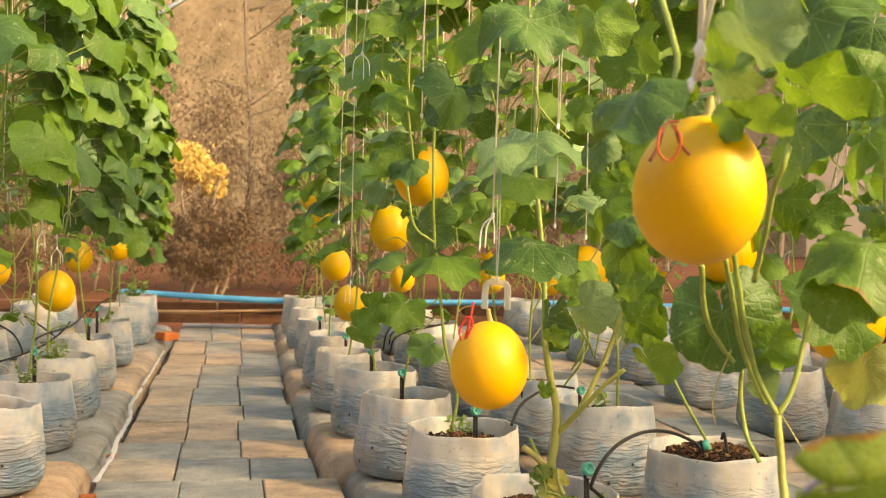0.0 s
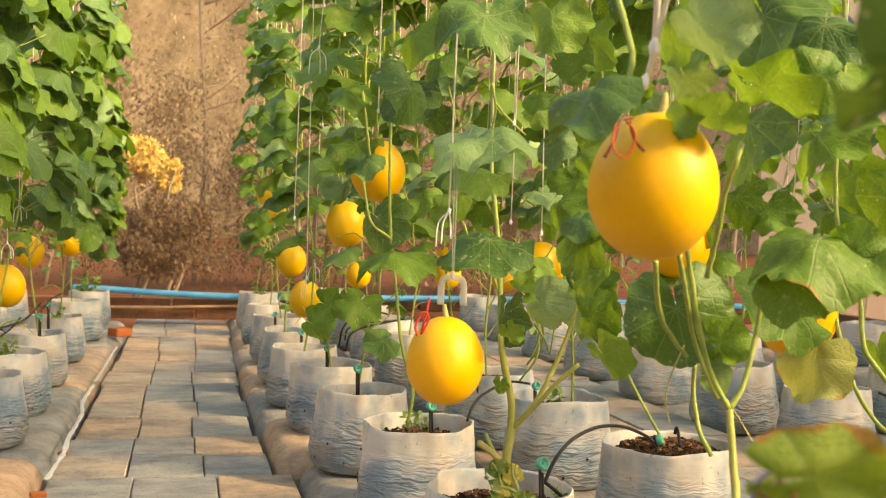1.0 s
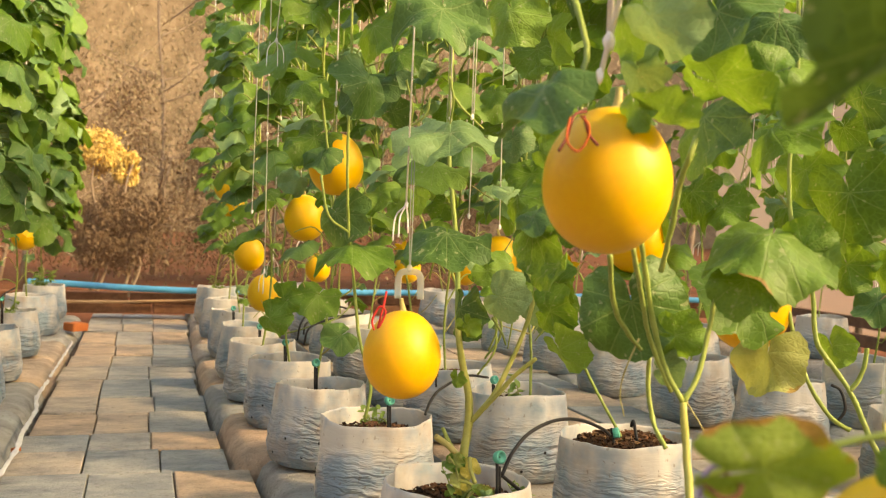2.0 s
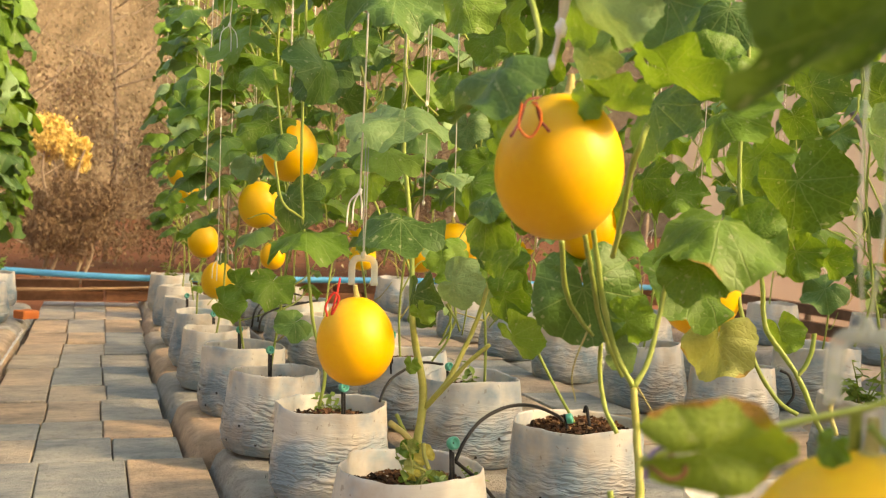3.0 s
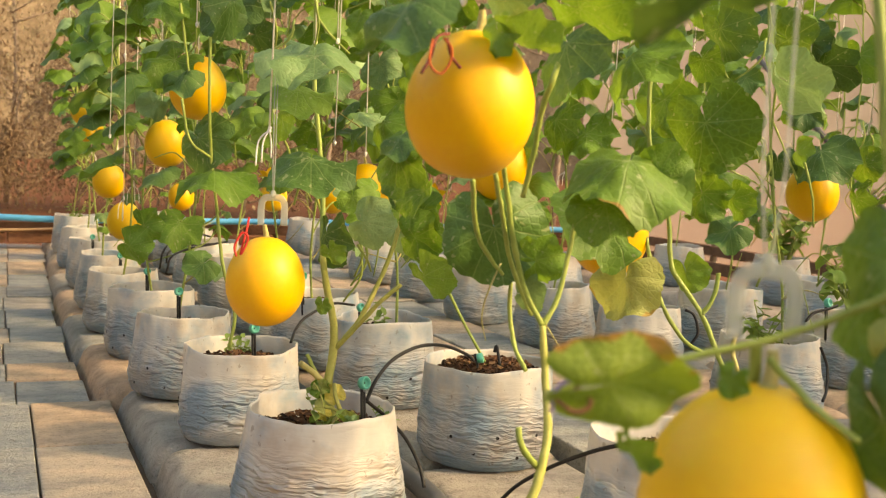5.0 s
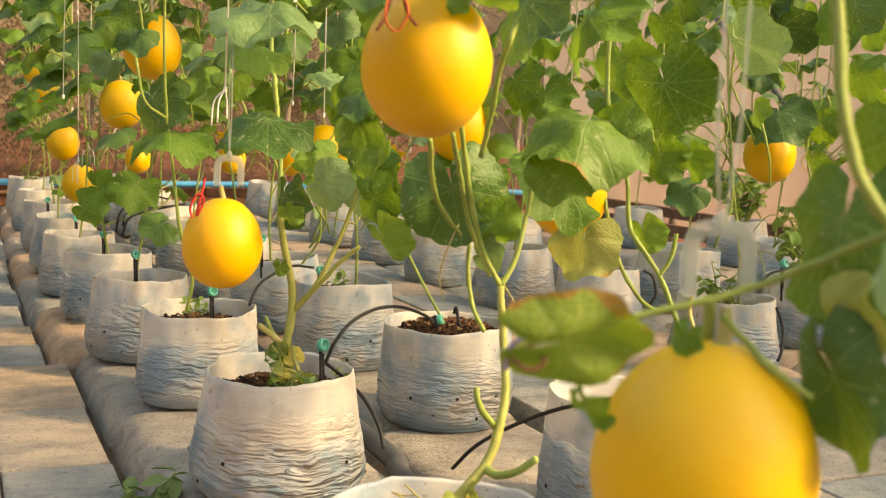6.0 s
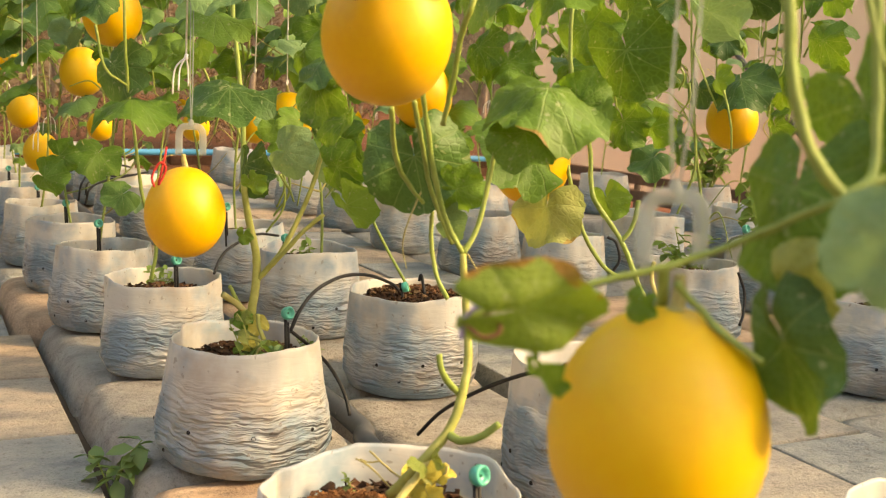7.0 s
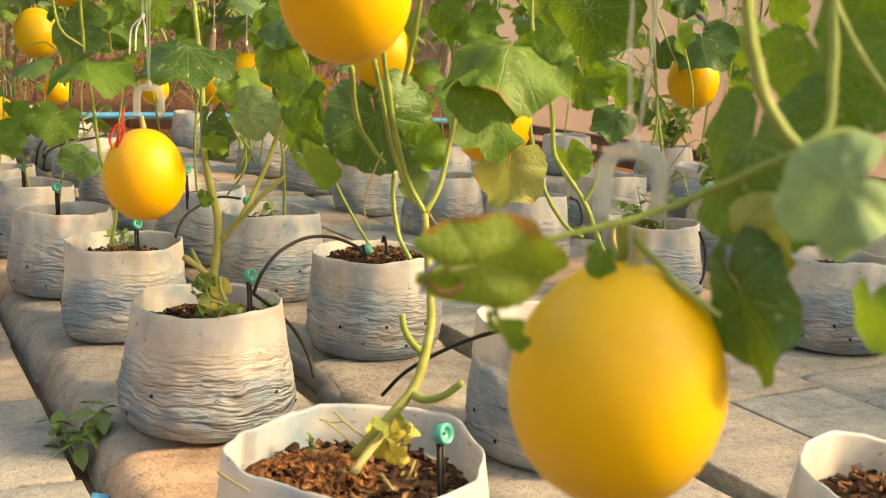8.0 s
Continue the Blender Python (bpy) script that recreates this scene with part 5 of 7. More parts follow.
leaf(vine_e, (0.899, 2.325, 0.569), (0.272, -0.605, -0.749), (-0.859, -0.504, 0.095), 0.101, "green", 5)
leaf(vine_e, (0.846, 2.335, 0.506), (0.656, -0.713, -0.246), (-0.751, -0.588, -0.299), 0.117, "pale", 4)
leaf(vine_e, (0.845, 2.339, 0.799), (-0.772, -0.149, -0.618), (-0.327, -0.740, 0.587), 0.128, "green", 4)
leaf(vine_e, (0.942, 2.323, 0.842), (0.290, -0.530, -0.797), (-0.869, -0.495, 0.014), 0.117, "green", 4)
leaf(vine_e, (0.883, 2.336, 0.930), (-0.096, -0.329, -0.939), (-0.765, -0.579, 0.281), 0.128, "green", 4)
leaf(vine_e, (0.959, 2.326, 1.028), (0.586, -0.637, -0.501), (-0.810, -0.471, -0.349), 0.128, "green", 0)
leaf(vine_e, (0.849, 2.345, 1.080), (-0.512, -0.137, -0.848), (-0.538, -0.719, 0.440), 0.139, "green", 4)
leaf(vine_e, (0.909, 2.338, 1.195), (0.340, -0.421, -0.841), (-0.860, -0.502, -0.097), 0.139, "green", 4)
leaf(vine_e, (0.799, 2.350, 0.876), (-0.240, -0.301, -0.923), (-0.680, -0.627, 0.381), 0.107, "pale", 4)
leaf(vine_e, (0.978, 2.312, 0.690), (0.136, -0.523, -0.841), (-0.858, -0.487, 0.165), 0.096, "deep", 5)

# vine before the side net
vine_f = vine(2.14, 1.9, BAG_Z + SOIL_Z, TOP, 1.2, 42, 118, label="melon vine with one fruit before the side net", bare=True)
stem(vine_f, [(1.763, 2.228, 0.389), (1.784, 2.201, 0.505), (1.772, 2.203, 0.643), (1.767, 2.225, 0.794), (1.768, 2.252, 1.000), (1.774, 2.341, 1.687)], 0.0034, 0.0024, STEM, "stem")
stem(vine_f, [(1.903, 2.118, 0.444), (1.954, 2.105, 0.515), (1.943, 2.126, 0.638), (1.963, 2.143, 0.831), (1.977, 2.160, 1.010), (1.989, 2.246, 1.697)], 0.0027, 0.002, STEM, "stem")
leaf(vine_f, (1.834, 2.111, 0.725), (-0.367, -0.669, -0.646), (-0.692, -0.268, 0.671), 0.173, "deep", 1)
leaf(vine_f, (1.786, 2.206, 0.701), (-0.105, -0.246, -0.964), (-0.954, -0.249, 0.168), 0.089, "deep", 2)
leaf(vine_f, (1.613, 2.148, 0.536), (-0.842, 0.376, -0.387), (-0.528, -0.424, 0.736), 0.123, "deep", 0)
leaf(vine_f, (1.707, 2.163, 0.548), (0.024, -0.087, -0.996), (-0.978, -0.209, -0.006), 0.063, "deep", 3)
leaf(vine_f, (1.896, 2.194, 0.943), (0.295, -0.628, -0.721), (-0.914, 0.034, -0.403), 0.166, "deep", 2)
leaf(vine_f, (1.891, 2.041, 0.623), (-0.080, -0.425, -0.902), (-0.967, 0.251, -0.032), 0.098, "green", 2)
leaf(vine_f, (1.972, 2.159, 0.968), (-0.114, -0.240, -0.964), (-0.947, -0.266, 0.179), 0.140, "green", 1)
leaf(vine_f, (1.984, 2.048, 0.989), (-0.005, -0.340, -0.941), (-0.975, -0.207, 0.081), 0.147, "deep", 1)
leaf(vine_f, (1.997, 2.020, 0.829), (-0.152, -0.269, -0.951), (-0.983, -0.055, 0.173), 0.123, "green", 2)
leaf(vine_f, (1.857, 2.215, 0.996), (0.018, -0.336, -0.942), (-0.993, -0.118, 0.023), 0.127, "deep", 0)

# vine that hangs over the camera side, its bag out of view
vine_n = vine(0.56, 0.4, BAG_Z + SOIL_Z, TOP, 1.2, 42, 132, label="melon vine close by with a large fruit and scorched leaves", bare=True)
stem(vine_n, [(0.293, 0.527, 0.563), (0.334, 0.509, 0.579), (0.378, 0.489, 0.592), (0.417, 0.471, 0.606), (0.439, 0.441, 0.626), (0.448, 0.416, 0.640), (0.475, 0.405, 0.652), (0.504, 0.384, 0.627), (0.502, 0.342, 0.529), (0.469, 0.294, 0.325)], 0.0020, 0.0026, STEM, "stem")
stem(vine_n, [(0.433, 0.487, 0.942), (0.432, 0.458, 0.801), (0.432, 0.444, 0.733), (0.432, 0.437, 0.699), (0.436, 0.429, 0.672), (0.444, 0.421, 0.652), (0.453, 0.414, 0.642)], 0.0035, 0.0035, STEM, "leaf_stalk")
stem(vine_n, [(0.519, 0.492, 0.962), (0.509, 0.466, 0.811), (0.505, 0.456, 0.751), (0.500, 0.445, 0.690), (0.489, 0.432, 0.654), (0.461, 0.421, 0.641)], 0.0029, 0.0031, STEM, "stem")
stem(vine_n, [(0.498, 0.496, 0.931), (0.498, 0.471, 0.811), (0.500, 0.455, 0.738), (0.509, 0.443, 0.702), (0.526, 0.427, 0.670)], 0.0024, 0.0024, STEM, "leaf_stalk")
stem(vine_n, [(0.417, 0.501, 0.584), (0.429, 0.492, 0.569), (0.436, 0.474, 0.556), (0.452, 0.463, 0.544)], 0.0024, 0.0022, STEM, "tendril")
stem(vine_n, [(0.418, 0.513, 0.590), (0.423, 0.519, 0.574), (0.427, 0.525, 0.559)], 0.0034, 0.0041, STEM, "fruit_stalk")
leaf(vine_n, (0.311, 0.491, 0.575), (0.896, -0.443, 0.036), (-0.415, -0.863, -0.287), 0.056, "brown", 0, False, 1.66)
leaf(vine_n, (0.490, 0.488, 0.638), (-0.347, -0.257, -0.902), (-0.917, -0.108, 0.384), 0.121, "green", 1)
leaf(vine_n, (0.464, 0.461, 0.555), (0.007, -0.407, -0.913), (-1.000, 0.007, -0.011), 0.066, "deep", 0, False, 1.6)
leaf(vine_n, (0.546, 0.495, 0.689), (0.102, -0.620, -0.778), (-0.979, -0.200, 0.031), 0.112, "green", 1)
leaf(vine_n, (0.392, 0.329, 0.636), (-0.761, 0.503, -0.409), (-0.649, -0.592, 0.478), 0.056, "pale", 2)
leaf(vine_n, (0.469, 0.463, 0.588), (-0.079, -0.995, -0.060), (-0.973, 0.090, -0.212), 0.055, "yellow", 0)
leaf(vine_n, (0.433, 0.343, 0.578), (-0.208, -0.208, -0.956), (-0.967, 0.188, 0.170), 0.038, "green", 2)
leaf(vine_n, (0.327, 0.379, 0.787), (-0.432, 0.733, -0.526), (-0.048, -0.601, -0.798), 0.088, "deep", 3, False, 1.82)
leaf(vine_n, (0.393, 0.500, 0.574), (-0.451, 0.123, -0.884), (-0.841, -0.391, 0.374), 0.022, "green", 3)
leaf(vine_n, (0.332, 0.502, 0.537), (0.356, -0.465, -0.811), (-0.919, -0.014, -0.395), 0.031, "green", 3)

# leaves added out of view, on the sun's line, to shade the nearest fruit
stem(vine_n, [(0.58, 0.40, 0.98), (0.66, 0.34, 0.96), (0.74, 0.28, 0.80)], 0.003, 0.0025, STEM, "leaf_stalk")
leaf(vine_n, (0.74, 0.28, 0.80), (0.10, 0.55, -0.83), (0.68, -0.50, 0.54), 0.17, "deep", 1)
leaf(vine_n, (0.70, 0.28, 0.765), (-0.40, -0.45, -0.60), (0.68, -0.50, 0.54), 0.13, "green", 2)

# smaller leaves between
leaf(vine_c, (0.430, 2.463, 0.695), (0.344, -0.784, -0.517), (-0.845, -0.498, 0.192), 0.146, "deep", 2, False, 1.00)
leaf(vine_b, (0.422, 2.144, 0.957), (-0.345, -0.602, -0.720), (0.612, -0.726, 0.314), 0.141, "deep", 1, False, 1.00)
leaf(vine_b, (0.480, 1.884, 0.847), (-0.571, -0.675, -0.467), (-0.218, -0.423, 0.879), 0.125, "pale", 0, False, 1.00)
leaf(vine_b, (0.645, 1.655, 0.630), (-0.10, 0.55, -0.72), (0.68, -0.50, 0.54), 0.105, "green", 2)
leaf(vine_b, (0.763, 2.235, 0.752), (-0.475, -0.820, -0.318), (0.327, -0.501, 0.801), 0.093, "pale", 4)
leaf(vine_b, (0.721, 1.980, 0.988), (-0.171, -0.854, -0.492), (-0.720, -0.232, 0.654), 0.055, "green", 0)
leaf(vine_b, (0.672, 2.051, 1.112), (-0.636, -0.654, -0.410), (0.458, -0.747, 0.481), 0.061, "green", 1)
leaf(vine_b, (0.522, 2.038, 0.804), (-0.769, -0.267, -0.581), (0.017, -0.917, 0.399), 0.050, "green", 2)
leaf(vine_b, (0.872, 2.273, 1.014), (-0.457, -0.219, -0.862), (-0.748, -0.431, 0.505), 0.079, "green", 2)
leaf(vine_b, (0.820, 2.040, 0.675), (0.453, -0.662, -0.597), (-0.670, -0.695, 0.261), 0.064, "green", 4)
leaf(vine_b, (0.801, 2.155, 0.836), (0.492, -0.760, -0.425), (-0.844, -0.536, -0.020), 0.081, "green", 1)
leaf(vine_b, (0.539, 2.057, 0.876), (-0.512, -0.825, -0.241), (0.513, -0.518, 0.684), 0.059, "pale", 4)
leaf(vine_b, (0.492, 2.127, 0.719), (0.766, -0.560, -0.317), (-0.598, -0.801, -0.030), 0.073, "green", 0)
leaf(vine_b, (0.568, 2.285, 1.021), (-0.210, -0.843, -0.496), (-0.325, -0.418, 0.848), 0.074, "pale", 5)
leaf(vine_b, (0.565, 2.273, 0.741), (0.068, -0.986, -0.150), (-0.948, -0.111, 0.299), 0.090, "green", 4)
leaf(vine_b, (0.647, 2.024, 0.936), (-0.489, -0.171, -0.855), (-0.582, -0.667, 0.466), 0.060, "green", 4)
leaf(vine_b, (0.534, 2.050, 1.072), (-0.905, -0.163, -0.394), (0.159, -0.986, 0.043), 0.075, "deep", 0)
leaf(vine_b, (0.666, 2.054, 0.917), (-0.695, -0.365, -0.619), (-0.104, -0.802, 0.589), 0.072, "green", 1)
stem(vine_b, [(0.808, 1.999, 0.799), (0.831, 1.994, 0.767), (0.863, 2.007, 0.736)], 0.0029, 0.0022, STEM, "leaf_stalk")
stem(vine_b, [(0.832, 2.058, 0.840), (0.825, 2.058, 0.778), (0.786, 2.085, 0.715)], 0.0029, 0.0022, STEM, "leaf_stalk")
stem(vine_b, [(0.525, 2.036, 0.922), (0.515, 2.037, 0.885), (0.466, 2.066, 0.849)], 0.0029, 0.0022, STEM, "leaf_stalk")
stem(vine_b, [(0.873, 2.217, 0.819), (0.867, 2.217, 0.773), (0.828, 2.244, 0.725)], 0.0029, 0.0022, STEM, "leaf_stalk")
stem(vine_b, [(0.776, 2.222, 0.981), (0.775, 2.221, 0.938), (0.747, 2.245, 0.896)], 0.0029, 0.0022, STEM, "leaf_stalk")
stem(vine_b, [(0.569, 2.265, 0.700), (0.580, 2.262, 0.672), (0.580, 2.282, 0.644)], 0.0029, 0.0022, STEM, "leaf_stalk")
stem(vine_b, [(0.803, 2.110, 1.042), (0.812, 2.107, 0.999), (0.811, 2.127, 0.958)], 0.0029, 0.0022, STEM, "leaf_stalk")
stem(vine_b, [(0.675, 2.148, 1.102), (0.698, 2.142, 1.067), (0.729, 2.156, 1.035)], 0.0029, 0.0022, STEM, "leaf_stalk")
stem(vine_b, [(0.526, 2.249, 0.979), (0.540, 2.245, 0.926), (0.543, 2.264, 0.874)], 0.0029, 0.0022, STEM, "leaf_stalk")
stem(vine_b, [(0.580, 2.079, 0.620), (0.600, 2.073, 0.557), (0.621, 2.088, 0.491)], 0.0029, 0.0022, STEM, "leaf_stalk")
stem(vine_b, [(0.547, 2.082, 0.685), (0.556, 2.079, 0.631), (0.551, 2.099, 0.574)], 0.0029, 0.0022, STEM, "leaf_stalk")
stem(vine_b, [(0.577, 2.093, 0.972), (0.586, 2.090, 0.922), (0.584, 2.109, 0.874)], 0.0029, 0.0022, STEM, "leaf_stalk")
stem(vine_b, [(0.623, 2.257, 0.963), (0.654, 2.250, 0.924), (0.702, 2.260, 0.886)], 0.0029, 0.0022, STEM, "leaf_stalk")
stem(vine_b, [(0.546, 2.085, 0.677), (0.553, 2.083, 0.643), (0.545, 2.104, 0.607)], 0.0029, 0.0022, STEM, "leaf_stalk")
leaf(vine_c, (0.353, 2.657, 0.771), (-0.695, -0.419, -0.584), (0.225, -0.899, 0.377), 0.080, "pale", 0)
leaf(vine_c, (0.372, 2.796, 0.871), (0.020, -0.793, -0.609), (-0.806, -0.373, 0.459), 0.099, "green", 1)
leaf(vine_c, (0.510, 2.622, 1.206), (-0.354, -0.259, -0.899), (-0.542, -0.726, 0.423), 0.083, "green", 5)
leaf(vine_c, (0.594, 2.605, 0.775), (0.044, -0.978, -0.202), (-0.988, -0.072, 0.138), 0.104, "deep", 0)
leaf(vine_c, (0.321, 2.733, 1.014), (-0.215, -0.373, -0.903), (-0.700, -0.586, 0.409), 0.094, "green", 5)
leaf(vine_c, (0.449, 2.878, 0.794), (-0.379, -0.711, -0.592), (-0.519, -0.367, 0.772), 0.112, "deep", 1)
leaf(vine_c, (0.502, 2.765, 1.195), (-0.212, -0.853, -0.476), (-0.580, -0.282, 0.764), 0.082, "pale", 4)
leaf(vine_c, (0.437, 2.767, 0.973), (0.533, -0.617, -0.579), (-0.774, -0.632, -0.039), 0.089, "green", 0)
leaf(vine_c, (0.592, 2.670, 0.949), (0.758, -0.564, -0.327), (-0.652, -0.642, -0.403), 0.106, "deep", 5)
leaf(vine_c, (0.501, 2.883, 1.102), (-0.094, -0.899, -0.427), (-0.638, -0.275, 0.719), 0.097, "pale", 4)
leaf(vine_c, (0.649, 2.880, 1.089), (-0.262, -0.345, -0.901), (-0.790, -0.460, 0.406), 0.116, "pale", 3)
leaf(vine_c, (0.414, 2.922, 1.254), (-0.810, -0.232, -0.539), (0.229, -0.971, 0.073), 0.085, "deep", 1)
stem(vine_c, [(0.593, 2.664, 1.112), (0.578, 2.666, 1.082), (0.510, 2.699, 1.053)], 0.0023, 0.0018, STEM, "leaf_stalk")
stem(vine_c, [(0.434, 2.582, 0.953), (0.431, 2.582, 0.904), (0.392, 2.608, 0.856)], 0.0023, 0.0018, STEM, "leaf_stalk")
stem(vine_c, [(0.463, 2.713, 0.834), (0.487, 2.707, 0.796), (0.511, 2.722, 0.758)], 0.0023, 0.0018, STEM, "leaf_stalk")
stem(vine_c, [(0.639, 2.806, 1.003), (0.674, 2.798, 0.923), (0.721, 2.807, 0.845)], 0.0023, 0.0018, STEM, "leaf_stalk")
stem(vine_c, [(0.315, 2.786, 1.170), (0.315, 2.785, 1.103), (0.277, 2.811, 1.038)], 0.0023, 0.0018, STEM, "leaf_stalk")
stem(vine_c, [(0.546, 2.805, 1.234), (0.550, 2.802, 1.168), (0.523, 2.826, 1.103)], 0.0023, 0.0018, STEM, "leaf_stalk")
stem(vine_c, [(0.331, 2.630, 1.200), (0.346, 2.625, 1.139), (0.346, 2.644, 1.080)], 0.0023, 0.0018, STEM, "leaf_stalk")
stem(vine_c, [(0.522, 2.740, 1.144), (0.531, 2.737, 1.071), (0.515, 2.759, 1.000)], 0.0023, 0.0018, STEM, "leaf_stalk")
stem(vine_c, [(0.544, 2.803, 0.788), (0.566, 2.797, 0.711), (0.581, 2.812, 0.632)], 0.0023, 0.0018, STEM, "leaf_stalk")
stem(vine_c, [(0.455, 2.708, 0.909), (0.481, 2.701, 0.832), (0.505, 2.715, 0.755)], 0.0023, 0.0018, STEM, "leaf_stalk")
stem(vine_c, [(0.544, 2.731, 1.091), (0.528, 2.732, 1.020), (0.453, 2.765, 0.948)], 0.0023, 0.0018, STEM, "leaf_stalk")
stem(vine_c, [(0.518, 2.769, 1.015), (0.519, 2.768, 0.983), (0.486, 2.794, 0.951)], 0.0023, 0.0018, STEM, "leaf_stalk")
leaf(vine_e, (1.098, 2.526, 0.490), (-0.235, -0.383, -0.893), (-0.812, -0.427, 0.397), 0.084, "green", 0)
leaf(vine_e, (1.096, 2.577, 0.627), (-0.511, -0.825, -0.243), (-0.413, -0.013, 0.911), 0.067, "pale", 1)
leaf(vine_e, (0.837, 2.469, 0.588), (-0.704, -0.679, -0.208), (0.500, -0.682, 0.534), 0.091, "green", 2)
leaf(vine_e, (0.995, 2.427, 0.904), (-0.681, -0.080, -0.728), (-0.255, -0.906, 0.338), 0.070, "deep", 1)
leaf(vine_e, (0.824, 2.425, 0.939), (-0.336, -0.755, -0.563), (-0.692, -0.207, 0.691), 0.063, "green", 3)
leaf(vine_e, (0.860, 2.644, 1.195), (-0.028, -0.760, -0.649), (-0.972, -0.132, 0.196), 0.089, "green", 3)
leaf(vine_e, (1.050, 2.586, 1.147), (-0.754, -0.471, -0.458), (0.017, -0.710, 0.704), 0.089, "green", 1)
leaf(vine_e, (0.899, 2.687, 1.082), (-0.656, -0.694, -0.298), (0.163, -0.516, 0.841), 0.081, "pale", 1)
leaf(vine_e, (1.064, 2.615, 1.129), (0.131, -0.903, -0.408), (-0.921, -0.264, 0.287), 0.097, "green", 1)
leaf(vine_e, (0.973, 2.505, 0.894), (-0.899, -0.063, -0.433), (-0.184, -0.844, 0.505), 0.084, "deep", 0)
leaf(vine_e, (0.989, 2.425, 1.199), (-0.454, -0.170, -0.875), (-0.259, -0.914, 0.312), 0.104, "pale", 4)
leaf(vine_e, (1.073, 2.579, 1.159), (0.305, -0.601, -0.739), (-0.917, -0.396, -0.057), 0.082, "green", 1)
leaf(vine_e, (1.087, 2.609, 0.968), (-0.037, -0.821, -0.570), (-0.997, -0.006, 0.073), 0.083, "green", 2)
leaf(vine_e, (0.993, 2.567, 0.793), (0.100, -0.444, -0.890), (-0.465, -0.812, 0.353), 0.100, "green", 5)
leaf(vine_e, (0.946, 2.709, 0.879), (0.105, -0.628, -0.771), (-0.701, -0.597, 0.391), 0.100, "deep", 1)
leaf(vine_e, (1.086, 2.511, 1.005), (-0.399, -0.145, -0.905), (-0.793, -0.441, 0.421), 0.073, "pale", 1)
stem(vine_e, [(0.851, 2.479, 1.038), (0.850, 2.478, 1.008), (0.818, 2.504, 0.980)], 0.0023, 0.0018, STEM, "leaf_stalk")
stem(vine_e, [(0.885, 2.493, 0.865), (0.871, 2.494, 0.789), (0.808, 2.525, 0.711)], 0.0023, 0.0018, STEM, "leaf_stalk")
stem(vine_e, [(1.144, 2.616, 0.711), (1.167, 2.611, 0.660), (1.189, 2.625, 0.608)], 0.0023, 0.0018, STEM, "leaf_stalk")
stem(vine_e, [(0.893, 2.598, 0.720), (0.893, 2.597, 0.657), (0.862, 2.622, 0.592)], 0.0023, 0.0018, STEM, "leaf_stalk")
stem(vine_e, [(0.833, 2.419, 1.070), (0.818, 2.421, 1.036), (0.755, 2.453, 1.004)], 0.0023, 0.0018, STEM, "leaf_stalk")
stem(vine_e, [(0.947, 2.502, 0.482), (0.951, 2.501, 0.443), (0.931, 2.524, 0.401)], 0.0023, 0.0018, STEM, "leaf_stalk")
stem(vine_e, [(0.888, 2.449, 0.671), (0.911, 2.444, 0.643), (0.936, 2.459, 0.613)], 0.0023, 0.0018, STEM, "leaf_stalk")
stem(vine_e, [(1.078, 2.633, 0.499), (1.098, 2.628, 0.450), (1.116, 2.643, 0.399)], 0.0023, 0.0018, STEM, "leaf_stalk")
stem(vine_e, [(0.787, 2.420, 1.172), (0.813, 2.414, 1.129), (0.845, 2.428, 1.090)], 0.0023, 0.0018, STEM, "leaf_stalk")
stem(vine_e, [(0.945, 2.389, 0.480), (0.957, 2.385, 0.441), (0.957, 2.405, 0.398)], 0.0023, 0.0018, STEM, "leaf_stalk")
stem(vine_e, [(0.818, 2.402, 0.546), (0.829, 2.398, 0.473), (0.826, 2.417, 0.396)], 0.0023, 0.0018, STEM, "leaf_stalk")
stem(vine_e, [(0.868, 2.470, 1.193), (0.874, 2.468, 1.170), (0.857, 2.491, 1.150)], 0.0023, 0.0018, STEM, "leaf_stalk")
stem(vine_e, [(0.991, 2.661, 1.024), (0.977, 2.663, 0.999), (0.911, 2.696, 0.976)], 0.0023, 0.0018, STEM, "leaf_stalk")
stem(vine_e, [(0.842, 2.414, 0.839), (0.848, 2.412, 0.789), (0.833, 2.434, 0.738)], 0.0023, 0.0018, STEM, "leaf_stalk")
stem(vine_e, [(0.923, 2.563, 1.168), (0.938, 2.559, 1.091), (0.941, 2.577, 1.015)], 0.0023, 0.0018, STEM, "leaf_stalk")
stem(vine_e, [(1.058, 2.501, 1.082), (1.043, 2.503, 1.028), (0.978, 2.535, 0.975)], 0.0023, 0.0018, STEM, "leaf_stalk")
leaf(vine_b, (0.831, 2.203, 0.567), (-0.849, -0.282, -0.447), (-0.083, -0.765, 0.639), 0.084, "green", 1)
leaf(vine_b, (0.800, 2.161, 0.607), (0.214, -0.738, -0.640), (-0.673, -0.586, 0.451), 0.084, "deep", 2)
leaf(vine_b, (0.653, 2.045, 0.595), (-0.294, -0.473, -0.830), (-0.231, -0.808, 0.543), 0.066, "green", 0)
leaf(vine_b, (0.662, 2.116, 0.595), (0.460, -0.794, -0.397), (-0.833, -0.540, 0.116), 0.066, "deep", 5)
leaf(vine_b, (0.719, 2.337, 0.569), (0.662, -0.679, -0.317), (-0.747, -0.568, -0.346), 0.063, "green", 1)
leaf(vine_b, (0.814, 2.078, 0.531), (0.080, -0.561, -0.824), (-0.491, -0.742, 0.457), 0.083, "green", 2)
leaf(vine_b, (0.692, 2.123, 0.551), (-0.314, -0.846, -0.432), (-0.096, -0.424, 0.901), 0.054, "green", 2)
leaf(vine_b, (0.679, 2.140, 0.604), (-0.735, -0.632, -0.248), (0.406, -0.702, 0.586), 0.086, "pale", 3)
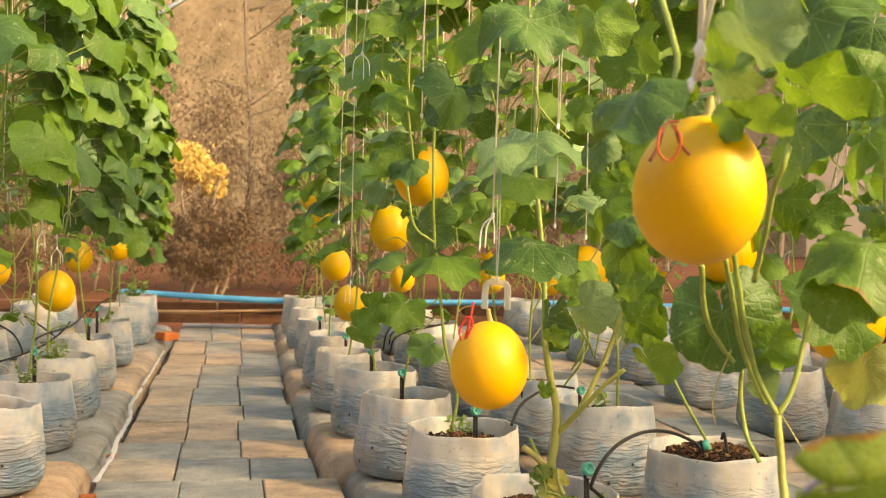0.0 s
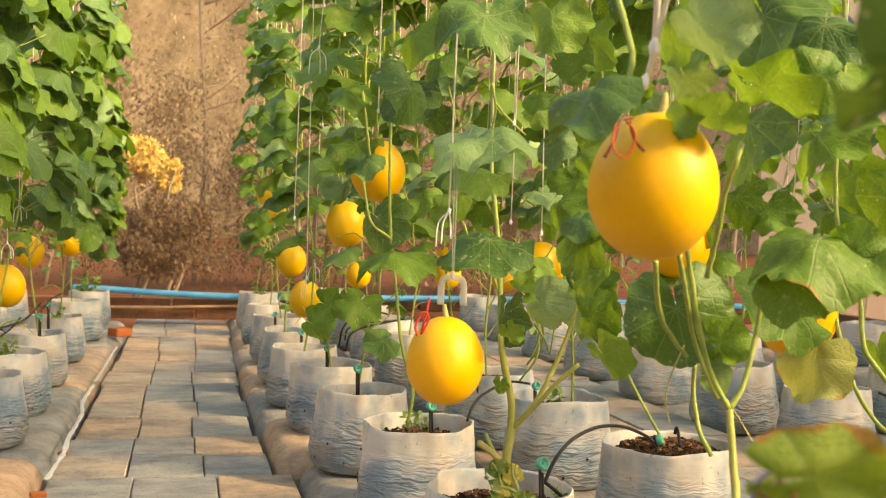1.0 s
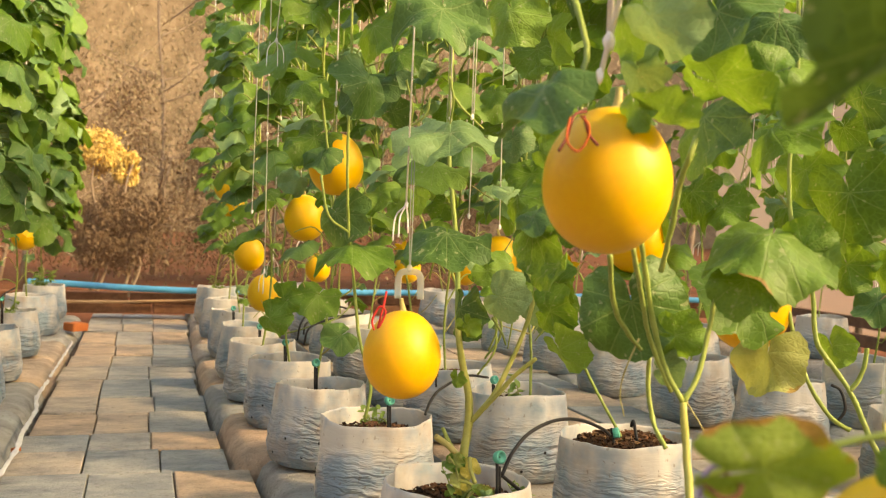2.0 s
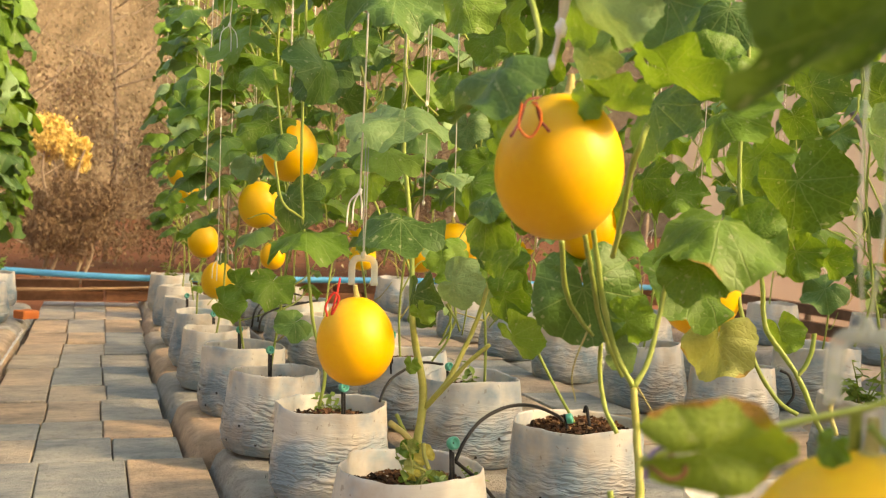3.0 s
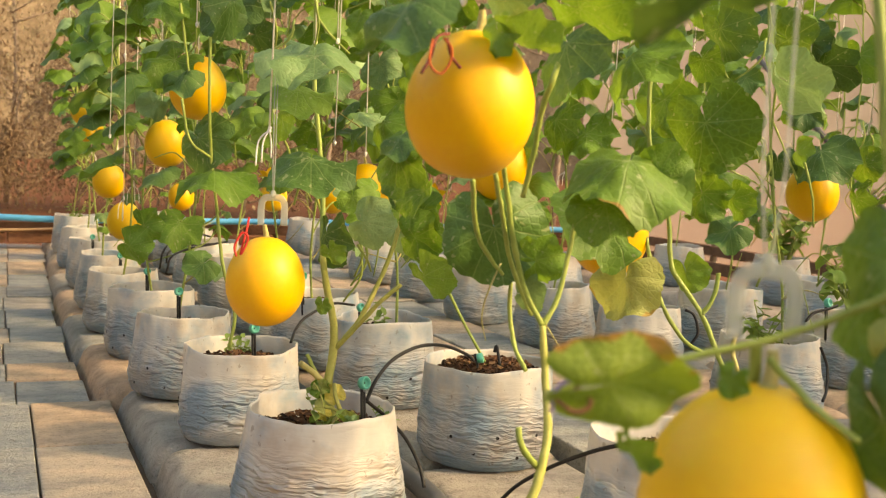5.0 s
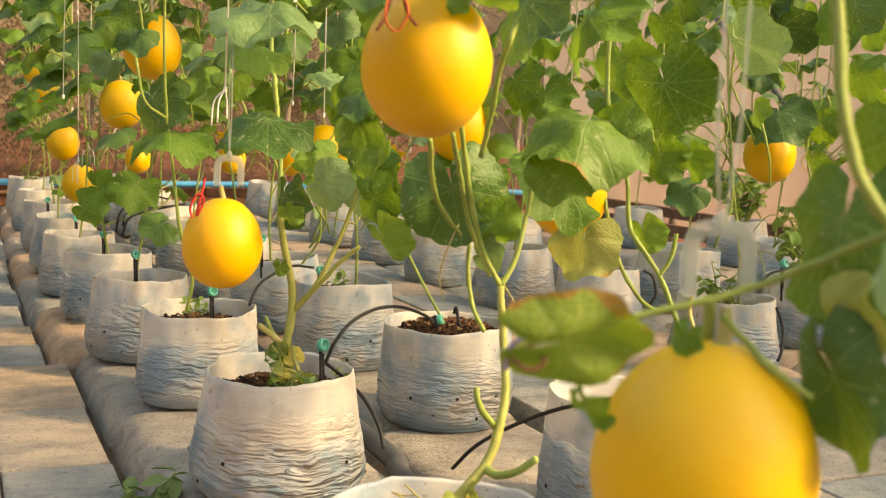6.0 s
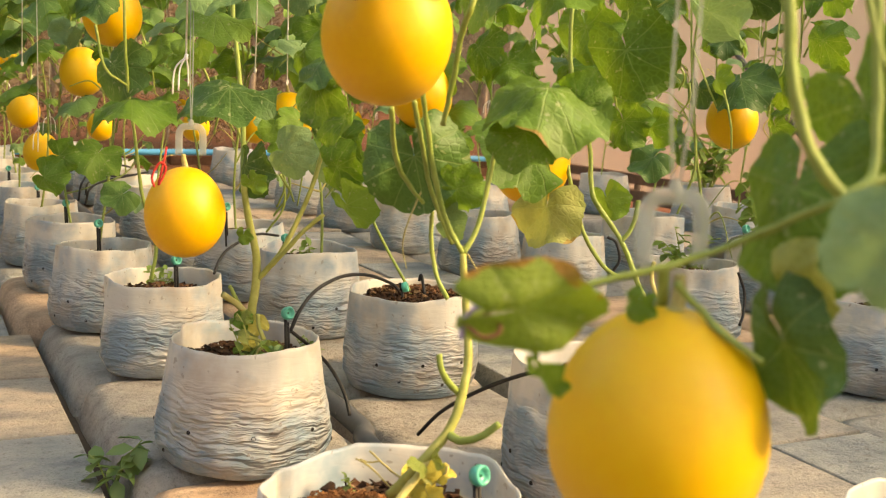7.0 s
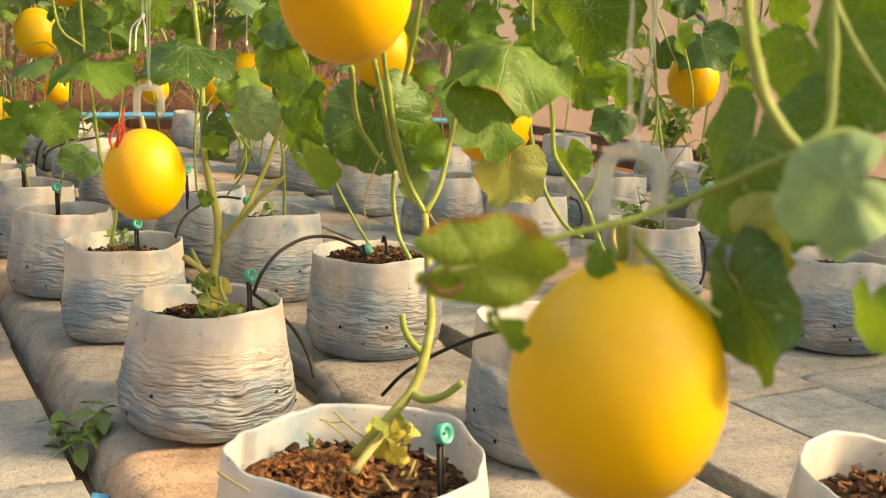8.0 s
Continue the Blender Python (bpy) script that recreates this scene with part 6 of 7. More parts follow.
stem(vine_b, [(0.709, 2.190, 0.589), (0.712, 2.188, 0.563), (0.693, 2.212, 0.534)], 0.0029, 0.0022, STEM, "leaf_stalk")
stem(vine_b, [(0.721, 2.188, 0.470), (0.720, 2.187, 0.420), (0.692, 2.211, 0.367)], 0.0029, 0.0022, STEM, "leaf_stalk")
stem(vine_b, [(0.688, 2.104, 0.510), (0.695, 2.102, 0.472), (0.686, 2.123, 0.430)], 0.0029, 0.0022, STEM, "leaf_stalk")
stem(vine_b, [(0.724, 2.012, 0.595), (0.737, 2.009, 0.571), (0.746, 2.027, 0.545)], 0.0029, 0.0022, STEM, "leaf_stalk")
stem(vine_b, [(0.766, 1.990, 0.607), (0.774, 1.988, 0.567), (0.771, 2.008, 0.525)], 0.0029, 0.0022, STEM, "leaf_stalk")
stem(vine_b, [(0.654, 2.009, 0.507), (0.671, 2.005, 0.481), (0.689, 2.022, 0.453)], 0.0029, 0.0022, STEM, "leaf_stalk")
stem(vine_b, [(0.871, 2.111, 0.591), (0.891, 2.107, 0.556), (0.913, 2.122, 0.519)], 0.0029, 0.0022, STEM, "leaf_stalk")
stem(vine_b, [(0.742, 2.225, 0.491), (0.743, 2.224, 0.445), (0.718, 2.248, 0.396)], 0.0029, 0.0022, STEM, "leaf_stalk")
leaf(vine_d, (1.492, 1.864, 0.925), (-0.648, -0.629, -0.431), (-0.082, -0.505, 0.859), 0.092, "pale", 3)
leaf(vine_d, (1.342, 1.933, 1.003), (0.441, -0.790, -0.425), (-0.875, -0.484, -0.009), 0.079, "green", 5)
leaf(vine_d, (1.530, 1.848, 0.989), (-0.663, -0.576, -0.479), (-0.433, -0.227, 0.872), 0.071, "green", 0)
leaf(vine_d, (1.268, 1.844, 1.037), (0.205, -0.734, -0.648), (-0.942, -0.329, 0.074), 0.079, "green", 1)
leaf(vine_d, (1.358, 1.790, 0.861), (-0.582, -0.266, -0.769), (-0.714, -0.286, 0.639), 0.077, "deep", 3)
leaf(vine_d, (1.512, 1.790, 0.803), (-0.729, -0.091, -0.678), (-0.550, -0.513, 0.659), 0.079, "deep", 3)
leaf(vine_d, (1.120, 1.710, 0.915), (-0.543, -0.685, -0.485), (-0.680, 0.021, 0.733), 0.079, "pale", 2)
leaf(vine_d, (1.202, 1.756, 0.703), (-0.140, -0.963, -0.230), (-0.974, 0.176, -0.144), 0.081, "green", 4)
leaf(vine_d, (1.540, 1.843, 0.810), (-0.410, -0.226, -0.884), (-0.784, -0.408, 0.468), 0.089, "green", 4)
leaf(vine_d, (1.229, 1.843, 0.685), (0.321, -0.913, -0.252), (-0.940, -0.340, 0.037), 0.071, "deep", 1)
leaf(vine_d, (1.486, 1.776, 0.720), (-0.203, -0.931, -0.305), (-0.979, 0.204, 0.030), 0.072, "green", 1)
leaf(vine_d, (1.187, 1.785, 0.993), (-0.648, 0.074, -0.758), (-0.724, -0.371, 0.582), 0.084, "green", 4)
leaf(vine_d, (1.304, 1.700, 0.764), (-0.571, -0.686, -0.450), (-0.699, 0.120, 0.705), 0.055, "pale", 4)
leaf(vine_d, (1.289, 1.830, 0.891), (0.091, -0.617, -0.781), (-0.970, -0.234, 0.071), 0.092, "green", 2)
stem(vine_d, [(1.203, 1.864, 1.022), (1.196, 1.864, 0.978), (1.160, 1.895, 0.934)], 0.0023, 0.0018, STEM, "leaf_stalk")
stem(vine_d, [(1.217, 1.883, 0.968), (1.230, 1.874, 0.920), (1.244, 1.886, 0.873)], 0.0023, 0.0018, STEM, "leaf_stalk")
stem(vine_d, [(1.466, 1.880, 1.036), (1.475, 1.872, 0.976), (1.478, 1.887, 0.917)], 0.0023, 0.0018, STEM, "leaf_stalk")
stem(vine_d, [(1.189, 1.726, 0.728), (1.203, 1.716, 0.670), (1.221, 1.725, 0.611)], 0.0023, 0.0018, STEM, "leaf_stalk")
stem(vine_d, [(1.310, 1.669, 0.736), (1.317, 1.665, 0.717), (1.320, 1.683, 0.696)], 0.0023, 0.0018, STEM, "leaf_stalk")
stem(vine_d, [(1.110, 1.736, 0.978), (1.104, 1.734, 0.934), (1.075, 1.763, 0.891)], 0.0023, 0.0018, STEM, "leaf_stalk")
stem(vine_d, [(1.432, 1.793, 0.779), (1.455, 1.780, 0.723), (1.493, 1.783, 0.667)], 0.0023, 0.0018, STEM, "leaf_stalk")
stem(vine_d, [(1.369, 1.615, 0.700), (1.382, 1.605, 0.642), (1.400, 1.615, 0.582)], 0.0023, 0.0018, STEM, "leaf_stalk")
stem(vine_d, [(1.150, 1.836, 1.002), (1.146, 1.835, 0.968), (1.120, 1.864, 0.935)], 0.0023, 0.0018, STEM, "leaf_stalk")
stem(vine_d, [(1.371, 1.761, 0.773), (1.362, 1.762, 0.737), (1.325, 1.794, 0.699)], 0.0023, 0.0018, STEM, "leaf_stalk")
stem(vine_d, [(1.285, 1.857, 0.997), (1.298, 1.849, 0.962), (1.312, 1.863, 0.930)], 0.0023, 0.0018, STEM, "leaf_stalk")
stem(vine_d, [(1.346, 1.834, 0.692), (1.375, 1.822, 0.673), (1.425, 1.822, 0.654)], 0.0023, 0.0018, STEM, "leaf_stalk")
stem(vine_d, [(1.347, 1.722, 0.927), (1.340, 1.722, 0.888), (1.308, 1.752, 0.849)], 0.0023, 0.0018, STEM, "leaf_stalk")
stem(vine_d, [(1.384, 1.737, 0.711), (1.387, 1.734, 0.681), (1.381, 1.755, 0.650)], 0.0023, 0.0018, STEM, "leaf_stalk")
leaf(vine_f, (2.133, 2.335, 0.687), (-0.480, -0.797, -0.367), (-0.806, 0.235, 0.543), 0.093, "green", 1)
leaf(vine_f, (1.814, 2.348, 0.588), (-0.383, -0.910, -0.160), (-0.920, 0.360, 0.155), 0.112, "pale", 5)
leaf(vine_f, (2.229, 2.236, 0.805), (0.113, -0.884, -0.453), (-0.934, 0.061, -0.352), 0.126, "green", 0)
leaf(vine_f, (2.260, 2.407, 0.990), (-0.638, -0.653, -0.408), (-0.674, 0.218, 0.706), 0.080, "green", 3)
leaf(vine_f, (1.876, 2.630, 0.945), (-0.086, -0.339, -0.937), (-0.766, -0.578, 0.280), 0.106, "pale", 5)
leaf(vine_f, (1.993, 2.369, 1.011), (-0.368, -0.655, -0.660), (-0.923, 0.174, 0.343), 0.117, "deep", 2)
leaf(vine_f, (1.969, 2.238, 1.004), (-0.495, -0.732, -0.469), (-0.847, 0.287, 0.447), 0.112, "pale", 4)
leaf(vine_f, (1.684, 2.368, 0.663), (0.099, -0.648, -0.755), (-0.993, -0.109, -0.036), 0.091, "green", 2)
leaf(vine_f, (2.248, 2.254, 0.952), (-0.225, -0.414, -0.882), (-0.953, -0.094, 0.287), 0.090, "green", 2)
leaf(vine_f, (2.039, 2.186, 0.702), (0.138, -0.938, -0.319), (-0.977, -0.181, 0.109), 0.108, "green", 1)
stem(vine_f, [(2.112, 2.285, 0.815), (2.112, 2.278, 0.763), (2.091, 2.302, 0.709)], 0.0023, 0.0018, STEM, "leaf_stalk")
stem(vine_f, [(1.829, 2.530, 0.861), (1.848, 2.519, 0.838), (1.865, 2.530, 0.815)], 0.0023, 0.0018, STEM, "leaf_stalk")
stem(vine_f, [(1.726, 2.390, 0.951), (1.745, 2.376, 0.909), (1.766, 2.383, 0.868)], 0.0023, 0.0018, STEM, "leaf_stalk")
stem(vine_f, [(1.841, 2.319, 0.627), (1.873, 2.297, 0.571), (1.927, 2.288, 0.514)], 0.0023, 0.0018, STEM, "leaf_stalk")
stem(vine_f, [(1.796, 2.455, 0.842), (1.795, 2.444, 0.759), (1.769, 2.466, 0.675)], 0.0023, 0.0018, STEM, "leaf_stalk")
stem(vine_f, [(1.864, 2.223, 0.643), (1.899, 2.204, 0.615), (1.961, 2.194, 0.587)], 0.0023, 0.0018, STEM, "leaf_stalk")
stem(vine_f, [(1.661, 2.352, 0.838), (1.656, 2.345, 0.774), (1.623, 2.373, 0.709)], 0.0023, 0.0018, STEM, "leaf_stalk")
stem(vine_f, [(1.694, 2.407, 0.916), (1.690, 2.400, 0.848), (1.655, 2.428, 0.778)], 0.0023, 0.0018, STEM, "leaf_stalk")
stem(vine_f, [(1.964, 2.468, 0.666), (1.959, 2.461, 0.595), (1.924, 2.489, 0.521)], 0.0023, 0.0018, STEM, "leaf_stalk")
stem(vine_f, [(2.052, 2.193, 0.784), (2.059, 2.187, 0.756), (2.055, 2.207, 0.728)], 0.0023, 0.0018, STEM, "leaf_stalk")

# hooks, ties and strings
fruit_hook(0.419, 0.509, 0.630, -24, 0.037, TOP, 0.0065)
fruit_hook(0.427, 1.749, 0.603, -20, 0.042, 0.80, 0.002)
string(0.439, 1.000, 0.873, TOP, (0.026, 0.025), 0.0038, True, False, 20)
string(0.431, 1.000, 0.839, TOP, (0.293, -0.025), 0.003, True, False, 21)
string(0.430, 1.802, 0.714, TOP, (0.028, 0.029), 0.0016, True, True, 1)
string(1.413, 2.379, 0.755, TOP, (0.059, 0.022), 0.0014, True, False, 2)
string(0.393, 2.324, 0.928, TOP, (0.009, 0.027), 0.0014, True, False, 3)
string(0.321, 2.999, 0.901, TOP, (0.006, 0.028), 0.0014, True, False, 4)
string(0.305, 2.701, 1.110, TOP, (0.084, 0.009), 0.0014, True, True, 5)
string(0.691, 2.312, 0.700, TOP, (0.030, 0.029), 0.0014, True, False, 6)
string(0.635, 2.124, 0.898, TOP, (0.003, 0.029), 0.0014, True, False, 7)
string(0.758, 2.299, 0.677, TOP, (-0.002, 0.035), 0.0014, True, False, 8)
string(0.593, 2.132, 0.891, TOP, (-0.008, 0.031), 0.0014, True, False, 9)
string(0.304, 3.201, 0.692, TOP, (0.023, 0.030), 0.0014, True, False, 10)
string(0.343, 3.189, 0.521, TOP, (-0.003, 0.039), 0.0014, True, True, 11)
string(-0.569, 4.387, 0.728, TOP, (-0.013, 0.036), 0.0014, True, True, 12)
string(-0.462, 4.773, 0.676, TOP, (-0.021, 0.039), 0.0014, True, False, 13)
string(-0.559, 3.771, 0.584, TOP, (-0.025, 0.042), 0.0014, True, True, 14)
string(0.604, 1.314, 0.849, TOP, (0.027, 0.026), 0.0014, True, True, 15)
string(1.789, 2.122, 0.920, TOP, (0.111, 0.112), 0.0014, True, True, 16)


# ---------------------------------------------------------------- vines of the further rows
rng = random.Random(21)
for row, first, start, count, side in ((R1, 3, 0.45, 32, -2.8), (R2, 2, 0.54, 44, None), (R3, 1, 0.66, 22, None), (R4, 1, 0.60, 20, None), (R5, 1, 0.75, 14, None), (L1, 0, 0.54, 60, 0.0), (L2, 0, 0.50, 32, None)):
    for k, (x, y) in enumerate(row):
        if k < first:
            continue
        v = vine(x, y, BAG_Z + SOIL_Z, TOP, (0.95 - 0.07 * y if row is L1 else start) + (0.05 if row is R1 and k > 4 else 0.0) + rng.uniform(-0.05, 0.12), count, 100 + 17 * k + int(37 * abs(x)), (rng.uniform(-0.05, 0.05), rng.uniform(-0.05, 0.05)), 1.15, (0.12, 0.20) if row is L1 else (0.11, 0.18), side=side, hang=(15, 60) if row is L1 else (-5, 30), mix=(0.45, 0.45, 0.10) if row is L1 else (0.62, 0.26, 0.12))
        string(x + 0.03, y + 0.02, rng.uniform(0.5, 0.95), TOP, (rng.uniform(-0.02, 0.02), 0.0), 0.0016, True, True, k)
        if rng.random() < 0.6:
            string(x - 0.05, y - 0.03, rng.uniform(0.7, 1.2), TOP, (rng.uniform(-0.02, 0.02), 0.0), 0.0014, True, False, k + 50)

# rows continued out of view beside the camera, added to shade bags and fruit
for k, (x, y) in enumerate(((2.2, 1.25), (2.2, 0.6), (2.66, 1.45), (2.66, 0.8), (1.05, 0.20), (3.4, 2.3), (3.4, 1.5))):
    grow_bag(x, y, BAG_Z, 50 * k, k, 1.0, 1.0, False, False)
    vine(x, y, BAG_Z + SOIL_Z, TOP, 0.75, 34 if x < 1.5 else 13, 400 + k, (0.02, 0.0), 1.0, (0.14, 0.20))

# ---------------------------------------------------------------- hanging fruit
melon(0.455, 1.027, 0.739, 0.130, 20, 4, 0, 1.0, "large ripe yellow melon tied with dark red string")
melon(0.850, 1.805, 0.668, 0.108, 70, -5, 1, 1.0)
melon(0.426, 1.784, 0.465, 0.130, 130, 2, 2, 1.0, "ripe yellow melon hanging low over a grow bag")
melon(0.422, 0.512, 0.493, 0.130, 10, 3, 1, 1.0, "large ripe yellow melon hanging from a plastic hook")
for k, (x, y, z, w) in enumerate(MELONS):
    melon(x, y, z, w, 47 * k, (k % 5 - 2) * 3, k)

# ---------------------------------------------------------------- loose things by the walls
bm = bmesh.new()
tube(bm, [(-0.70, 7.42, 0.196), (-0.577, 7.42, 0.193), (0.416, 7.42, 0.150), (2.19, 7.42, 0.157), (4.05, 7.42, 0.13)], 0.021, 12, 8)
solid("water_pipe", bm, BLUE, "light blue plastic water pipe lying along the brick wall", "pipe")
bm = bmesh.new()
tube(bm, [(0.76, 0.2, 0.0), (0.790, 1.75, 0.004), (0.825, 2.10, 0.004), (0.79, 3.6, 0.004), (0.76, 6.9, 0.004)], 0.021, 12, 8)
solid("supply_pipe", bm, GREY_PIPE, "dark grey plastic supply pipe between two rows of bags", "pipe")


film_strip([(-0.338, 3.00, -0.006), (-0.326, 3.3, 0.000), (-0.336, 3.55, -0.004), (-0.330, 3.90, -0.002), (-0.352, 4.2, -0.004), (-0.346, 4.6, -0.004)], 0.024, 1, "crumpled torn white plastic strip in the path's joint")
film_strip([(-0.348, 4.70, -0.006), (-0.338, 5.2, -0.002), (-0.334, 5.9, -0.006)], 0.018, 2, "dusty pale plastic strip in the path's joint")
clay_piece(-0.345, 6.40, 0.045, 60, 0.15, 1)
clay_piece(-0.342, 2.88, -0.008, 20, 0.04, 2)
clay_piece(-0.333, 3.36, -0.008, 70, 0.035, 3)
# ---------------------------------------------------------------- trees beyond the net
def tree(x, y, height, crown, seed, material, label, lowest=0.12):
    base = thing("tree", x, y, -0.1, label, "tree", "trees outside the greenhouse")
    r = random.Random(seed)
    bm = bmesh.new()
    tips = []
    tube(bm, [(0, 0, 0), (0.1, 0.05, height * 0.35), (0.0, -0.08, height * 0.7), (0.1, 0.0, height)], 0.012 + height * 0.004, 8, 4, 0.008)
    for k in range(20):
        h = height * r.uniform(lowest, 0.95)
        a = r.uniform(0, 6.28)
        ln = crown * r.uniform(0.5, 1.0)
        end = Vector((ln * math.cos(a), ln * math.sin(a), h + ln * r.uniform(0.2, 0.7)))
        tube(bm, [(0.05, 0, h), (end.x * 0.5, end.y * 0.5, h + (end.z - h) * 0.35), end], 0.012, 5, 3, 0.004)
        tips += [end, (end + Vector((0, 0, h))) * 0.5 + Vector((end.x * 0.25, end.y * 0.25, 0))]
    part("trunk", bm, BARK, base)
    bm = bmesh.new()
    for q in tips:
        for _ in range(150):
            c = q + Vector((r.gauss(0, 1), r.gauss(0, 1), r.gauss(0, 0.8))) * crown * 0.24
            s = r.uniform(0.010, 0.030)
            m = Matrix.Translation(c) @ Euler((r.uniform(0, 6), r.uniform(0, 6), r.uniform(0, 6))).to_matrix().to_4x4()
            vs = [bm.verts.new(m @ Vector(p)) for p in ((-s, 0, 0), (0, -s * 0.45, s * 0.1), (s, 0, 0), (0, s * 0.45, s * 0.1))]
            bm.faces.new(vs)
    tagged(part("crown", bm, material, base, smooth=False), kind="stuff")
    return base


rng = random.Random(77)
for k in range(17):
    x = -6.5 + 0.95 * k + rng.uniform(-0.4, 0.4)
    tree(x, rng.uniform(10.2, 14.5), rng.uniform(4.5, 6.5), rng.uniform(1.0, 1.6), 60 + k, TREE_LEAF, "thin olive-leaved tree outside the net")
tree(-0.45, 10.2, 1.42, 0.17, 91, TREE_SUNLIT, "low shrub outside the net, sunlight put into its golden leaf colour", 0.76)
tree(-0.40, 10.0, 0.86, 0.24, 141, SHADED_BUSH_LEAF, "dense brown-green bush outside the net, shade put into its dark colour", 0.30)
tree(-0.12, 10.05, 0.84, 0.24, 142, SHADED_BUSH_LEAF, "dense brown-green bush outside the net, shade put into its dark colour", 0.30)
tree(-0.17, 10.3, 1.28, 0.09, 92, TREE_SUNLIT, "low shrub outside the net, sunlight put into its golden leaf colour", 0.78)
for k in range(13):
    tree(-4.2 + 0.75 * k + rng.uniform(-0.2, 0.2), rng.uniform(11.8, 13.2), rng.uniform(1.3, 2.3), rng.uniform(0.55, 0.85), 160 + k, SHADED_BUSH_LEAF, "dense brown-green bush outside the net, shade put into its dark colour", 0.05)

bm = bmesh.new()
prev = None
for k in range(49):
    a = -math.pi * 0.25 + math.pi * 1.5 * k / 48
    p, q = Vector((40 * math.cos(a), 40 * math.sin(a), -1.0)), Vector((40 * math.cos(a), 40 * math.sin(a), 15.0 + 2.0 * noise.noise(Vector((k * 0.6, 0, 0)))))
    vs = (bm.verts.new(p), bm.verts.new(q))
    if prev:
        bm.faces.new((prev[0], vs[0], vs[1], prev[1]))
    prev = vs
solid("backdrop", bm, WOODS, "far belt of hazy woods round the greenhouse", "woods", kind="structure")


# ---------------------------------------------------------------- drip watering
drip_stake(0.612, 1.813, 0.214, 25, -4, 0.063)
drip_stake(0.556, 2.452, 0.219, 20, -4, 0.049)
drip_stake(0.473, 3.024, 0.226, 15, -4, 0.050)
drip_stake(0.464, 3.632, 0.208, 15, -4, 0.052)
drip_stake(0.567, 1.003, 0.230, 20, -4, 0.041)
drip_stake(1.001, 2.193, 0.203, 60, -4, 0.033)
drip_stake(0.916, 2.789, 0.211, 30, -4, 0.050)
drip_stake(0.813, 3.003, 0.263, 30, -4, 0.057)
drip_stake(1.952, 2.189, 0.307, 20, -4, 0.041)
drip_stake(-0.582, 3.511, 0.178, 20, -4, 0.093)
drip_stake(-0.554, 4.575, 0.182, 10, -4, 0.086)
drip_stake(-0.581, 5.089, 0.182, 20, -4, 0.093)
drip_stake(0.445, 4.282, 0.190, 10, -4, 0.053)
drip_stake(0.400, 5.004, 0.198, 10, -4, 0.051)
drip_tube([(0.623, 1.826, 0.246), (0.647, 1.844, 0.281), (0.695, 1.892, 0.306), (0.766, 1.949, 0.317), (0.846, 2.019, 0.304), (0.924, 2.087, 0.272), (0.943, 2.085, 0.257)])
drip_tube([(0.626, 1.835, 0.244), (0.674, 1.859, 0.205), (0.721, 1.882, 0.157), (0.749, 1.880, 0.106), (0.753, 1.859, 0.069)])
drip_tube([(0.820, 1.699, 0.076), (0.836, 1.645, 0.131), (0.844, 1.539, 0.194), (0.864, 1.447, 0.243), (0.893, 1.370, 0.277)])
drip_tube([(0.657, 2.504, 0.229), (0.682, 2.553, 0.253), (0.720, 2.595, 0.276), (0.818, 2.718, 0.287), (0.899, 2.788, 0.272)])
drip_tube([(0.496, 3.573, 0.278), (0.507, 3.579, 0.333), (0.554, 3.674, 0.360), (0.644, 3.745, 0.375), (0.703, 3.826, 0.361)])
drip_tube([(0.486, 3.351, 0.290), (0.500, 3.354, 0.339), (0.561, 3.440, 0.355), (0.655, 3.508, 0.366), (0.714, 3.592, 0.367)])
drip_tube([(0.998, 2.105, 0.270), (1.003, 2.105, 0.282), (0.999, 2.077, 0.248)])
drip_tube([(1.802, 2.030, 0.273), (1.815, 2.018, 0.227), (1.799, 1.997, 0.178), (1.777, 1.982, 0.156)])
drip_tube([(1.458, 2.084, 0.358), (1.476, 2.074, 0.346), (1.483, 2.066, 0.308), (1.469, 2.069, 0.282)])
drip_tube([(1.839, 2.130, 0.317), (1.872, 2.140, 0.336), (1.924, 2.151, 0.343), (1.965, 2.166, 0.349)])
drip_tube([(-0.818, 4.217, 0.155), (-0.738, 4.203, 0.182), (-0.675, 4.293, 0.209), (-0.629, 4.387, 0.246), (-0.612, 4.486, 0.276)])
drip_tube([(-0.862, 4.432, 0.268), (-0.808, 4.421, 0.233), (-0.775, 4.413, 0.174), (-0.745, 4.304, 0.102)])
drip_tube([(-0.841, 4.836, 0.265), (-0.765, 4.719, 0.242), (-0.680, 4.600, 0.202), (-0.658, 4.595, 0.175)])
drip_tube([(-0.610, 3.671, 0.241), (-0.608, 3.671, 0.289), (-0.593, 3.771, 0.302), (-0.545, 4.067, 0.306), (-0.525, 4.370, 0.342)])
drip_tube([(-0.574, 4.785, 0.272), (-0.552, 4.883, 0.312), (-0.516, 4.979, 0.335)])
drip_tube([(0.549, 4.365, 0.252), (0.564, 4.364, 0.293), (0.639, 4.451, 0.314), (0.758, 4.531, 0.317)])
drip_tube([(0.556, 3.855, 0.265), (0.565, 3.854, 0.305), (0.630, 3.944, 0.317), (0.748, 4.023, 0.319)])

# string ties on the fruit
tie([(0.411, 0.983, 0.802), (0.396, 0.976, 0.797), (0.386, 0.967, 0.776), (0.375, 0.958, 0.762)], 0.0016, MAROON, "dark red twisted tie on the large melon")
tie([(0.388, 0.967, 0.794), (0.382, 0.957, 0.772), (0.392, 0.955, 0.762), (0.401, 0.954, 0.773), (0.402, 0.954, 0.786), (0.398, 0.965, 0.796)], 0.0012, BRICK_RED, "thin dark tie looped on the large melon")
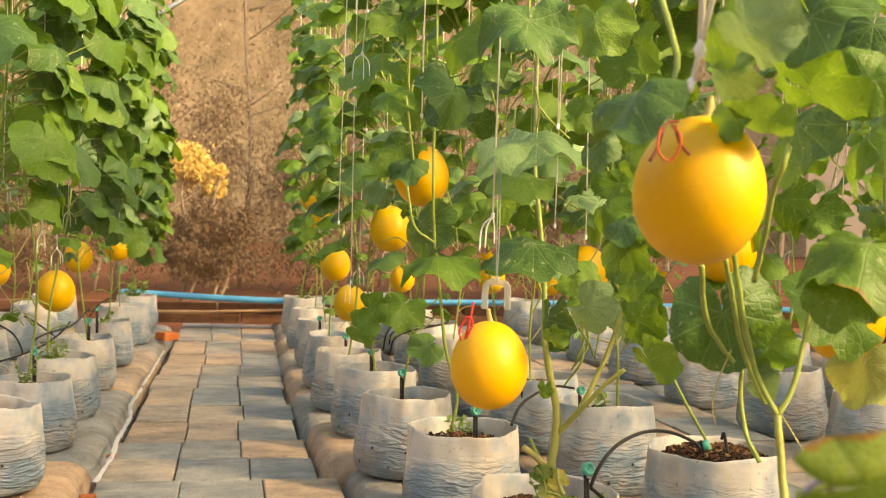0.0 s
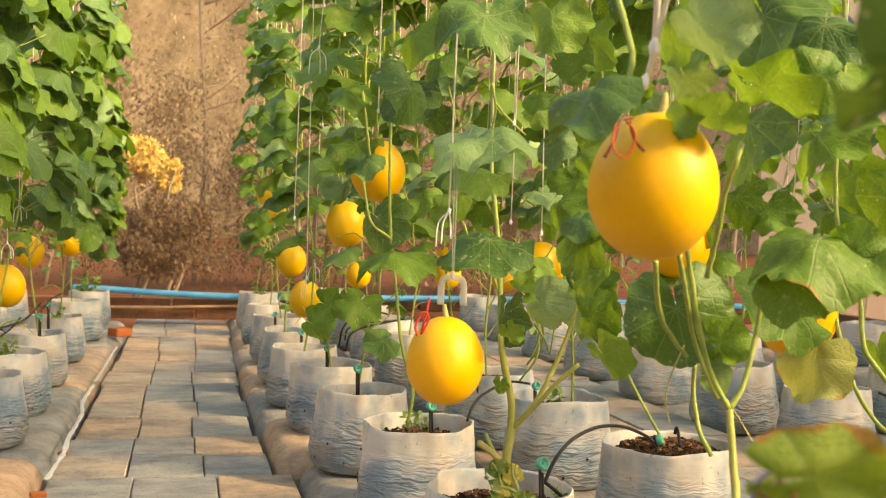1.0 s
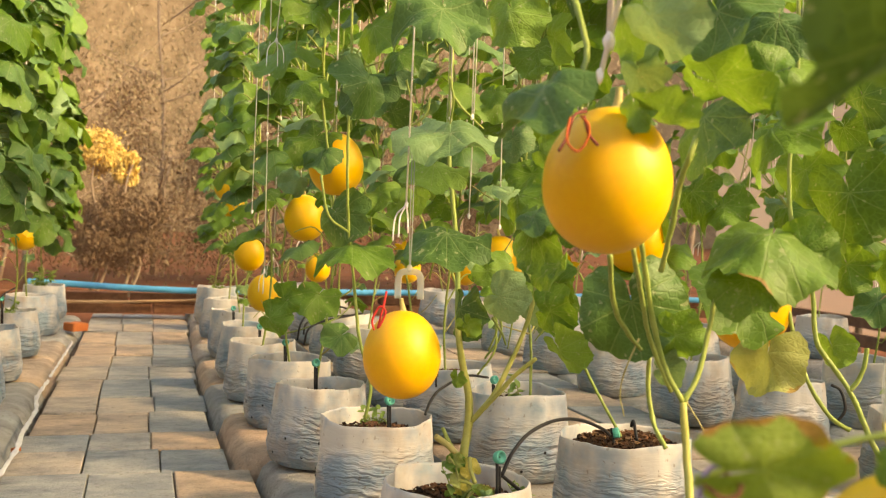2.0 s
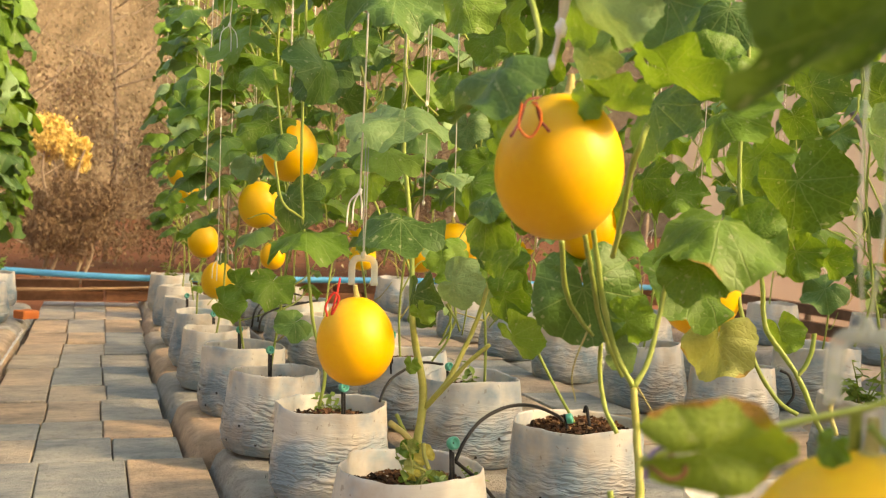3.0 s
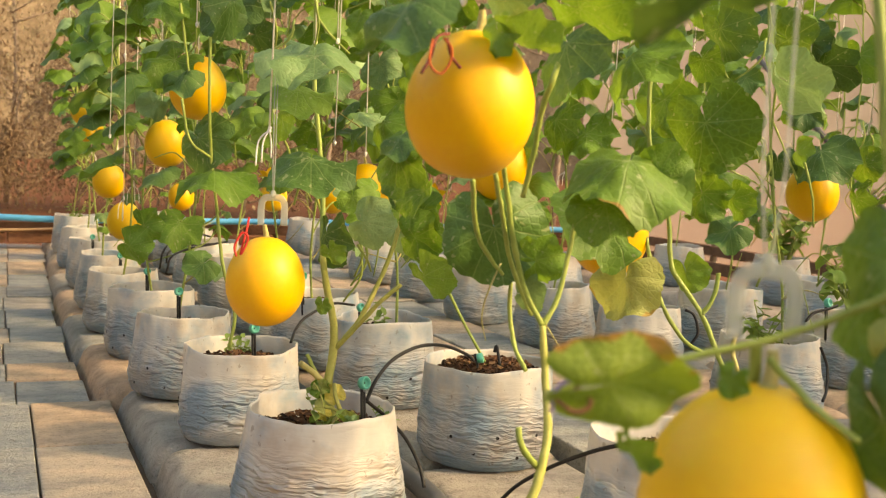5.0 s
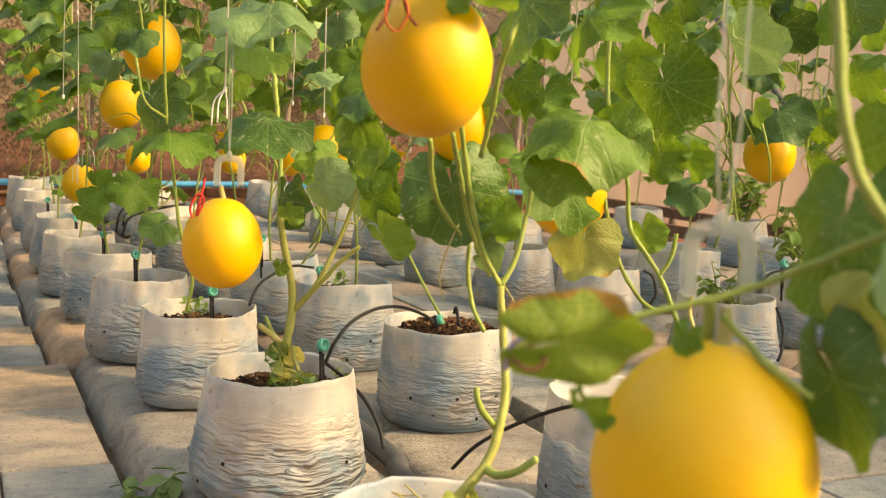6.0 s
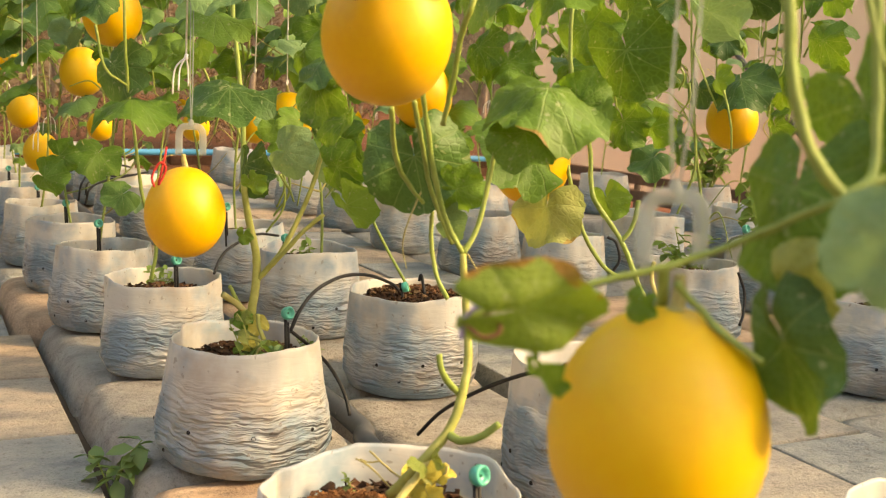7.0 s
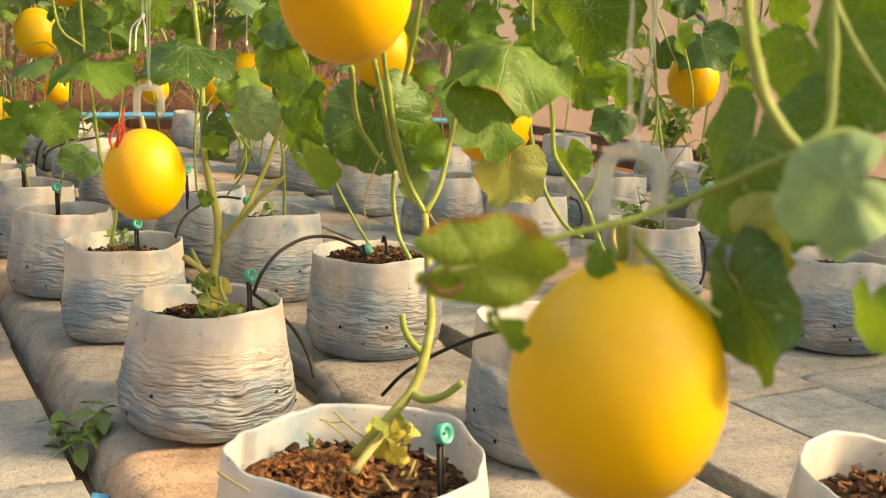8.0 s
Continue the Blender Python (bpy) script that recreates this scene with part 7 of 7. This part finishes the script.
tie([(0.401, 0.964, 0.796), (0.404, 0.958, 0.779), (0.411, 0.952, 0.768)], 0.0016, MAROON, "dark red twisted tie on the large melon")
tie([(0.360, 1.699, 0.515), (0.357, 1.700, 0.531), (0.368, 1.698, 0.552), (0.377, 1.696, 0.543), (0.366, 1.698, 0.518), (0.376, 1.707, 0.553), (0.382, 1.716, 0.575)], 0.0017, RED_STRING, "red string loop on a low melon stalk")
tie([(0.290, 0.516, 0.556), (0.290, 0.512, 0.568), (0.295, 0.511, 0.573), (0.299, 0.509, 0.574)], 0.0014, VIOLET, "violet tie on a scorched leaf")
tie([(0.290, 0.511, 0.564), (0.296, 0.502, 0.559), (0.303, 0.499, 0.562), (0.303, 0.500, 0.568), (0.297, 0.504, 0.571)], 0.0013, BRICK, "reddish tie on a scorched leaf")

# small weeds and flowers
weed(0.548, 1.835, 0.170, 0.100, 1, "small green weed sprouting from the soil")
weed(0.600, 1.800, 0.170, 0.065, 2, "small green weed sprouting from the soil")
weed(0.668, 1.850, 0.170, 0.055, 3, "small green weed sprouting from the soil")
weed(0.499, 1.130, 0.172, 0.055, 4, "small green weed sprouting from the soil")
weed(0.505, 1.200, 0.172, 0.045, 5, "small green weed sprouting from the soil")
weed(0.332, 1.930, -0.055, 0.112, 6, "dark leafy weed growing between kerb and path", 1.5)
weed(1.000, 2.800, 0.180, 0.100, 7, "small green weed sprouting from the soil")
weed(0.560, 2.610, 0.172, 0.075, 8, "small green weed sprouting from the soil")
weed(3.690, 4.470, 0.180, 0.320, 9, "bushy green herb in a grow bag")
weed(1.960, 2.440, 0.182, 0.140, 10, "small green weed sprouting from the soil")
weed(2.560, 2.740, 0.182, 0.260, 11, "bushy green herb in a grow bag")
weed(-0.590, 3.960, 0.160, 0.100, 12, "small green weed sprouting from the soil")
weed(-0.556, 5.300, 0.160, 0.100, 13, "small green weed sprouting from the soil")
weed(-0.600, 3.440, 0.160, 0.100, 14, "small green weed sprouting from the soil")
weed(0.450, 6.840, 0.165, 0.120, 15, "small green weed sprouting from the soil")
weed(-0.572, 7.030, 0.160, 0.160, 16, "small green weed sprouting from the soil")
weed(-0.560, 3.880, 0.160, 0.100, 17, "small green weed sprouting from the soil")
flower(1.067, 2.745, 0.550, 0.070, 1)
flower(1.058, 2.646, 0.578, 0.060, 2)
flower(0.687, 2.921, 0.603, 0.050, 3)
flower(-0.482, 5.079, 0.549, 0.060, 4)
flower(1.064, 2.758, 0.544, 0.060, 5)

# tendrils and dry shreds
tendril([(0.582, 1.209, 0.559), (0.566, 1.211, 0.519), (0.561, 1.211, 0.492), (0.567, 1.210, 0.465)], 0.0013, STEM_DRY)
tendril([(0.640, 1.207, 0.492), (0.657, 1.203, 0.466), (0.669, 1.190, 0.441)], 0.0013, STEM_DRY)
tendril([(0.481, 1.123, 0.261), (0.492, 1.115, 0.252), (0.505, 1.094, 0.237)], 0.0016, STEM_DRY)
tendril([(0.475, 1.126, 0.263), (0.487, 1.119, 0.257)], 0.0012, STEM_DRY)
tendril([(0.523, 0.992, 0.233), (0.532, 0.992, 0.254)], 0.0018, STEM_DRY)
tendril([(0.353, 1.113, 0.222), (0.360, 1.075, 0.223), (0.367, 1.048, 0.223)], 0.002, STEM_DRY)
tendril([(0.503, 1.014, 0.234), (0.501, 0.980, 0.230)], 0.0018, STEM_DRY)
tendril([(1.943, 2.126, 0.638), (1.930, 2.128, 0.610), (1.961, 2.109, 0.570)], 0.002, STEM_DRY)
tendril([(1.696, 2.186, 0.676), (1.721, 2.172, 0.657), (1.752, 2.167, 0.637)], 0.0025, STEM)
plastic_scrap(0.338, 1.730, -0.050)


# ---------------------------------------------------------------- paving, last because of its many pieces
pave("path", "grey and tan concrete paving, three pieces wide, sandy joints", PATH_LEFT, PATH_RIGHT, 3, ROW_Y, 3, 0.004, PATH_Z)
pave("path_east", "grey and tan concrete paving between two rows of bags", ((0, 8), (1.27, 1.25)), ((0, 8), (1.80, 1.74)), 2, [0.3 + 0.43 * k for k in range(17)], 8, 0.004, 0.018)
KERB_LABEL = "rounded concrete kerb units under a row of grow bags"
kerb_row("kerb_path", KERB_LABEL, ((0, 2.6, 3.1, 3.6, 4.4, 8), (0.585, 0.575, 0.535, 0.485, 0.470, 0.520)), 0.83, 11, 1, 0.86)
kerb_row("kerb_mid", KERB_LABEL, ((0, 8), (1.06, 0.98)), 0.55, 11, 2, 0.80)
kerb_row("kerb_east", KERB_LABEL, ((0, 8), (2.09, 2.0)), 0.75, 10, 5, 1.0)
kerb_row("kerb_far", KERB_LABEL, ((0, 8), (2.60, 2.52)), 0.9, 10, 6)
kerb_row("kerb_side", KERB_LABEL, ((0, 8), (3.5, 3.5)), 1.1, 10, 9)
kerb_row("kerb_west", KERB_LABEL, ((0, 8), (-0.640, -0.605)), 1.6, 9, 7)
kerb_row("kerb_west_back", KERB_LABEL, ((0, 8), (-1.08, -1.08)), 1.9, 9, 11)
